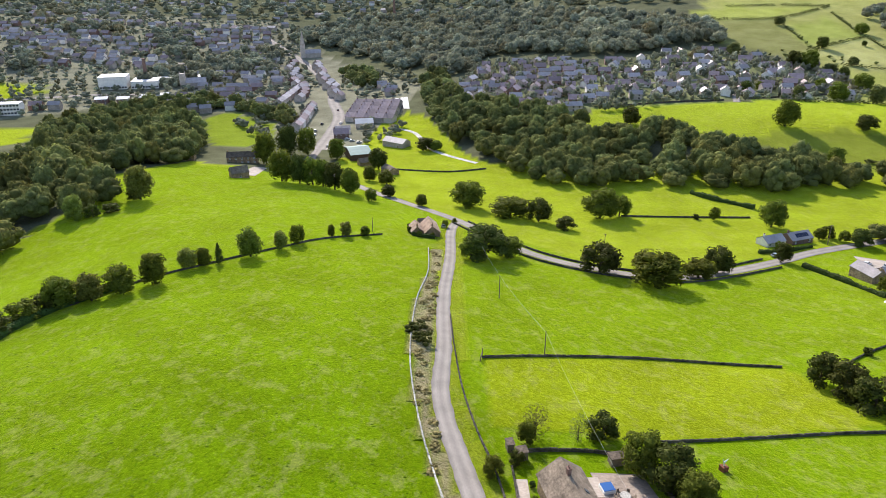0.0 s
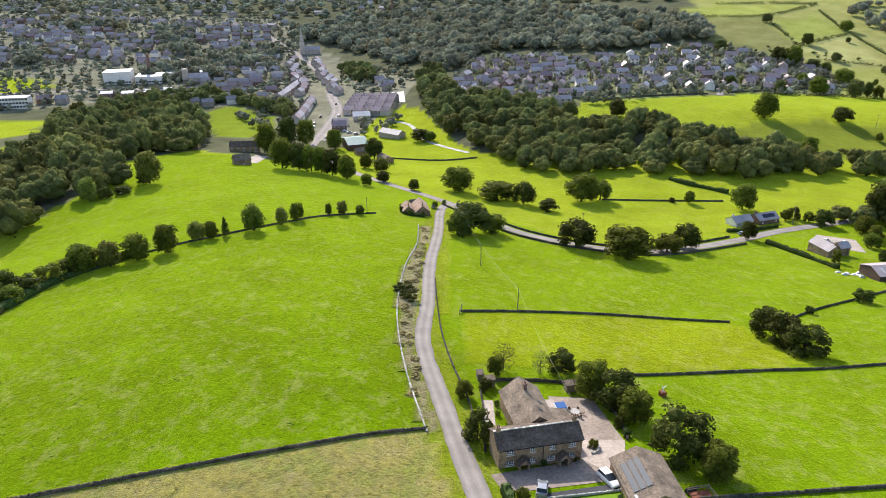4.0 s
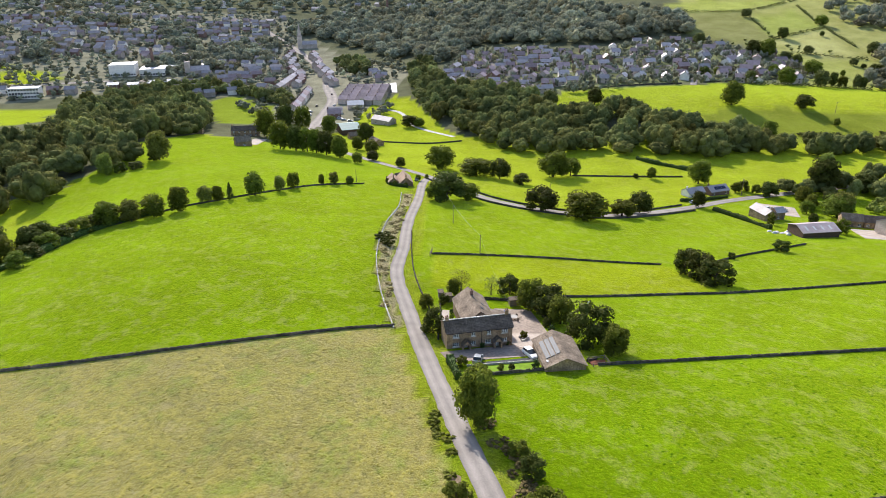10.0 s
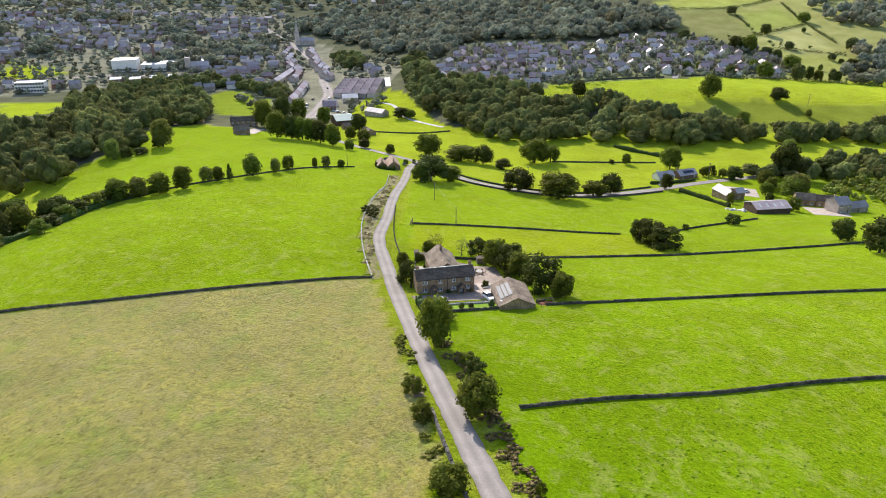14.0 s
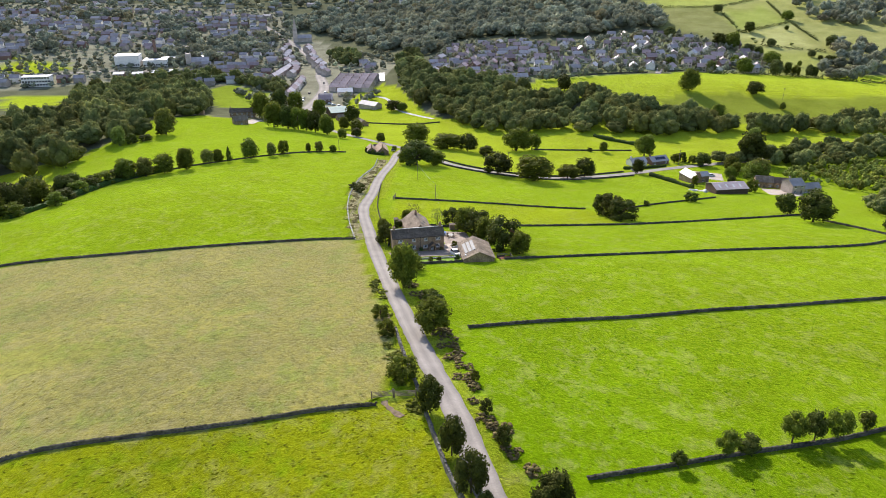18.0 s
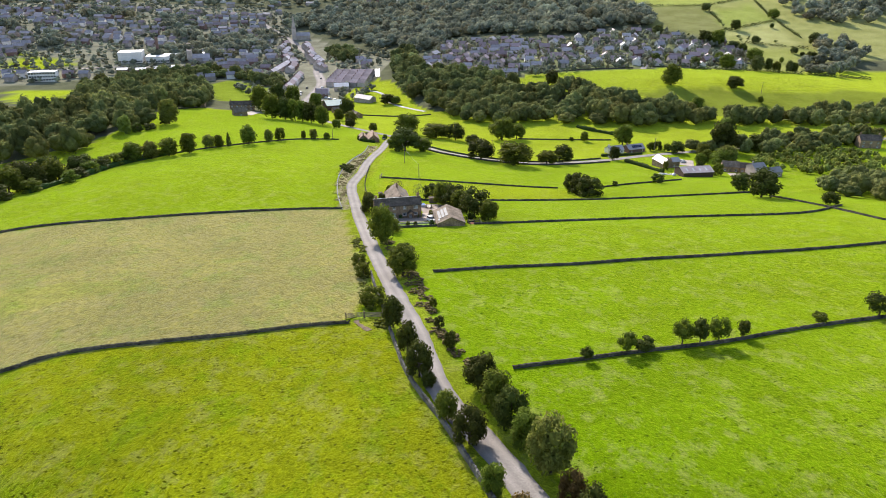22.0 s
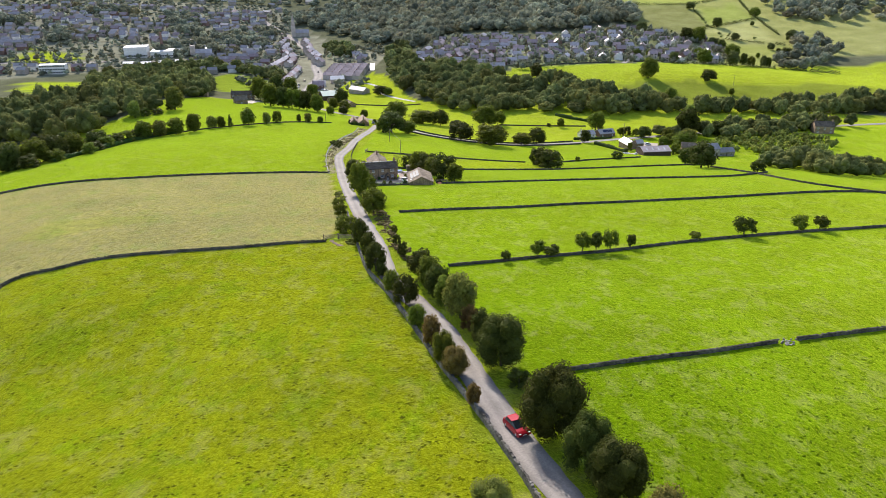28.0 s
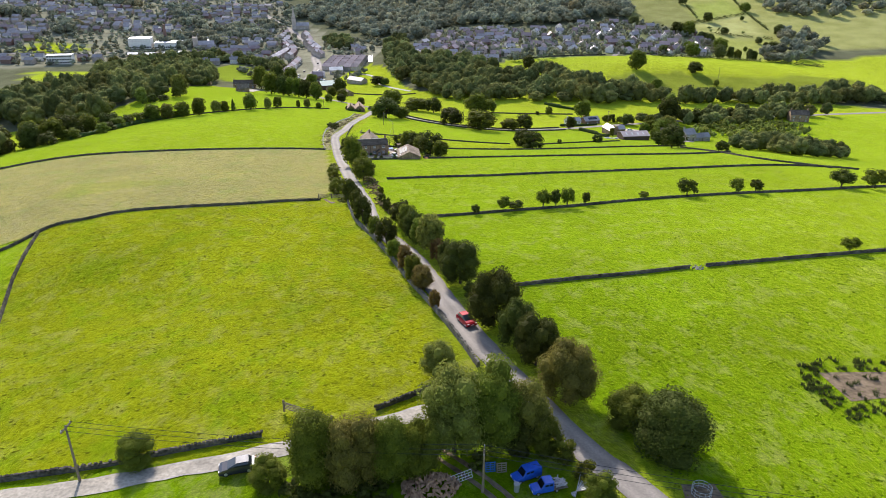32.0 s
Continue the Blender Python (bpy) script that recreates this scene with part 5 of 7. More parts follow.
patch("lawn", [(17.2, 58.8), (17.6, 55.6), (31.8, 57.8), (31.6, 61.6)], material("mown_lawn", (0.14, 0.24, 0.012), 0.9, grain=0.5, spread=0.2, stain=3.0), "small mown lawn below the parking strip", 0.05)
stone_wall([(17, 59.4), (24, 60.6), (32, 62.2)], 0.5, 0.35, "low kerb wall along the lawn", M_PALE, seed=30)
stone_wall([(18, 54.6), (25, 56), (32.5, 57.6)], 0.8, 0.4, "low garden wall below the lawn", seed=31)
stone_wall([(41.4, 61.5), (43.5, 62.2)], 0.9, 0.4, "short wall beside the barn", seed=32)
stone_wall([(36.8, 78), (37.2, 86), (35.5, 95), (30, 101), (20, 101.5), (12, 100)], 0.9, 0.4, "low stone wall round the back garden", seed=33)
stone_wall([(11.5, 95), (11.6, 88), (11.2, 80), (11.2, 73)], 0.8, 0.4, "low garden wall beside the lane", seed=34)
stone_wall([(29.2, 75.2), (30.2, 77), (31.2, 75.6), (30.4, 73.6), (29.4, 73.2)], 0.6, 0.4, "curved stone planter with shrubs", M_PALE, seed=35)
plant([(30.2, 75.4, 1.7, 2.0), (26.2, 71, 1.1, 1.3), (20.6, 69.4, 1.1, 1.3), (23.6, 57.2, 1.6, 1.6), (25.8, 57.6, 1.5, 1.5), (30.6, 58.4, 1.9, 1.7), (16, 59.6, 2.2, 2.6), (12.4, 96.5, 2.6, 3), (14.4, 90, 1.2, 1.2), (14.3, 86, 1.2, 1.2), (36.4, 83, 2.2, 2.4), (37, 79.5, 1.6, 1.8)],
      ("bush",), (M_LEAF, M_LEAFD, M_HEDGE), "rounded garden shrub in the farm garden", "shrub", "garden shrubs")


def hedge_run(pts, height, thick, label, seed=1, mat=M_HEDGE):
    """A clipped hedge: a soft-edged body with leaf sprays over it."""
    line = smooth_line(pts, 0.6)
    side = sideways(line)
    rng = np.random.RandomState(seed)
    root = thing("hedge", line[0][0], line[0][1], high(*line[0]), 0, label, "hedge")
    base = np.array([line[0][0], line[0][1], high(*line[0])])
    verts, faces = [], []
    ring = ((-0.5, -0.1), (-0.55, 0.5), (-0.42, 0.92), (0, 1.0), (0.42, 0.92), (0.55, 0.5), (0.5, -0.1))
    n = len(ring)
    lump = 1.0
    for p, s in zip(line, side):
        lump = np.clip(lump + rng.uniform(-0.16, 0.16), 0.72, 1.18)
        for o, h in ring:
            q = p + s * (o * thick * lump + rng.uniform(-0.14, 0.14))
            verts.append(np.array([q[0], q[1], high(*p) + h * height * lump + rng.uniform(-0.12, 0.12)]) - base)
    for i in range(len(line) - 1):
        for k in range(n - 1):
            faces.append((i * n + k, (i + 1) * n + k, (i + 1) * n + k + 1, i * n + k + 1))
    faces += [tuple(range(n)), tuple(range((len(line) - 1) * n, len(line) * n))[::-1]]
    part("hedge_body", mesh_of("hedge_body", verts, faces, mat), mat, root)
    V, F = [], []
    for _ in range(int(len(line) * 26)):
        i, k = rng.randint(len(line) - 1), rng.randint(n - 1)
        a, b = verts[i * n + k], verts[(i + 1) * n + k + 1]
        p = a + (b - a) * rng.rand() + rng.normal(size=3) * 0.05
        u, v = rng.normal(size=3) * 0.17, rng.normal(size=3) * 0.17
        j = len(V)
        V += [p - u, p + v, p + u]
        F.append((j, j + 1, j + 2))
    tagged(part("leaves", mesh_of("leaves", V, F, mat), mat, root), kind="stuff")


hedge_run([(13.6, 61.6), (14.4, 57.5), (15.2, 53)], 1.9, 1.5, "tall clipped green hedge at the farm entrance", 1)
hedge_run([(-9, 262), (-13, 256), (-12, 249), (-4, 246.5)], 1.8, 1.4, "dark clipped hedge round the cottage garden", 2)
hedge_run([(126, 256), (138, 259), (152, 265)], 1.3, 1.2, "clipped hedge before the bungalows", 3)
hedge_run([(136, 240), (142, 222), (146, 205)], 1.6, 1.4, "dark hedge beside the stone house", 4)
hedge_run([(128, 344), (134, 335), (144, 325), (150, 318)], 2.0, 2.0, "overgrown hedge crossing the valley field", 5)
hedge_run([(-95, 182), (-108, 160), (-111, 135), (-118, 108)], 2.0, 2.2, "overgrown hedgerow along the field edge", 6)


# ---- vehicles ----
def wheel(parent, x, y, r=0.32):
    bm = bmesh.new()
    bmesh.ops.create_cone(bm, cap_ends=True, segments=16, radius1=r, radius2=r, depth=0.22, matrix=pose(x, y, r, 90, 0, 0))
    w = part("wheel", bm, M_TYRE, parent)
    bm = bmesh.new()
    bmesh.ops.create_cone(bm, cap_ends=True, segments=12, radius1=r * 0.6, radius2=r * 0.55, depth=0.25, matrix=pose(x, y, r, 90, 0, 0))
    part("rim", bm, M_STEEL, w)


def loft(rows, width, taper):
    """A body from a side profile: rows of (x, low, top), narrowing above by taper."""
    bm = bmesh.new()
    rings = []
    for x, lo, hi in rows:
        h = width / 2
        rings.append([bm.verts.new(p) for p in ((x, -h, lo), (x, -h * 1.0, lo + (hi - lo) * 0.55), (x, -h * taper, hi), (x, h * taper, hi), (x, h, lo + (hi - lo) * 0.55), (x, h, lo))])
    for a, b in zip(rings, rings[1:]):
        for i in range(6):
            j = (i + 1) % 6
            bm.faces.new((a[i], b[i], b[j], a[j]))
    bm.faces.new(rings[0])
    bm.faces.new(rings[-1][::-1])
    bmesh.ops.recalc_face_normals(bm, faces=bm.faces)
    return bm


def car(x, y, turn, mat, label, name="car", long=4.2, wide=1.75, tall=1.48, estate=False):
    """A hatchback: lower body, glazed cabin with painted roof, wheels, lamps; nose towards +x."""
    slope = math.degrees(math.atan2(high(x + math.cos(radians(turn)), y + math.sin(radians(turn))) - high(x, y), 1))
    root = thing(name, x, y, high(x, y) + 0.14, turn, label, "car")
    root.matrix_basis = pose(x, y, high(x, y) + 0.14, 0, 0, turn) @ pose(0, 0, 0, 0, -slope, 0)
    h = long / 2
    part("body", loft([(-h, 0.4, 0.75), (-h + 0.08, 0.25, 0.92), (-h * 0.5, 0.2, 0.95), (h * 0.35, 0.2, 0.95), (h * 0.8, 0.22, 0.82), (h * 0.97, 0.28, 0.68), (h, 0.36, 0.6)], wide, 0.93), mat, root)
    back = -h + 0.2 if estate else -h + 0.35
    part("cabin_glass", loft([(back, 0.9, 0.93), (back + 0.35, 0.9, tall - 0.06), (h * 0.05, 0.9, tall - 0.05), (h * 0.5, 0.9, 0.95)], wide * 0.9, 0.84), M_GLASS, root)
    part("roof", loft([(back + 0.3, tall - 0.07, tall - 0.02), (back + 0.6, tall - 0.06, tall + 0.02), (h * 0.02, tall - 0.06, tall)], wide * 0.78, 0.92), mat, root)
    for sx in (-0.62, 0.62):
        for sy in (-1, 1):
            wheel(root, sx * h, sy * (wide / 2 - 0.12))
    for sy in (-1, 1):
        part("headlight", box(h - 0.16, sy * wide * 0.36 - 0.16, 0.58, h - 0.02, sy * wide * 0.36 + 0.16, 0.7), M_WHITE, root)
        part("tail_light", box(-h - 0.01, sy * wide * 0.4 - 0.1, 0.68, -h + 0.12, sy * wide * 0.4 + 0.1, 0.84), M_CARRED, root)
    part("number_plate", box(h - 0.02, -0.25, 0.42, h + 0.015, 0.25, 0.52), M_WHITE, root)
    return root


car(52.9, -102.6, -65, M_CARRED, "small red hatchback driving along the lane", long=3.9)
car(19.3, 61.7, 78, M_CARGREY, "silver hatchback parked on the tarmac strip")
car(30.4, 64.6, -70, M_CARWHITE, "white pick-up with dark tonneau parked by the barn", estate=True, long=4.8)
car(27, -137.2, 195, M_CARDARK, "dark silver hatchback parked on the side lane verge", long=3.9, wide=1.65, tall=1.4)
for x, y, t in ((-101, 535, 80), (-99, 522, 95), (-84.6, 560, 80), (-94, 610, 100), (-100, 560, 85), (-72, 505, 20), (-68, 498, 20), (-62, 492, 10), (-79, 486, 100), (-83, 480, 100)):
    car(x, y, t, (M_CARWHITE, M_CARGREY, M_CARDARK)[int(x) % 3], "parked car on the main street")
car(-4.5, 267, 95, M_CARWHITE, "white van parked by the cottage", estate=True, tall=1.9)
car(-0.5, 267.5, 80, M_CARGREY, "silver car parked by the cottage")
car(131, 252, 20, M_CARGREY, "silver car on the valley road")


def blue_van(x, y, turn, label, cargo):
    root = thing("van", x, y, high(x, y), turn, label, "van", scale=(0.68, 0.68, 0.68))
    part("bonnet", loft([(0.9, 0.45, 1.15), (1.4, 0.4, 1.12), (2.2, 0.42, 0.98), (2.35, 0.5, 0.85)], 1.85, 0.9), M_VANBLUE, root)
    part("cab", loft([(-1.0, 0.45, 2.02), (0.1, 0.45, 2.08), (0.45, 0.45, 2.05), (1.1, 0.45, 1.15)], 1.9, 0.86), M_VANBLUE, root)
    bm = bmesh.new()
    vs = [bm.verts.new(p) for p in ((1.08, -0.8, 1.2), (1.08, 0.8, 1.2), (0.53, 0.68, 1.98), (0.53, -0.68, 1.98))]
    bm.faces.new(vs)
    bmesh.ops.solidify(bm, geom=bm.faces, thickness=-0.03)
    part("windscreen", bm, M_GLASS, root)
    for s in (-1, 1):
        part("side_window", box(-0.75, s * 0.9 - 0.02, 1.28, -0.2, s * 0.9 + 0.02, 1.82), M_GLASS, root)
        part("side_window", box(-0.1, s * 0.9 - 0.02, 1.28, 0.45, s * 0.9 + 0.02, 1.82), M_GLASS, root)
        for sx in (-1.5, 1.5):
            wheel(root, sx, s * 0.82, 0.34)
        part("headlight", box(2.28, s * 0.6 - 0.15, 0.66, 2.38, s * 0.6 + 0.15, 0.86), M_WHITE, root)
    if cargo:
        part("load_bed", box(-3.3, -0.95, 0.55, -1.02, 0.95, 0.72, 0.02), M_TIMBER, root)
        rng = np.random.RandomState(5)
        bm = bmesh.new()
        for i in range(26):
            b = add_box(bm, -0.9, -0.05, -0.03, 0.9, 0.05, 0.03)
            bmesh.ops.transform(bm, matrix=pose(-2.2 + rng.uniform(-0.4, 0.4), rng.uniform(-0.7, 0.7), 0.8 + rng.rand() * 0.5, 0, rng.uniform(-12, 12), rng.uniform(-60, 60)), verts=b)
        part("scrap_load", bm, M_STEEL, root, "tangled grey scrap timber and metal")
    else:
        part("rear_body", loft([(-2.3, 0.45, 1.95), (-1.0, 0.45, 2.0)], 1.9, 0.88), M_VANBLUE, root)
    return root


blue_van(58.1, -138.9, 205, "bright blue old van parked in rough garden", False)
blue_van(59.9, -140.8, 195, "bright blue pick-up van with a scrap load", True)

# ---- garden of the lane junction ----
rng = np.random.RandomState(8)
pile = thing("log_pile", 48, -140.6, high(48, -140.6), 10, "large heap of split firewood logs", "logs")
LOG_MESHES = []
for i in range(4):
    l, w = rng.uniform(0.2, 0.3), rng.uniform(0.09, 0.15)
    LOG_MESHES.append(mesh_of("log", [(-l, -w, -w), (l, -w, -w), (l, w, -w), (-l, w, -w), (-l, 0, w), (l, 0, w)], [(0, 1, 2, 3), (0, 4, 5, 1), (2, 5, 4, 3), (0, 3, 4), (1, 5, 2)], M_LOG))
for i in range(280):
    r, a = 2.5 * math.sqrt(rng.rand()), rng.uniform(0, 6.28)
    o = part("log", LOG_MESHES[i % 4], M_LOG, pile)
    o.matrix_basis = pose(r * math.cos(a) * 1.25, r * math.sin(a) * 0.8, 1.45 * (1 - (r / 2.6) ** 2) * (rng.uniform(0.8, 1.0) if i % 4 else rng.uniform(0.3, 0.7)) + 0.06, rng.uniform(-40, 40), rng.uniform(-40, 40), rng.uniform(0, 360))
bucket = thing("water_butt", 56.9, -141, high(56.9, -141), 0, "pale grey plastic water butt by the vans", "barrel")
bm = bmesh.new()
bmesh.ops.create_cone(bm, cap_ends=True, segments=14, radius1=0.27, radius2=0.31, depth=0.95, matrix=pose(0, 0, 0.475))
part("body", bm, M_STEEL, bucket)
bm = bmesh.new()
bmesh.ops.create_cone(bm, cap_ends=True, segments=14, radius1=0.34, radius2=0.32, depth=0.06, matrix=pose(0, 0, 0.98))
part("lid", bm, M_STEEL, bucket)
for i, (x, y, c) in enumerate(((54.4, -137.9, M_BLUE), (55.6, -138, M_TIMBER))):
    p = thing("pallet", x, y, high(x, y), 8, "wooden pallet leaning upright in the garden", "pallet")
    p.matrix_basis = pose(x, y, high(x, y) + 0.02, 78, 0, 8)
    for k in range(5):
        part("slat", box(-0.55, -0.05 + k * 0.26, 0.05, 0.55, 0.08 + k * 0.26, 0.08), c, p)
    for k in range(3):
        part("bearer", box(-0.55 + k * 0.5, -0.05, -0.05, -0.45 + k * 0.5, 1.12, 0.05), c, p)
sticks = thing("timber_stack", 63, -141.4, high(63, -141.4), 20, "fan of grey weathered poles stacked upright", "timber")
for i in range(14):
    bm = bmesh.new()
    a = -50 + i * 7.5
    bmesh.ops.create_cone(bm, cap_ends=True, segments=6, radius1=0.05, radius2=0.035, depth=2.4, matrix=pose(0, 0, 0, 0, 0, a) @ pose(0.5, 0, 0.75, 0, 55, 0))
    part("pole", bm, M_STEEL if i % 3 else M_TIMBER, sticks)
trailer = thing("gate_frame", 51.2, -139.6, high(51.2, -139.6), 25, "grey metal hurdle leaning by the pole", "hurdle")
trailer.matrix_basis = pose(51.2, -139.6, high(51.2, -139.6) + 0.05, 60, 0, 28)
for k in range(4):
    part("rail", box(-1.4, k * 0.28, -0.02, 1.4, k * 0.28 + 0.05, 0.02), M_STEEL, trailer)
for k in range(8):
    part("bar", box(-1.4 + k * 0.4, 0, -0.02, -1.36 + k * 0.4, 0.9, 0.02), M_STEEL, trailer)
strip("track", [(47, -134), (50.5, -137.5), (54, -141.5), (57, -146)], 0.3, M_SOIL, "bare trodden wheel track in the garden", 0.05, 1.0, ragged=0.08)
strip("track", [(48.5, -133.4), (52, -137), (55.5, -141), (58.5, -145.5)], 0.3, M_SOIL, "bare trodden wheel track in the garden", 0.05, 1.0, ragged=0.08)

# ring feeder
feeder = thing("ring_feeder", 76, -141, high(76, -141), 0, "round galvanised cattle ring feeder on bare soil", "feeder")
for z in (0.25, 0.6, 1.0):
    bm = bmesh.new()
    V, F = [], []
    for i in range(24):
        a0, a1 = i * math.pi / 12, (i + 1) * math.pi / 12
        limb(V, F, (math.cos(a0), math.sin(a0), z), (math.cos(a1), math.sin(a1), z), 0.03, 0.03, 5)
    bm.free()
    part("ring", mesh_of("ring", V, F, M_STEEL), M_STEEL, feeder)
for i in range(12):
    a = i * math.pi / 6
    V, F = [], []
    limb(V, F, (math.cos(a), math.sin(a), 0), (math.cos(a), math.sin(a), 1.0), 0.025, 0.025, 5)
    part("upright", mesh_of("upright", V, F, M_STEEL), M_STEEL, feeder)
patch("bare_soil", [(74, -143), (78.4, -143), (78, -139.4), (74.4, -139.6)], M_SOIL, "trodden bare soil round the feeder", 0.04, 4, "soil")


# ---- rushy hollow ----
RUSH_POLY = [(98, -115), (104, -112.5), (114, -113), (116, -120), (107, -125), (99, -127), (96.5, -121)]
V, F = [], []
rng = np.random.RandomState(21)
for i in range(420):
    x, y = rng.uniform(96, 117), rng.uniform(-128, -112)
    edge = inside(np.array([x]), np.array([y]), RUSH_POLY)[0]
    core = inside(np.array([x]), np.array([y]), [(100.5, -116), (112, -115), (108, -122), (101, -124)])[0]
    if not edge or (core and rng.rand() < 0.72):
        continue
    for b in range(14):
        a, l = rng.uniform(0, 6.28), rng.uniform(0.3, 0.75)
        px, py = x + rng.normal() * 0.16, y + rng.normal() * 0.16
        z = high(px, py)
        tx, ty = px + math.cos(a) * 0.22, py + math.sin(a) * 0.22
        k = len(V)
        V += [(px - 0.06, py, z), (px + 0.06, py, z), (tx, ty, z + l)]
        F.append((k, k + 1, k + 2))
tagged(new("rushes", mesh_of("rushes", V, F, M_RUSH)), "clumps of dark rushes round a muddy hollow", "rushes", kind="stuff")
patch("bare_soil", [(100.5, -116.5), (111, -115.5), (108, -121.5), (101.5, -123)], M_SOIL, "pale dried mud in the rushy hollow", 0.04, 6, "soil")


# ---- poles and cables ----
def pole_at(x, y, height, label, arm=0.0, turn=0.0):
    root = thing("telegraph_pole", x, y, high(x, y), turn, label, "pole")
    V, F = [], []
    limb(V, F, (0, 0, -0.3), (0, 0, height), 0.15, 0.1, 8)
    part("pole", mesh_of("pole", V, F, M_TIMBER, True), M_TIMBER, root)
    if arm:
        part("crossarm", box(-arm / 2, -0.06, height - 0.35, arm / 2, 0.06, height - 0.2), M_TIMBER, root)
        for s in (-1, 0, 1):
            bm = bmesh.new()
            bmesh.ops.create_cone(bm, cap_ends=True, segments=8, radius1=0.06, radius2=0.04, depth=0.2, matrix=pose(s * arm * 0.45, 0, height - 0.1))
            part("insulator", bm, M_PALE, root)
    return root


def cable(name, a, b, sag, r, mat, label):
    V, F = [], []
    a, b = np.array(a), np.array(b)
    ps = [a + (b - a) * t - np.array([0, 0, 4 * sag * t * (1 - t)]) for t in np.linspace(0, 1, 13)]
    for p in ps:
        V += [p + np.array([0, math.cos(k * 1.2566), math.sin(k * 1.2566)]) * r for k in range(5)]
    for i in range(len(ps) - 1):
        F += [(i * 5 + k, i * 5 + (k + 1) % 5, i * 5 + 5 + (k + 1) % 5, i * 5 + 5 + k) for k in range(5)]
    return tagged(new(name, mesh_of(name, V, F, mat)), label, "cable")


pole_at(11, 228, 8.0, "grey timber pole with white stays", 1.0, 70)
pole_at(16, 183, 7.5, "slim timber pole standing in pasture")
pole_at(24, 144, 7.0, "slim timber pole beside the field wall")
pole_at(10, -138, 7.5, "timber pole with crossarm beside the side lane", 1.8, 85)
pole_at(53.4, -141.2, 5.6, "tall timber pole with crossarm in the garden", 1.6, 85)
pole_at(62, 249, 7.5, "timber pole beside the valley road", 1.2)
pole_at(160, 268, 9, "timber pole by the bungalows", 1.2)
pole_at(-28, 250, 6, "slim timber pole beyond the hedgerow")
pole_at(300, 449, 9, "twin timber electricity pole on the hillside", 2.0)
zt = [high(11, 228) + 7.9, high(16, 183) + 7.3, high(24, 144) + 6.8]
cable("overhead_cable", (11, 228, zt[0]), (16, 183, zt[1]), 0.6, 0.03, M_CABLE, "pale insulated cable between field poles")
cable("overhead_cable", (16, 183, zt[1]), (24, 144, zt[2]), 0.6, 0.03, M_CABLE, "pale insulated cable between field poles")
cable("overhead_cable", (24, 144, zt[2]), (26.8, 80, FZ + 6.0), 1.2, 0.03, M_CABLE, "pale insulated cable running to the farmhouse")
for s in (-0.75, 0, 0.75):
    z0, z1 = high(10, -138) + 7.45, high(53.4, -141.2) + 5.5
    cable("overhead_wire", (10 + s * 0.1, -138 + s, z0), (53.4 + s * 0.1, -141.2 + s, z1), 0.7, 0.022, M_CARDARK, "thin dark overhead wire above the garden")
    cable("overhead_wire", (53.4 + s * 0.1, -141.2 + s, z1), (110, -150 + s, high(110, -150) + 5), 0.9, 0.022, M_CARDARK, "thin dark overhead wire crossing the lane")
# ---- cottages and valley farms ----
def cottage(name, x, y, turn, w, d, eave, ridge, wall, roof, label, wins=4, courses=0, chimneys=1, z=None, category="house", stack=None, doors=1):
    base = min(high(x, y), high(x + w * math.cos(radians(turn)), y + w * math.sin(radians(turn)))) - 0.1 if z is None else z
    root = thing(name, x, y, base, turn, label, category)
    rows = [1.4] if eave < 4 else [1.4, 3.7]
    hs = [(w * (i + 0.5) / wins, q, 1.1, 1.05) for q in rows for i in range(wins)] if wins else []
    if doors and len(hs) > 1:
        q = hs.pop(1)
        hs.insert(1, (q[0], 1.05, 0.95, 2.1))
    part("wall", gable_walls(w, d, eave, ridge - 0.08, hs), wall, root)
    part("roof", gable_roof(w, d, eave, ridge, 0.25, courses=courses), roof, root)
    for i, (px, pz, a, b) in enumerate(hs):
        if b > 2:
            part("door", box(px - a / 2, 0.2, 0, px + a / 2, 0.27, b), M_TIMBER, root)
        else:
            window_parts(root, px, pz, a, b, 2)
    for i in range(chimneys):
        chimney_stack(root, 0.6 if i == 0 else w - 0.6, d / 2, ridge - 0.4, ridge + 0.9, mat=stack or wall)
    return root


M_COTROOF = material("warm_stone_slates", (0.33, 0.235, 0.17), 0.85, grain=0.4, spread=0.35, stain=2.0, bump=0.03)
cottage("cottage", -1.8, 250.5, 100, 11, 6.2, 3.6, 6.3, M_STONE, M_COTROOF, "stone cottage with warm brown slate roof at the junction", 3, 8)
cottage("cottage", -8.4, 250.2, 100, 7.5, 4.6, 3.0, 5.0, M_STONE, M_COTROOF, "lower stone cottage wing with brown slate roof", 2, 6, 1)
cottage("outhouse", -10.5, 264, 14, 3.2, 3.6, 2.2, 3.6, M_STONE, M_SLATE2, "small stone outhouse in the cottage garden", 0, 0, 0, category="shed")
cottage("bungalow", 133, 264, 20, 9.5, 6.5, 2.3, 4.3, M_RENDER, M_GREYROOF, "white-rendered bungalow with grey slate roof", 3, 0, 1)
b = cottage("bungalow", 145, 267.5, 20, 11, 7.5, 2.4, 4.5, M_BRICK, M_GREYROOF, "brick bungalow with solar panels on its roof", 3, 0, 1)
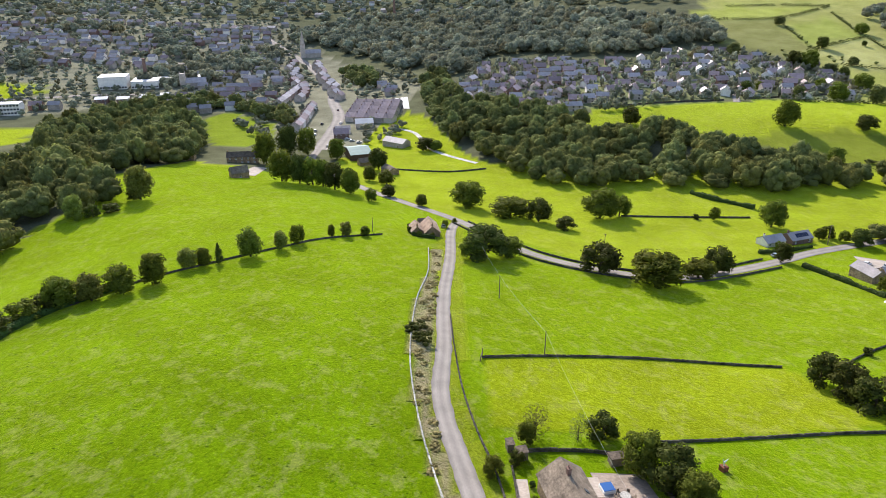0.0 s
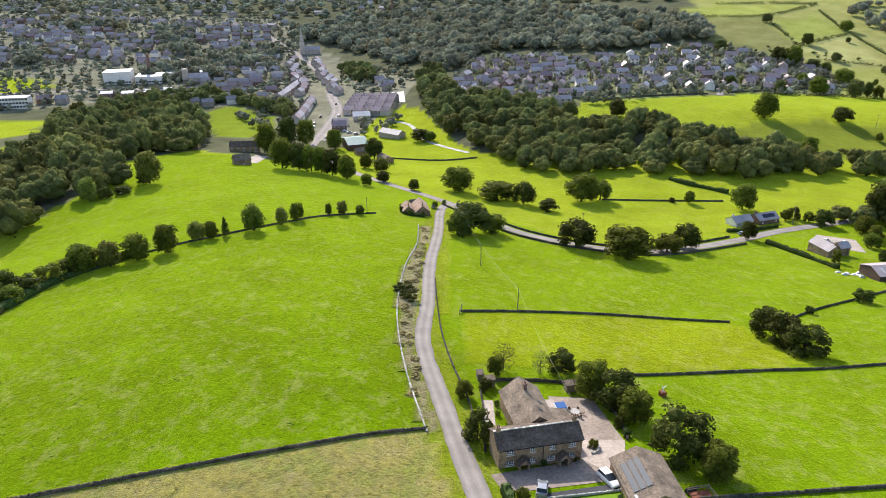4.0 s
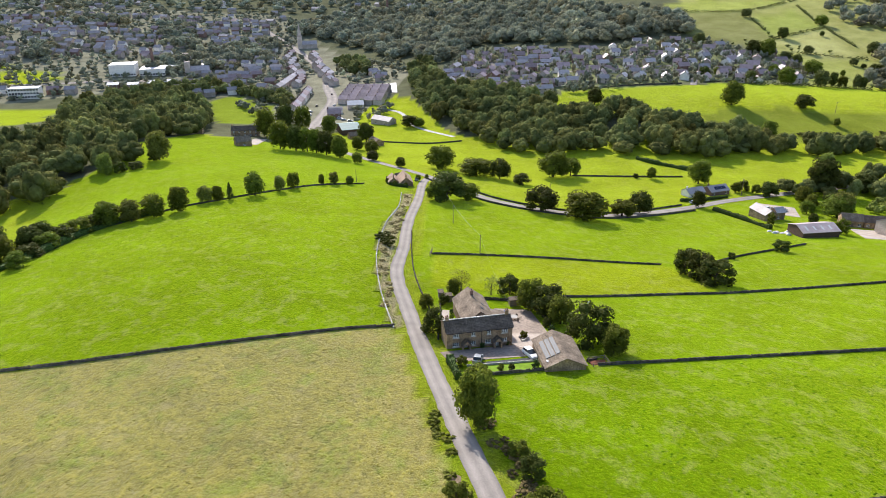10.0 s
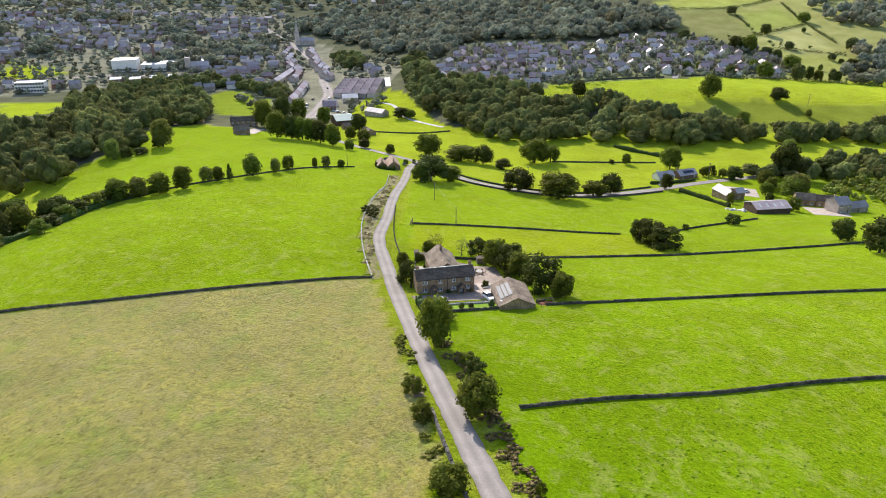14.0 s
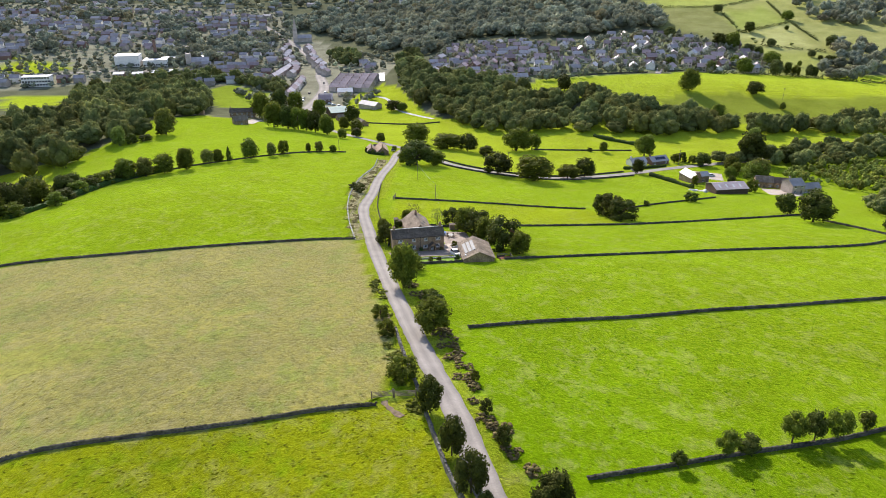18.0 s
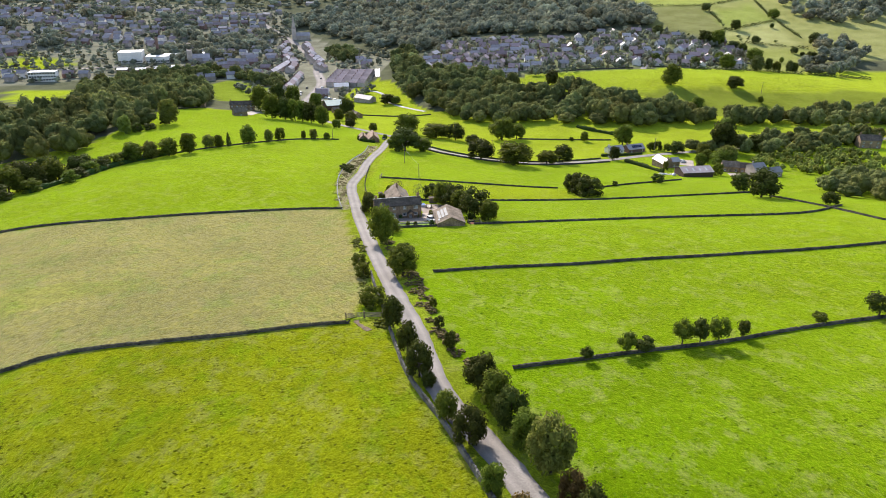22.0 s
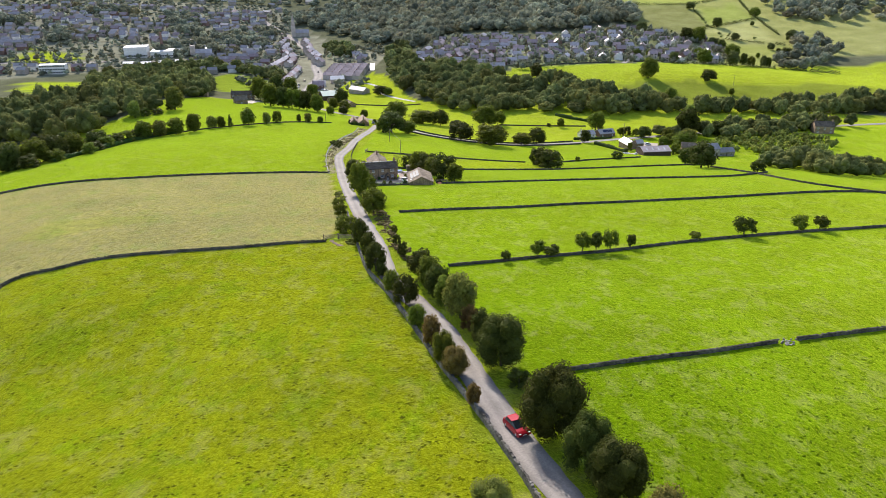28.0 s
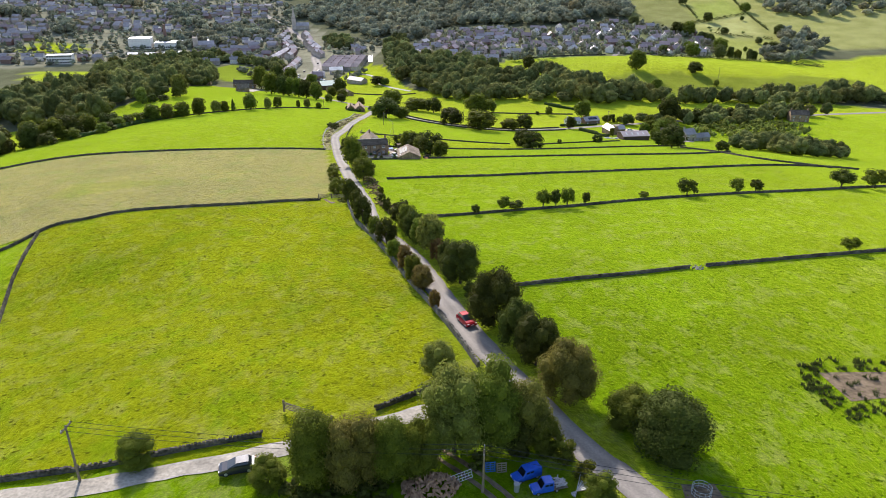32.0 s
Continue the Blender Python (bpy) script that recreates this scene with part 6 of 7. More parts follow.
for i in range(6):
    bm = bmesh.new()
    k = (4.5 - 2.4) / 3.75
    x0, x1, y0, y1 = 3 + i * 1.1, 4 + i * 1.1, 0.9, 2.7
    vs = [bm.verts.new(p) for p in ((x0, y0, 2.4 + k * y0 + 0.2), (x1, y0, 2.4 + k * y0 + 0.2), (x1, y1, 2.4 + k * y1 + 0.2), (x0, y1, 2.4 + k * y1 + 0.2))]
    bm.faces.new(vs)
    bmesh.ops.solidify(bm, geom=bm.faces, thickness=0.05)
    part("solar_panel", bm, M_SOLAR, b)
cottage("stone_house", 156.5, 222, 104, 10.5, 6.2, 4.3, 6.3, M_STONE, M_GREYROOF, "two-storey stone house with grey slate roof", 4, 0, 1)
cottage("house_extension", 156.7, 223, 14, 4.2, 4.6, 3.6, 5.2, M_STONE, M_GREYROOF, "stone extension with slate roof and tall windows", 2, 0, 0)
shed = cottage("farm_shed", 151, 189, 8, 15.5, 10, 2.7, 4.4, M_BROWNW, M_SHEET, "large brown-clad farm shed with pinkish sheet roof", 0, 0, 0, category="shed")
for i in range(4):
    bm = bmesh.new()
    k = 1.7 / 5
    x0, x1 = 2.2 + i * 3.3, 3.0 + i * 3.3
    vs = [bm.verts.new(p) for p in ((x0, 1.2, 2.7 + k * 1.2 + 0.19), (x1, 1.2, 2.7 + k * 1.2 + 0.19), (x1, 3.5, 2.7 + k * 3.5 + 0.19), (x0, 3.5, 2.7 + k * 3.5 + 0.19))]
    bm.faces.new(vs)
    part("roof_light", bm, M_PALEROOF, shed)
cottage("farm_range", 179, 212, -14, 8, 6.5, 3.0, 5.2, M_STONE, M_SLATE2, "stone farm range with brown slate roof", 3, 6, 0)
cottage("farm_range", 187, 209.5, -14, 8, 6.5, 2.8, 4.8, M_STONE, M_SLATE, "lower stone farm range with dark slate roof", 3, 6, 0)
f = cottage("stone_house", 188, 194, 12, 6.5, 8, 4.3, 6.6, M_TOWNSTONE, M_GREYROOF, "two-storey stone farmhouse with grey roof", 2, 0, 1)
cottage("house_extension", 194.6, 197, 12, 9.5, 5.5, 2.7, 4.6, M_TOWNSTONE, M_GREYROOF, "low stone wing with slate roof", 3, 0, 0)
cottage("stone_house", 288, 278, -8, 12, 8, 5.0, 7.6, M_STONE, M_SLATE, "old stone farmhouse beyond the plantation", 3, 0, 2)
cottage("stone_house", -131, 404, 8, 18, 7, 4.6, 7.0, M_STONE, M_SLATE, "long stone farmhouse beside the valley road", 5, 0, 2)
cottage("stone_barn", -112, 351, 30, 9, 7, 3.4, 6.2, M_STONE, M_SLATE2, "small stone barn with sagging slate roof", 1, 0, 0, category="barn")
cottage("stone_house", -158, 402, 8, 8, 7, 4.6, 7.0, M_STONE, M_SLATE, "stone cottage beside the wood", 2, 0, 1)
cottage("warehouse", -60, 432, 20, 14, 22, 4.5, 6.8, M_BROWNW, M_GREENROOF, "large shed with pale green sheet roof", 0, 0, 0, category="shed")
cottage("red_house", -82, 505, 10, 11, 9, 4.2, 7.4, M_BRICK, M_REDROOF, "red brick house with tiled gable roof", 3, 0, 1)
cottage("workshop", -70, 540, 10, 14, 12, 4.0, 6.6, M_TOWNSTONE, M_PALEROOF, "workshop with pale sheet roof", 0, 0, 0, category="shed")
cottage("workshop", -84, 522, 10, 12, 9, 3.6, 5.8, M_RENDER, M_GREYROOF, "low pale workshop with grey roof", 3, 0, 0, category="shed")
cottage("stone_barn", -44, 480, -35, 18, 9, 4.2, 6.6, M_TOWNSTONE, M_GREYROOF, "long stone barn near the stream", 2, 0, 0, category="barn")
cottage("farm_range", -52, 415, 25, 12, 7, 3.0, 5.0, M_STONE, M_SLATE2, "low stone farm building among trees", 0, 0, 0)
cottage("farm_range", -38, 398, -60, 10, 7, 3.0, 5.0, M_STONE, M_SLATE2, "old stone shed in a farmyard", 0, 0, 0)
# garden plots of the stone house
patch("pavement", [(160, 236), (170, 228), (176, 246), (163, 254)], M_PAVEL, "pale gravel forecourt of the stone house", 0.08, 6)
patch("pavement", [(176, 190), (190, 186), (196, 203), (180, 208)], M_PAVEL, "paved yard between the farm buildings", 0.08, 6)
patch("pavement", [(-114, 362), (-103, 362), (-104, 392), (-112, 394)], M_PAVEL, "pale yard between stone farm buildings", 0.1, 8)
patch("pavement", [(-88, 470), (-72, 470), (-74, 496), (-90, 496)], M_PAVEL, "pale car park beside the main street", 0.12, 6)
for x, y, t in ((162, 243, 30), (168, 240, 30)):
    car(x, y, t, M_CARWHITE, "white covered car on the gravel forecourt")
rng = np.random.RandomState(77)
for i in range(9):
    x, y = 143 + rng.uniform(0, 8), 197 + rng.uniform(-4, 6)
    p = thing("scrap_heap", x, y, high(x, y), rng.uniform(0, 360), "pale bags and scrap beside the shed", "scrap", "scrap by the shed")
    bm = bmesh.new()
    bmesh.ops.create_icosphere(bm, subdivisions=2, radius=1, matrix=Matrix.Diagonal((rng.uniform(0.7, 1.6), rng.uniform(0.6, 1.2), rng.uniform(0.5, 0.9), 1)))
    for v in bm.verts:
        v.co *= 1 + 0.25 * noise.noise(v.co * 1.7 + Vector((i, 0, 0)))
    part("bag", bm, M_RENDER if i % 2 else M_STEEL, p)
# hot tub, table, chairs and sheds in the courtyard
tub = thing("hot_tub", 26.8, 89.8, high(26.8, 89.8), 12, "square hot tub with blue cover in the courtyard", "hot tub")
part("tub", box(-1.1, -1.1, 0, 1.1, 1.1, 0.85, 0.08), M_WHITE, tub)
part("cover", box(-1.0, -1.0, 0.86, 1.0, 1.0, 0.96, 0.03), M_BLUE, tub)
tab = thing("garden_table", 29.2, 87.6, high(29.2, 87.6) + 0.06, 0, "round pale wooden garden table", "table")
bm = bmesh.new()
bmesh.ops.create_cone(bm, cap_ends=True, segments=20, radius1=0.9, radius2=0.9, depth=0.06, matrix=pose(0, 0, 0.72))
part("tabletop", bm, M_PALE, tab)
for a in range(4):
    part("leg", box(-0.04 + 0.5 * math.cos(a * 1.571), -0.04 + 0.5 * math.sin(a * 1.571), 0, 0.04 + 0.5 * math.cos(a * 1.571), 0.04 + 0.5 * math.sin(a * 1.571), 0.69), M_TIMBER, tab)
for i in range(6):
    a = i * 60
    x, y = 29.2 + 1.5 * math.cos(radians(a)), 87.6 + 1.5 * math.sin(radians(a))
    ch = thing("garden_chair", x, y, high(x, y) + 0.06, a - 90, "wooden garden chair at the round table", "chair", "chairs round the garden table")
    part("seat", box(-0.25, -0.25, 0.4, 0.25, 0.25, 0.45), M_TIMBER, ch)
    part("backrest", box(-0.25, 0.2, 0.45, 0.25, 0.26, 0.95), M_TIMBER, ch)
    for sx in (-1, 1):
        for sy in (-1, 1):
            part("leg", box(sx * 0.22 - 0.025, sy * 0.22 - 0.025, 0, sx * 0.22 + 0.025, sy * 0.22 + 0.025, 0.39), M_TIMBER, ch)
for x, y, w in ((29.2, 97, 2.6), (12.8, 97.5, 1.8), (11.2, 100, 1.2)):
    s = thing("garden_shed", x, y, high(x, y), 10, "small grey timber garden shed", "shed")
    part("wall", box(0, 0, 0, w, 1.8, 1.7), M_TIMBER, s)
    part("roof", box(-0.15, -0.15, 1.7, w + 0.15, 1.95, 1.82), M_SLATE, s)


# ---- field gates ----
def field_gate(x, y, turn, label, w=3.4):
    g = thing("field_gate", x, y, high(x, y), turn, label, "gate")
    for k in range(5):
        part("bar", box(0, -0.03, 0.2 + k * 0.22, w, 0.03, 0.28 + k * 0.22), M_TIMBER, g)
    for a in (0, w):
        part("post", box(a - 0.1, -0.1, -0.3, a + 0.1, 0.1, 1.4), M_TIMBER, g)
    V, F = [], []
    limb(V, F, (0, 0, 0.2), (w, 0, 1.1), 0.04, 0.04, 4)
    part("brace", mesh_of("brace", V, F, M_TIMBER), M_TIMBER, g)


field_gate(15.5, -19.5, 12, "weathered timber field gate in the wall")
field_gate(19, -19, 5, "timber rail fence beside the gate")
field_gate(8.2, 138, 80, "timber field gate by the wall end")
field_gate(9.5, 222, 8, "timber field gate beside the lane trees")
field_gate(36, -129, 155, "wire and timber gate beside the side lane", 7)


# ---- small things of the farm and fields ----
M_RUST = material("rusty_sheet", (0.22, 0.085, 0.05), 0.8, grain=0.4, spread=0.35, stain=1.0)
pen = thing("stock_pen", 43.6, 60.4, high(43.6, 60.4), 12, "small timber pen with a rust-red sheet floor", "pen")
part("floor_sheet", box(-1.7, -1.2, -0.1, 1.7, 1.2, 0.12, 0.02), M_RUST, pen)
for sx in (-1.75, 1.75):
    for sy in (-1.25, 1.25):
        part("post", box(sx - 0.06, sy - 0.06, -0.3, sx + 0.06, sy + 0.06, 1.1), M_TIMBER, pen)
for z in (0.55, 0.95):
    part("rail", box(-1.7, 1.2, z, 1.7, 1.26, z + 0.1), M_TIMBER, pen)
    part("rail", box(1.72, -1.2, z, 1.78, 1.2, z + 0.1), M_TIMBER, pen)
art = thing("garden_sculpture", 49, 97, high(49, 97), 20, "white winged form on a dark square plinth in pasture", "sculpture")
part("plinth", box(-0.6, -0.6, -0.3, 0.6, 0.6, 1.1, 0.05), M_RUST, art)
V, F = [], []
limb(V, F, (0, 0, 1.05), (-0.2, 0, 1.8), 0.14, 0.1, 8)
limb(V, F, (-0.2, 0, 1.8), (-0.5, 0, 2.7), 0.16, 0.03, 8)
limb(V, F, (-0.2, 0, 1.8), (0.7, 0, 2.4), 0.2, 0.03, 8)
part("figure", mesh_of("figure", V, F, M_WHITE, True), M_WHITE, art)
rng = np.random.RandomState(31)
rubble = thing("fallen_stones", 95.9, -81.2, high(95.9, -81.2), 0, "tumbled pale stones in a broken wall gap", "stones")
for i in range(26):
    bm = bmesh.new()
    bmesh.ops.create_icosphere(bm, subdivisions=1, radius=1, matrix=Matrix.Diagonal((rng.uniform(0.12, 0.3), rng.uniform(0.12, 0.26), rng.uniform(0.08, 0.2), 1)))
    px, py = rng.normal() * 0.8, rng.normal() * 0.6
    bmesh.ops.transform(bm, matrix=pose(px, py, high(95.9 + px, -81.2 + py) - high(95.9, -81.2) + 0.06, 0, 0, rng.uniform(0, 180)), verts=bm.verts)
    part("stone", bm, M_TRACK if i % 3 else M_GREYWALL, rubble)
strip("bare_bank", [(13.6, 21), (14.6, 17), (15.4, 13)], 0.8, M_SOIL, "bare reddish earth on the lane bank", 0.06, 0.8, category="soil", ragged=0.35)
strip("bare_bank", [(17.5, -20.2), (18.5, -22.5), (20.5, -25)], 0.5, M_SOIL, "trodden earth below the field gate", 0.05, 0.8, category="soil", ragged=0.3)


# ---- town ----
def house_kit(w, d, eave, ridge, wall, roof, wins):
    bmw = gable_walls(w, d, eave, ridge - 0.08)
    bmr = gable_roof(w, d, eave, ridge, 0.3)
    kit = {}
    for n, bm, mat in (("wall", bmw, wall), ("roof", bmr, roof)):
        me = bpy.data.meshes.new(n)
        bm.to_mesh(me)
        bm.free()
        me.materials.append(mat)
        kit[n] = me
    bm = box(-0.35, -0.3, 0, 0.35, 0.3, 1.6, 0.03)
    me = bpy.data.meshes.new("chimney")
    bm.to_mesh(me)
    bm.free()
    me.materials.append(M_BRICK)
    kit["chimney"] = me
    bm = box(-0.65, -0.06, -0.6, 0.65, 0.05, 0.6)
    me = bpy.data.meshes.new("window")
    bm.to_mesh(me)
    bm.free()
    me.materials.append(M_GLASS)
    kit["window"] = me
    kit["spec"] = (w, d, eave, ridge, wins)
    return kit


KITS = [house_kit(10, 8, 5.0, 7.6, M_TOWNSTONE, M_GREYROOF, 2), house_kit(9, 8, 5.0, 7.8, M_RENDER, M_GREYROOF, 2), house_kit(11, 8.5, 4.8, 7.8, M_BRICK, M_REDROOF, 2), house_kit(12, 9, 3.0, 6.2, M_RENDER, M_REDROOF, 3), house_kit(8, 8, 5.2, 7.8, M_TOWNSTONE, M_REDROOF, 2), house_kit(14, 8, 5.2, 7.6, M_TOWNSTONE, M_GREYROOF, 3)]
TOWN_LABELS = ["grey stone town house with slate roof", "white-rendered house with grey slate roof", "red brick house with brown tiled roof", "low white bungalow with brown tiled roof", "narrow stone terrace house with brown roof", "long stone terrace with slate roof"]


TOWN_ROWS = []


def town_house(k, x, y, turn, windows=True, group="town houses", far=False):
    if far:
        TOWN_ROWS.append((k, x, y, turn))
        return
    kit = KITS[k]
    w, d, eave, ridge, n = kit["spec"]
    root = thing("house", x, y, high(x, y) - 0.5, turn, TOWN_LABELS[k], "house", group)
    part("wall", kit["wall"], None, root)
    part("roof", kit["roof"], None, root)
    c = part("chimney", kit["chimney"], None, root)
    c.location = (0.7, d / 2, ridge - 0.5)
    if windows:
        for q in ((1.9,) if eave < 4 else (1.9, 4.3)):
            for i in range(n):
                o = part("window", kit["window"], None, root)
                o.location = (w * (i + 0.5) / n, 0, q)


def near_any(x, y, spots, r):
    return any((x - a) ** 2 + (y - b) ** 2 < r * r for a, b in spots)


rng = random.Random(5)
spots = []
HILL = [(-5, 618), (30, 735), (100, 728), (165, 680), (245, 730), (285, 715), (345, 665), (355, 600), (338, 550), (270, 540), (206, 545), (117, 536), (80, 520), (45, 560), (10, 585)]
y = 530.0
while y < 740:
    x = -5 + rng.uniform(0, 8)
    while x < 425:
        px, py = x, y + rng.uniform(-4, 4) + 0.00035 * (x - 170) ** 2 * 0.3
        if inside(np.array([px]), np.array([py]), HILL)[0]:
            if x < 110:
                k, t = rng.choice((0, 4, 4, 5, 0, 2)), rng.choice((0, 5, -5, 65, 70))
            else:
                k, t = rng.choice((1, 2, 3, 3, 0, 0, 4, 3, 1)), rng.choice((0, 0, 0, 75)) + rng.uniform(-22, 22)
            town_house(k, px, py, t, True, "hillside houses")
        x += rng.choice((10.5, 10.5, 11, 19)) if x < 110 else rng.uniform(15, 27)
    y += 21 if y < 640 else 25
# terraces of the lower town, row behind row
for r in range(5):
    for i in range(5):
        town_house(4, -82 + i * 8.2 + r * 0.5, 566 + r * 13 - i * 3.6, -22, False, "brown-roofed terraces")
for i in range(9):
    town_house(1 if i % 3 == 1 else 4, -113 - i * 0.3, 536 + i * 10, 82, False, "street terrace")
    if i < 6:
        town_house(5, -150 + i * 0.6, 640 + i * 15, 80, False, "street terrace")
for i in range(14):
    town_house(rng.choice((0, 4, 5)), -100 + rng.uniform(-4, 4) - i * 4.5, 655 + i * 17, 75 + rng.uniform(-8, 8), False, "street terrace")
    town_house(rng.choice((0, 2, 5)), -132 - i * 4.5 + rng.uniform(-5, 5), 660 + i * 17, 75 + rng.uniform(-8, 8), False, "street terrace")
for i in range(9):
    town_house(rng.choice((0, 1, 4)), -52 - i * 6 + rng.uniform(-6, 6), 655 + i * 15, 20 + rng.uniform(-20, 20), False, "riverside houses")
TOWN = [(-640, 570), (-400, 585), (-200, 610), (-165, 650), (-175, 760), (-210, 900), (-280, 1130), (-640, 1030), (-820, 800)]
y = 590.0
row = 0
while y < 1120:
    x = -820.0 + rng.uniform(0, 12)
    t = rng.uniform(-25, 25)
    while x < -165:
        px, py = x, y + rng.uniform(-3, 3) + math.sin(x * 0.02 + row) * 9
        wooded = math.sin(px * 0.021 + 1.3) * math.sin(py * 0.023 + 0.4) > 0.55 or (-474 < px < -385 and 620 < py < 715)
        if inside(np.array([px]), np.array([py]), TOWN)[0] and not wooded and not (-390 < px < -265 and 620 < py < 775) and rng.random() < 0.7:
            town_house(rng.choice((0, 4, 5, 2, 1, 0)), px, py, t + rng.uniform(-6, 6), far=True)
        x += rng.uniform(11.5, 16)
    y += 20 + (y - 590) * 0.02
    row += 1
y = 1050.0
while y < 1650:
    x = -1000.0
    while x < 100:
        if rng.random() < 0.3:
            town_house(rng.choice((0, 1, 3, 5)), x + rng.uniform(-10, 10), y + rng.uniform(-12, 12), rng.uniform(-40, 40), far=True)
        x += 27
    y += 42


V, F, MI = [], [], []
mats = [M_TOWNSTONE, M_GREYROOF, M_RENDER, M_BRICK, M_REDROOF]
for k, x, y, turn in TOWN_ROWS:
    kit = KITS[k]
    m = pose(x, y, high(x, y) - 0.5, 0, 0, turn)
    for n in ("wall", "roof"):
        base = len(V)
        V += [m @ v.co for v in kit[n].vertices]
        F += [tuple(base + i for i in p.vertices) for p in kit[n].polygons]
        MI += [mats.index(kit[n].materials[0])] * len(kit[n].polygons)
me = bpy.data.meshes.new("town_rows")
me.from_pydata(V, [], F)
for q in mats:
    me.materials.append(q)
me.polygons.foreach_set("material_index", MI)
me.update()
tagged(new("town_rows", me), "streets of stone and rendered houses across the far town", "houses", kind="stuff")


def flat_block(name, x, y, turn, w, d, h, wall, roof, label, bands=0):
    root = thing(name, x, y, high(x, y) - 0.5, turn, label, "building")
    part("wall", box(0, 0, 0, w, d, h, 0.05), wall, root)
    part("roof", box(-0.3, -0.3, h, w + 0.3, d + 0.3, h + 0.5, 0.05), roof, root)
    for b in range(bands):
        for i in range(int(w / 2.6)):
            part("window", box(0.8 + i * 2.6, -0.05, 1.4 + b * 3.2, 2.6 + i * 2.6, 0.04, 2.9 + b * 3.2), M_GLASS, root)


flat_block("factory", -345, 700, 12, 26, 22, 12, M_RENDER, M_PALEROOF, "large white factory with flat pale roof", 1)
flat_block("factory", -318, 712, 12, 26, 26, 7, M_RENDER, M_PALEROOF, "low white factory wing", 1)
flat_block("factory", -300, 745, 12, 40, 16, 6, M_STEEL, M_PALEROOF, "long grey factory hall", 0)
flat_block("office_block", -388, 585, 12, 26, 12, 9.5, M_RENDER, M_PALEROOF, "pale three-storey office block with flat roof", 3)
for x, y in ((-322, 640), (-304, 645), (-288, 657), (-276, 668)):
    cottage("workshop", x, y, 14, 11, 12, 4.5, 6.0, M_BRICK, M_PALEROOF, "brick workshop unit with pale roof", 3, 0, 0, category="workshop")


def tower(x, y, w, h, spire, label, name="church"):
    root = thing(name, x, y, high(x, y) - 0.3, 15, label, "church")
    part("tower", box(-w / 2, -w / 2, 0, w / 2, w / 2, h, 0.1), M_TOWNSTONE, root)
    part("nave", gable_walls(20, 9, 6, 10), M_TOWNSTONE, root).location = (w / 2, -4.5, 0)
    part("nave_roof", gable_roof(20, 9, 6, 10.2, 0.3), M_GREYROOF, root).location = (w / 2, -4.5, 0)
    if spire:
        bm = bmesh.new()
        bmesh.ops.create_cone(bm, cap_ends=True, segments=8, radius1=w * 0.55, radius2=0.1, depth=spire, matrix=pose(0, 0, h + spire / 2))
        part("spire", bm, M_TOWNSTONE, root)
    else:
        for sx in (-1, 1):
            for sy in (-1, 1):
                bm = bmesh.new()
                bmesh.ops.create_cone(bm, cap_ends=True, segments=6, radius1=0.5, radius2=0.05, depth=2.4, matrix=pose(sx * w * 0.42, sy * w * 0.42, h + 1.2))
                part("pinnacle", bm, M_TOWNSTONE, root)


tower(-272, 732, 6, 15, 0, "grey stone church with pinnacled tower")
tower(-185, 935, 6, 16, 18, "grey stone church with tall spire")
for x, y, h in ((-80, 1165, 34), (-312, 738, 26)):
    root = thing("mill_chimney", x, y, high(x, y), 0, "tall tapering red brick mill chimney", "chimney")
    bm = bmesh.new()
    bmesh.ops.create_cone(bm, cap_ends=True, segments=16, radius1=2.4, radius2=1.4, depth=h, matrix=pose(0, 0, h / 2))
    part("shaft", bm, M_BRICK, root)
    bm = bmesh.new()
    bmesh.ops.create_cone(bm, cap_ends=True, segments=16, radius1=1.8, radius2=1.7, depth=1.2, matrix=pose(0, 0, h))
    part("cap", bm, M_BRICK, root)
patch("water", [(-66, 640), (-50, 600), (-30, 592), (-34, 640)], M_WATER, "sunlit river bend beside the mill", 0.4, 8, "water")
strip("stream", [(-44, 537), (-23, 514), (-11, 468), (1, 445), (20, 420)], 1.6, M_PALE, "pale stony stream bed in the valley field", 0.12, 4, category="stream")
for pts, half in (([(80, 520), (90, 560), (70, 620), (60, 700)], 2.6), ([(222, 530), (235, 570), (240, 620), (255, 690)], 2.8), ([(100, 600), (180, 605), (260, 625), (340, 640)], 2.4), ([(20, 640), (100, 655), (180, 650), (280, 690)], 2.4), ([(-165, 650), (-250, 690), (-330, 680), (-420, 640), (-600, 620)], 3.5), ([(-200, 880), (-330, 850), (-460, 820), (-700, 800)], 3.5)):
    strip("road", pts, half, M_ROAD, "residential street in the town", 0.25, 6.0)
stone_wall([(120, 532), (160, 536), (215, 538)], 1.4, 0.5, "garden wall below the hillside houses", seed=40, piece=2.0)
stone_wall([(235, 545), (300, 568), (360, 590)], 1.4, 0.5, "dark wall below the hillside houses", seed=41, piece=2.0)


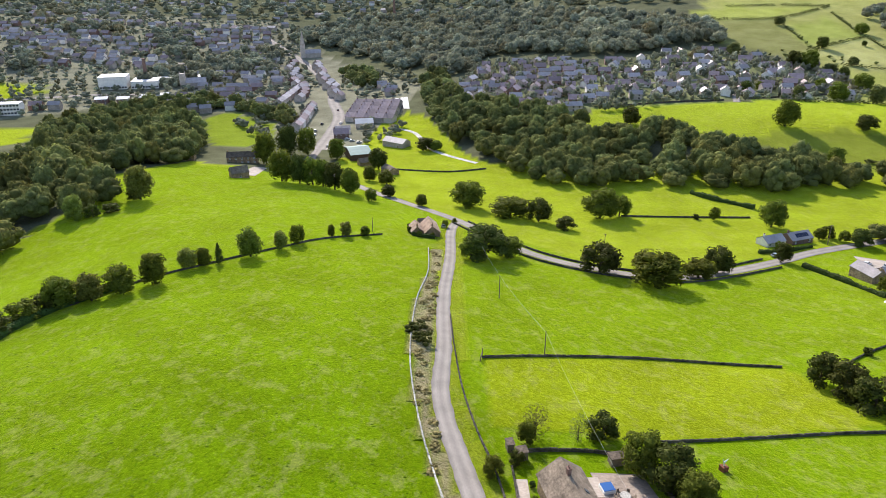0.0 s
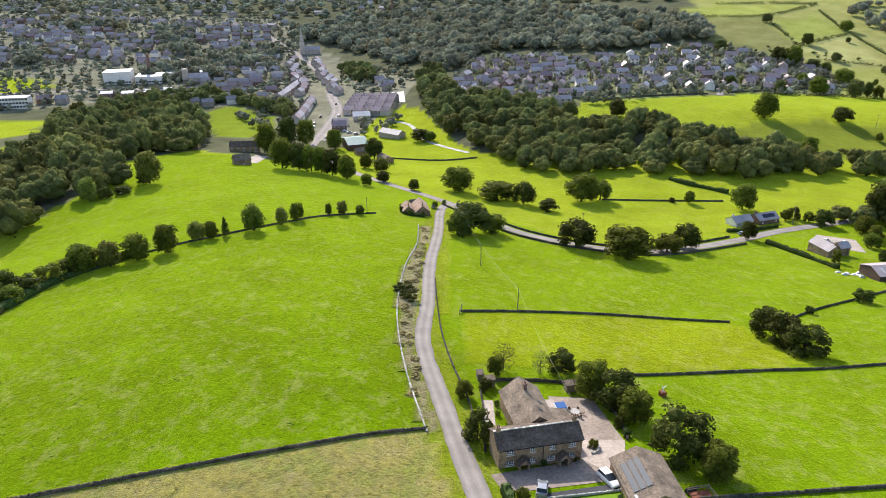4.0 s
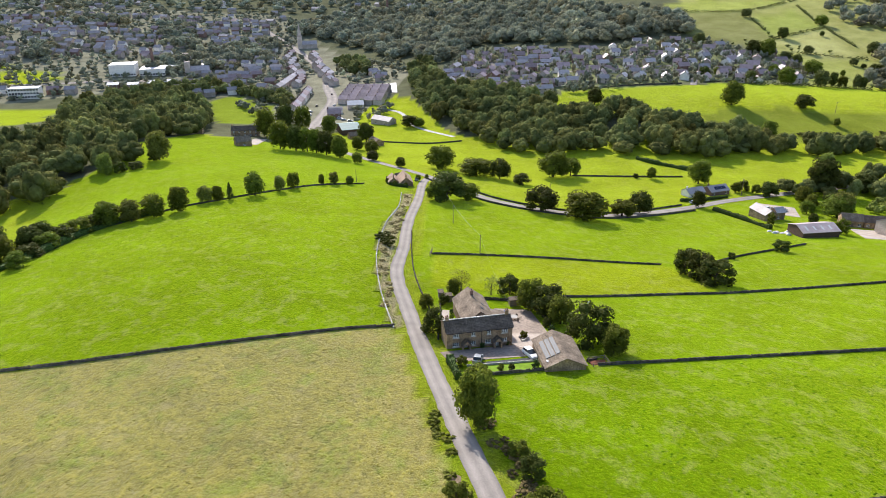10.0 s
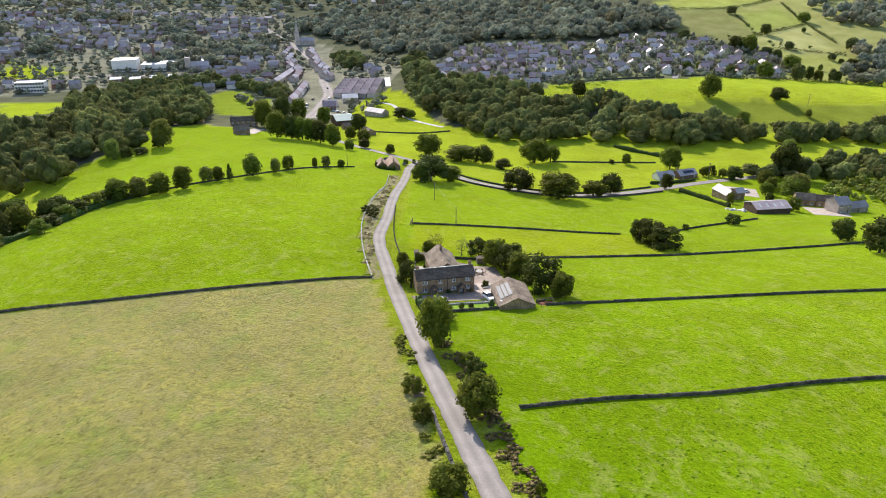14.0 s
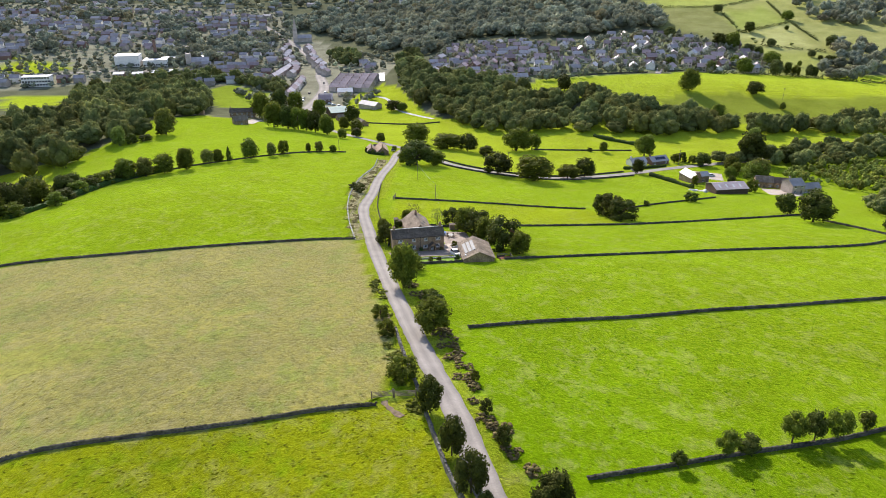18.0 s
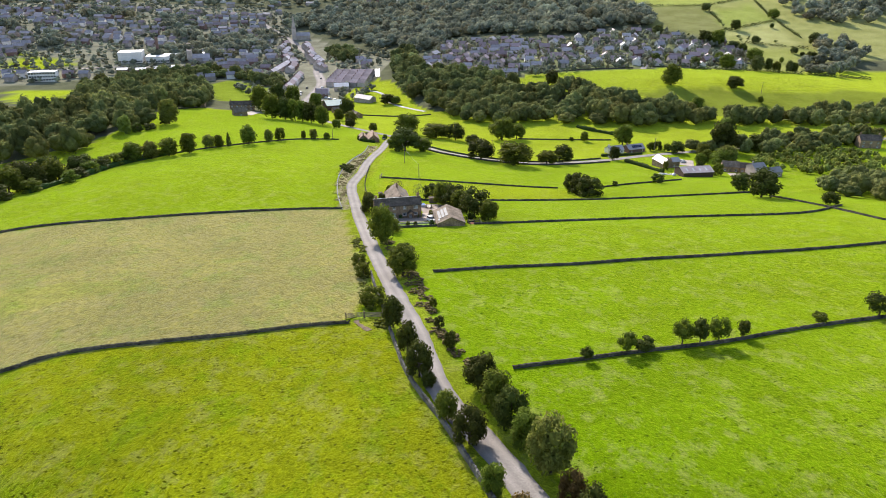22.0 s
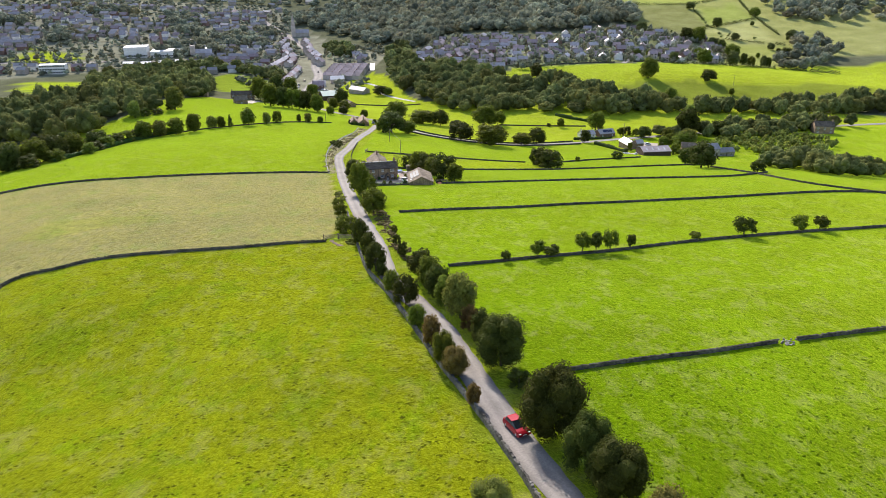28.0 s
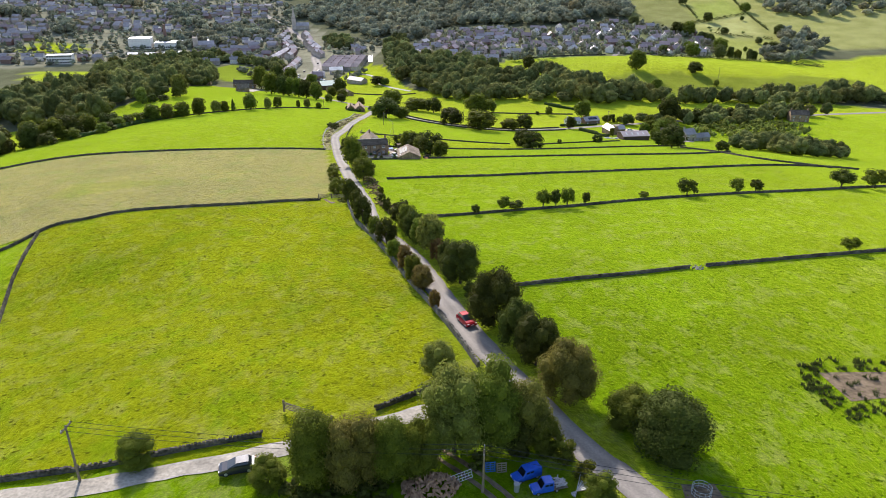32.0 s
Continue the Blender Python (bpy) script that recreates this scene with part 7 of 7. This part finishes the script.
# ---- rough grass ----
def tufts(name, poly, count, size, height, colour, label, seed):
    """Low leaning tussocks that nobody could count."""
    rng = np.random.RandomState(seed)
    p = np.array(poly, float)
    (x0, y0), (x1, y1) = p.min(0), p.max(0)
    xs, ys = rng.uniform(x0, x1, count), rng.uniform(y0, y1, count)
    ok = inside(xs, ys, poly)
    d = np.min(np.hypot(xs[:, None] - lane_fine[None, ::3, 0], ys[:, None] - lane_fine[None, ::3, 1]), 1)
    ok &= d > 3.2
    xs, ys = xs[ok], ys[ok]
    n = len(xs)
    s = size * rng.uniform(0.5, 1.5, n)
    h = height * rng.uniform(0.4, 1.4, n)
    a = 0.5 + rng.normal(size=n) * 0.4
    z = heights(xs, ys) - 0.03
    dx, dy = np.cos(a) * s, np.sin(a) * s
    P = [np.stack([xs - dx, ys - dy, z], 1), np.stack([xs + dy * 0.5, ys - dx * 0.5, z], 1), np.stack([xs + dx, ys + dy, z], 1), np.stack([xs - dy * 0.5, ys + dx * 0.5, z], 1), np.stack([xs + dx * 0.3, ys + dy * 0.3 - s * 0.35, z + h], 1)]
    V = np.stack(P, 1).reshape(-1, 3)
    k = np.arange(n)[:, None] * 5
    F = np.concatenate([k + np.array([q]) for q in ((0, 1, 4), (1, 2, 4), (2, 3, 4), (3, 0, 4))])
    me = bpy.data.meshes.new(name)
    me.vertices.add(len(V))
    me.vertices.foreach_set("co", V.reshape(-1).astype(np.float32))
    me.loops.add(F.size)
    me.loops.foreach_set("vertex_index", F.reshape(-1).astype(np.int32))
    me.polygons.add(len(F))
    me.polygons.foreach_set("loop_start", np.arange(0, F.size, 3, dtype=np.int32))
    me.polygons.foreach_set("use_smooth", np.ones(len(F), bool))
    me.update()
    me.materials.append(leaf_material(name, colour, 0.5, 0.25))
    return tagged(new(name, me), label, "grass", kind="stuff")


ROUGH_POLY = WALL_B + [(22, -20), (36, -62), (51, -109), (53, -121), (31, -131), (-30, -138), (-22, -110), (-33, -80), (-38, -67), (-45, -47)]
tufts("grass_tussocks", ROUGH_POLY, 12000, 0.34, 0.1, (0.19, 0.24, 0.003), "leaning tussocks of rough yellow-green grass", 51)
tufts("grass_tussocks", WALL_A + [(9, 58), (20, 5), (15, -18)] + WALL_B[::-1], 8000, 0.32, 0.1, (0.30, 0.27, 0.05), "seeding olive grass tussocks", 52)
for n, poly in enumerate((WALL_I + WALL_J + [(185, -160), (80, -160), (68, -125)], WALL_H + [(180, -55), (139, -68), (94, -80), (61, -88), (50, -72)], WALL_C + [(154, -11), (96, -28), (43, -41), (38, -25)])):
    tufts("grass_tufts", poly, (20000, 9000, 7000)[n], 0.25, 0.11, (0.12, 0.21, 0.002), "small dark tufts in bright green pasture", 60 + n)
tufts("grass_tufts", WALL_A + [(3, 100), (-4, 150), (-6, 225), (-40, 225), (-85, 178), (-108, 120)], 3000, 0.36, 0.12, (0.12, 0.21, 0.004), "small dark tufts in bright green pasture", 64)
tufts("grass_tufts", [(40, 55), (150, 75), (160, 20), (150, -5), (40, -25)], 5000, 0.3, 0.13, (0.12, 0.21, 0.002), "small dark tufts in bright green pasture", 65)
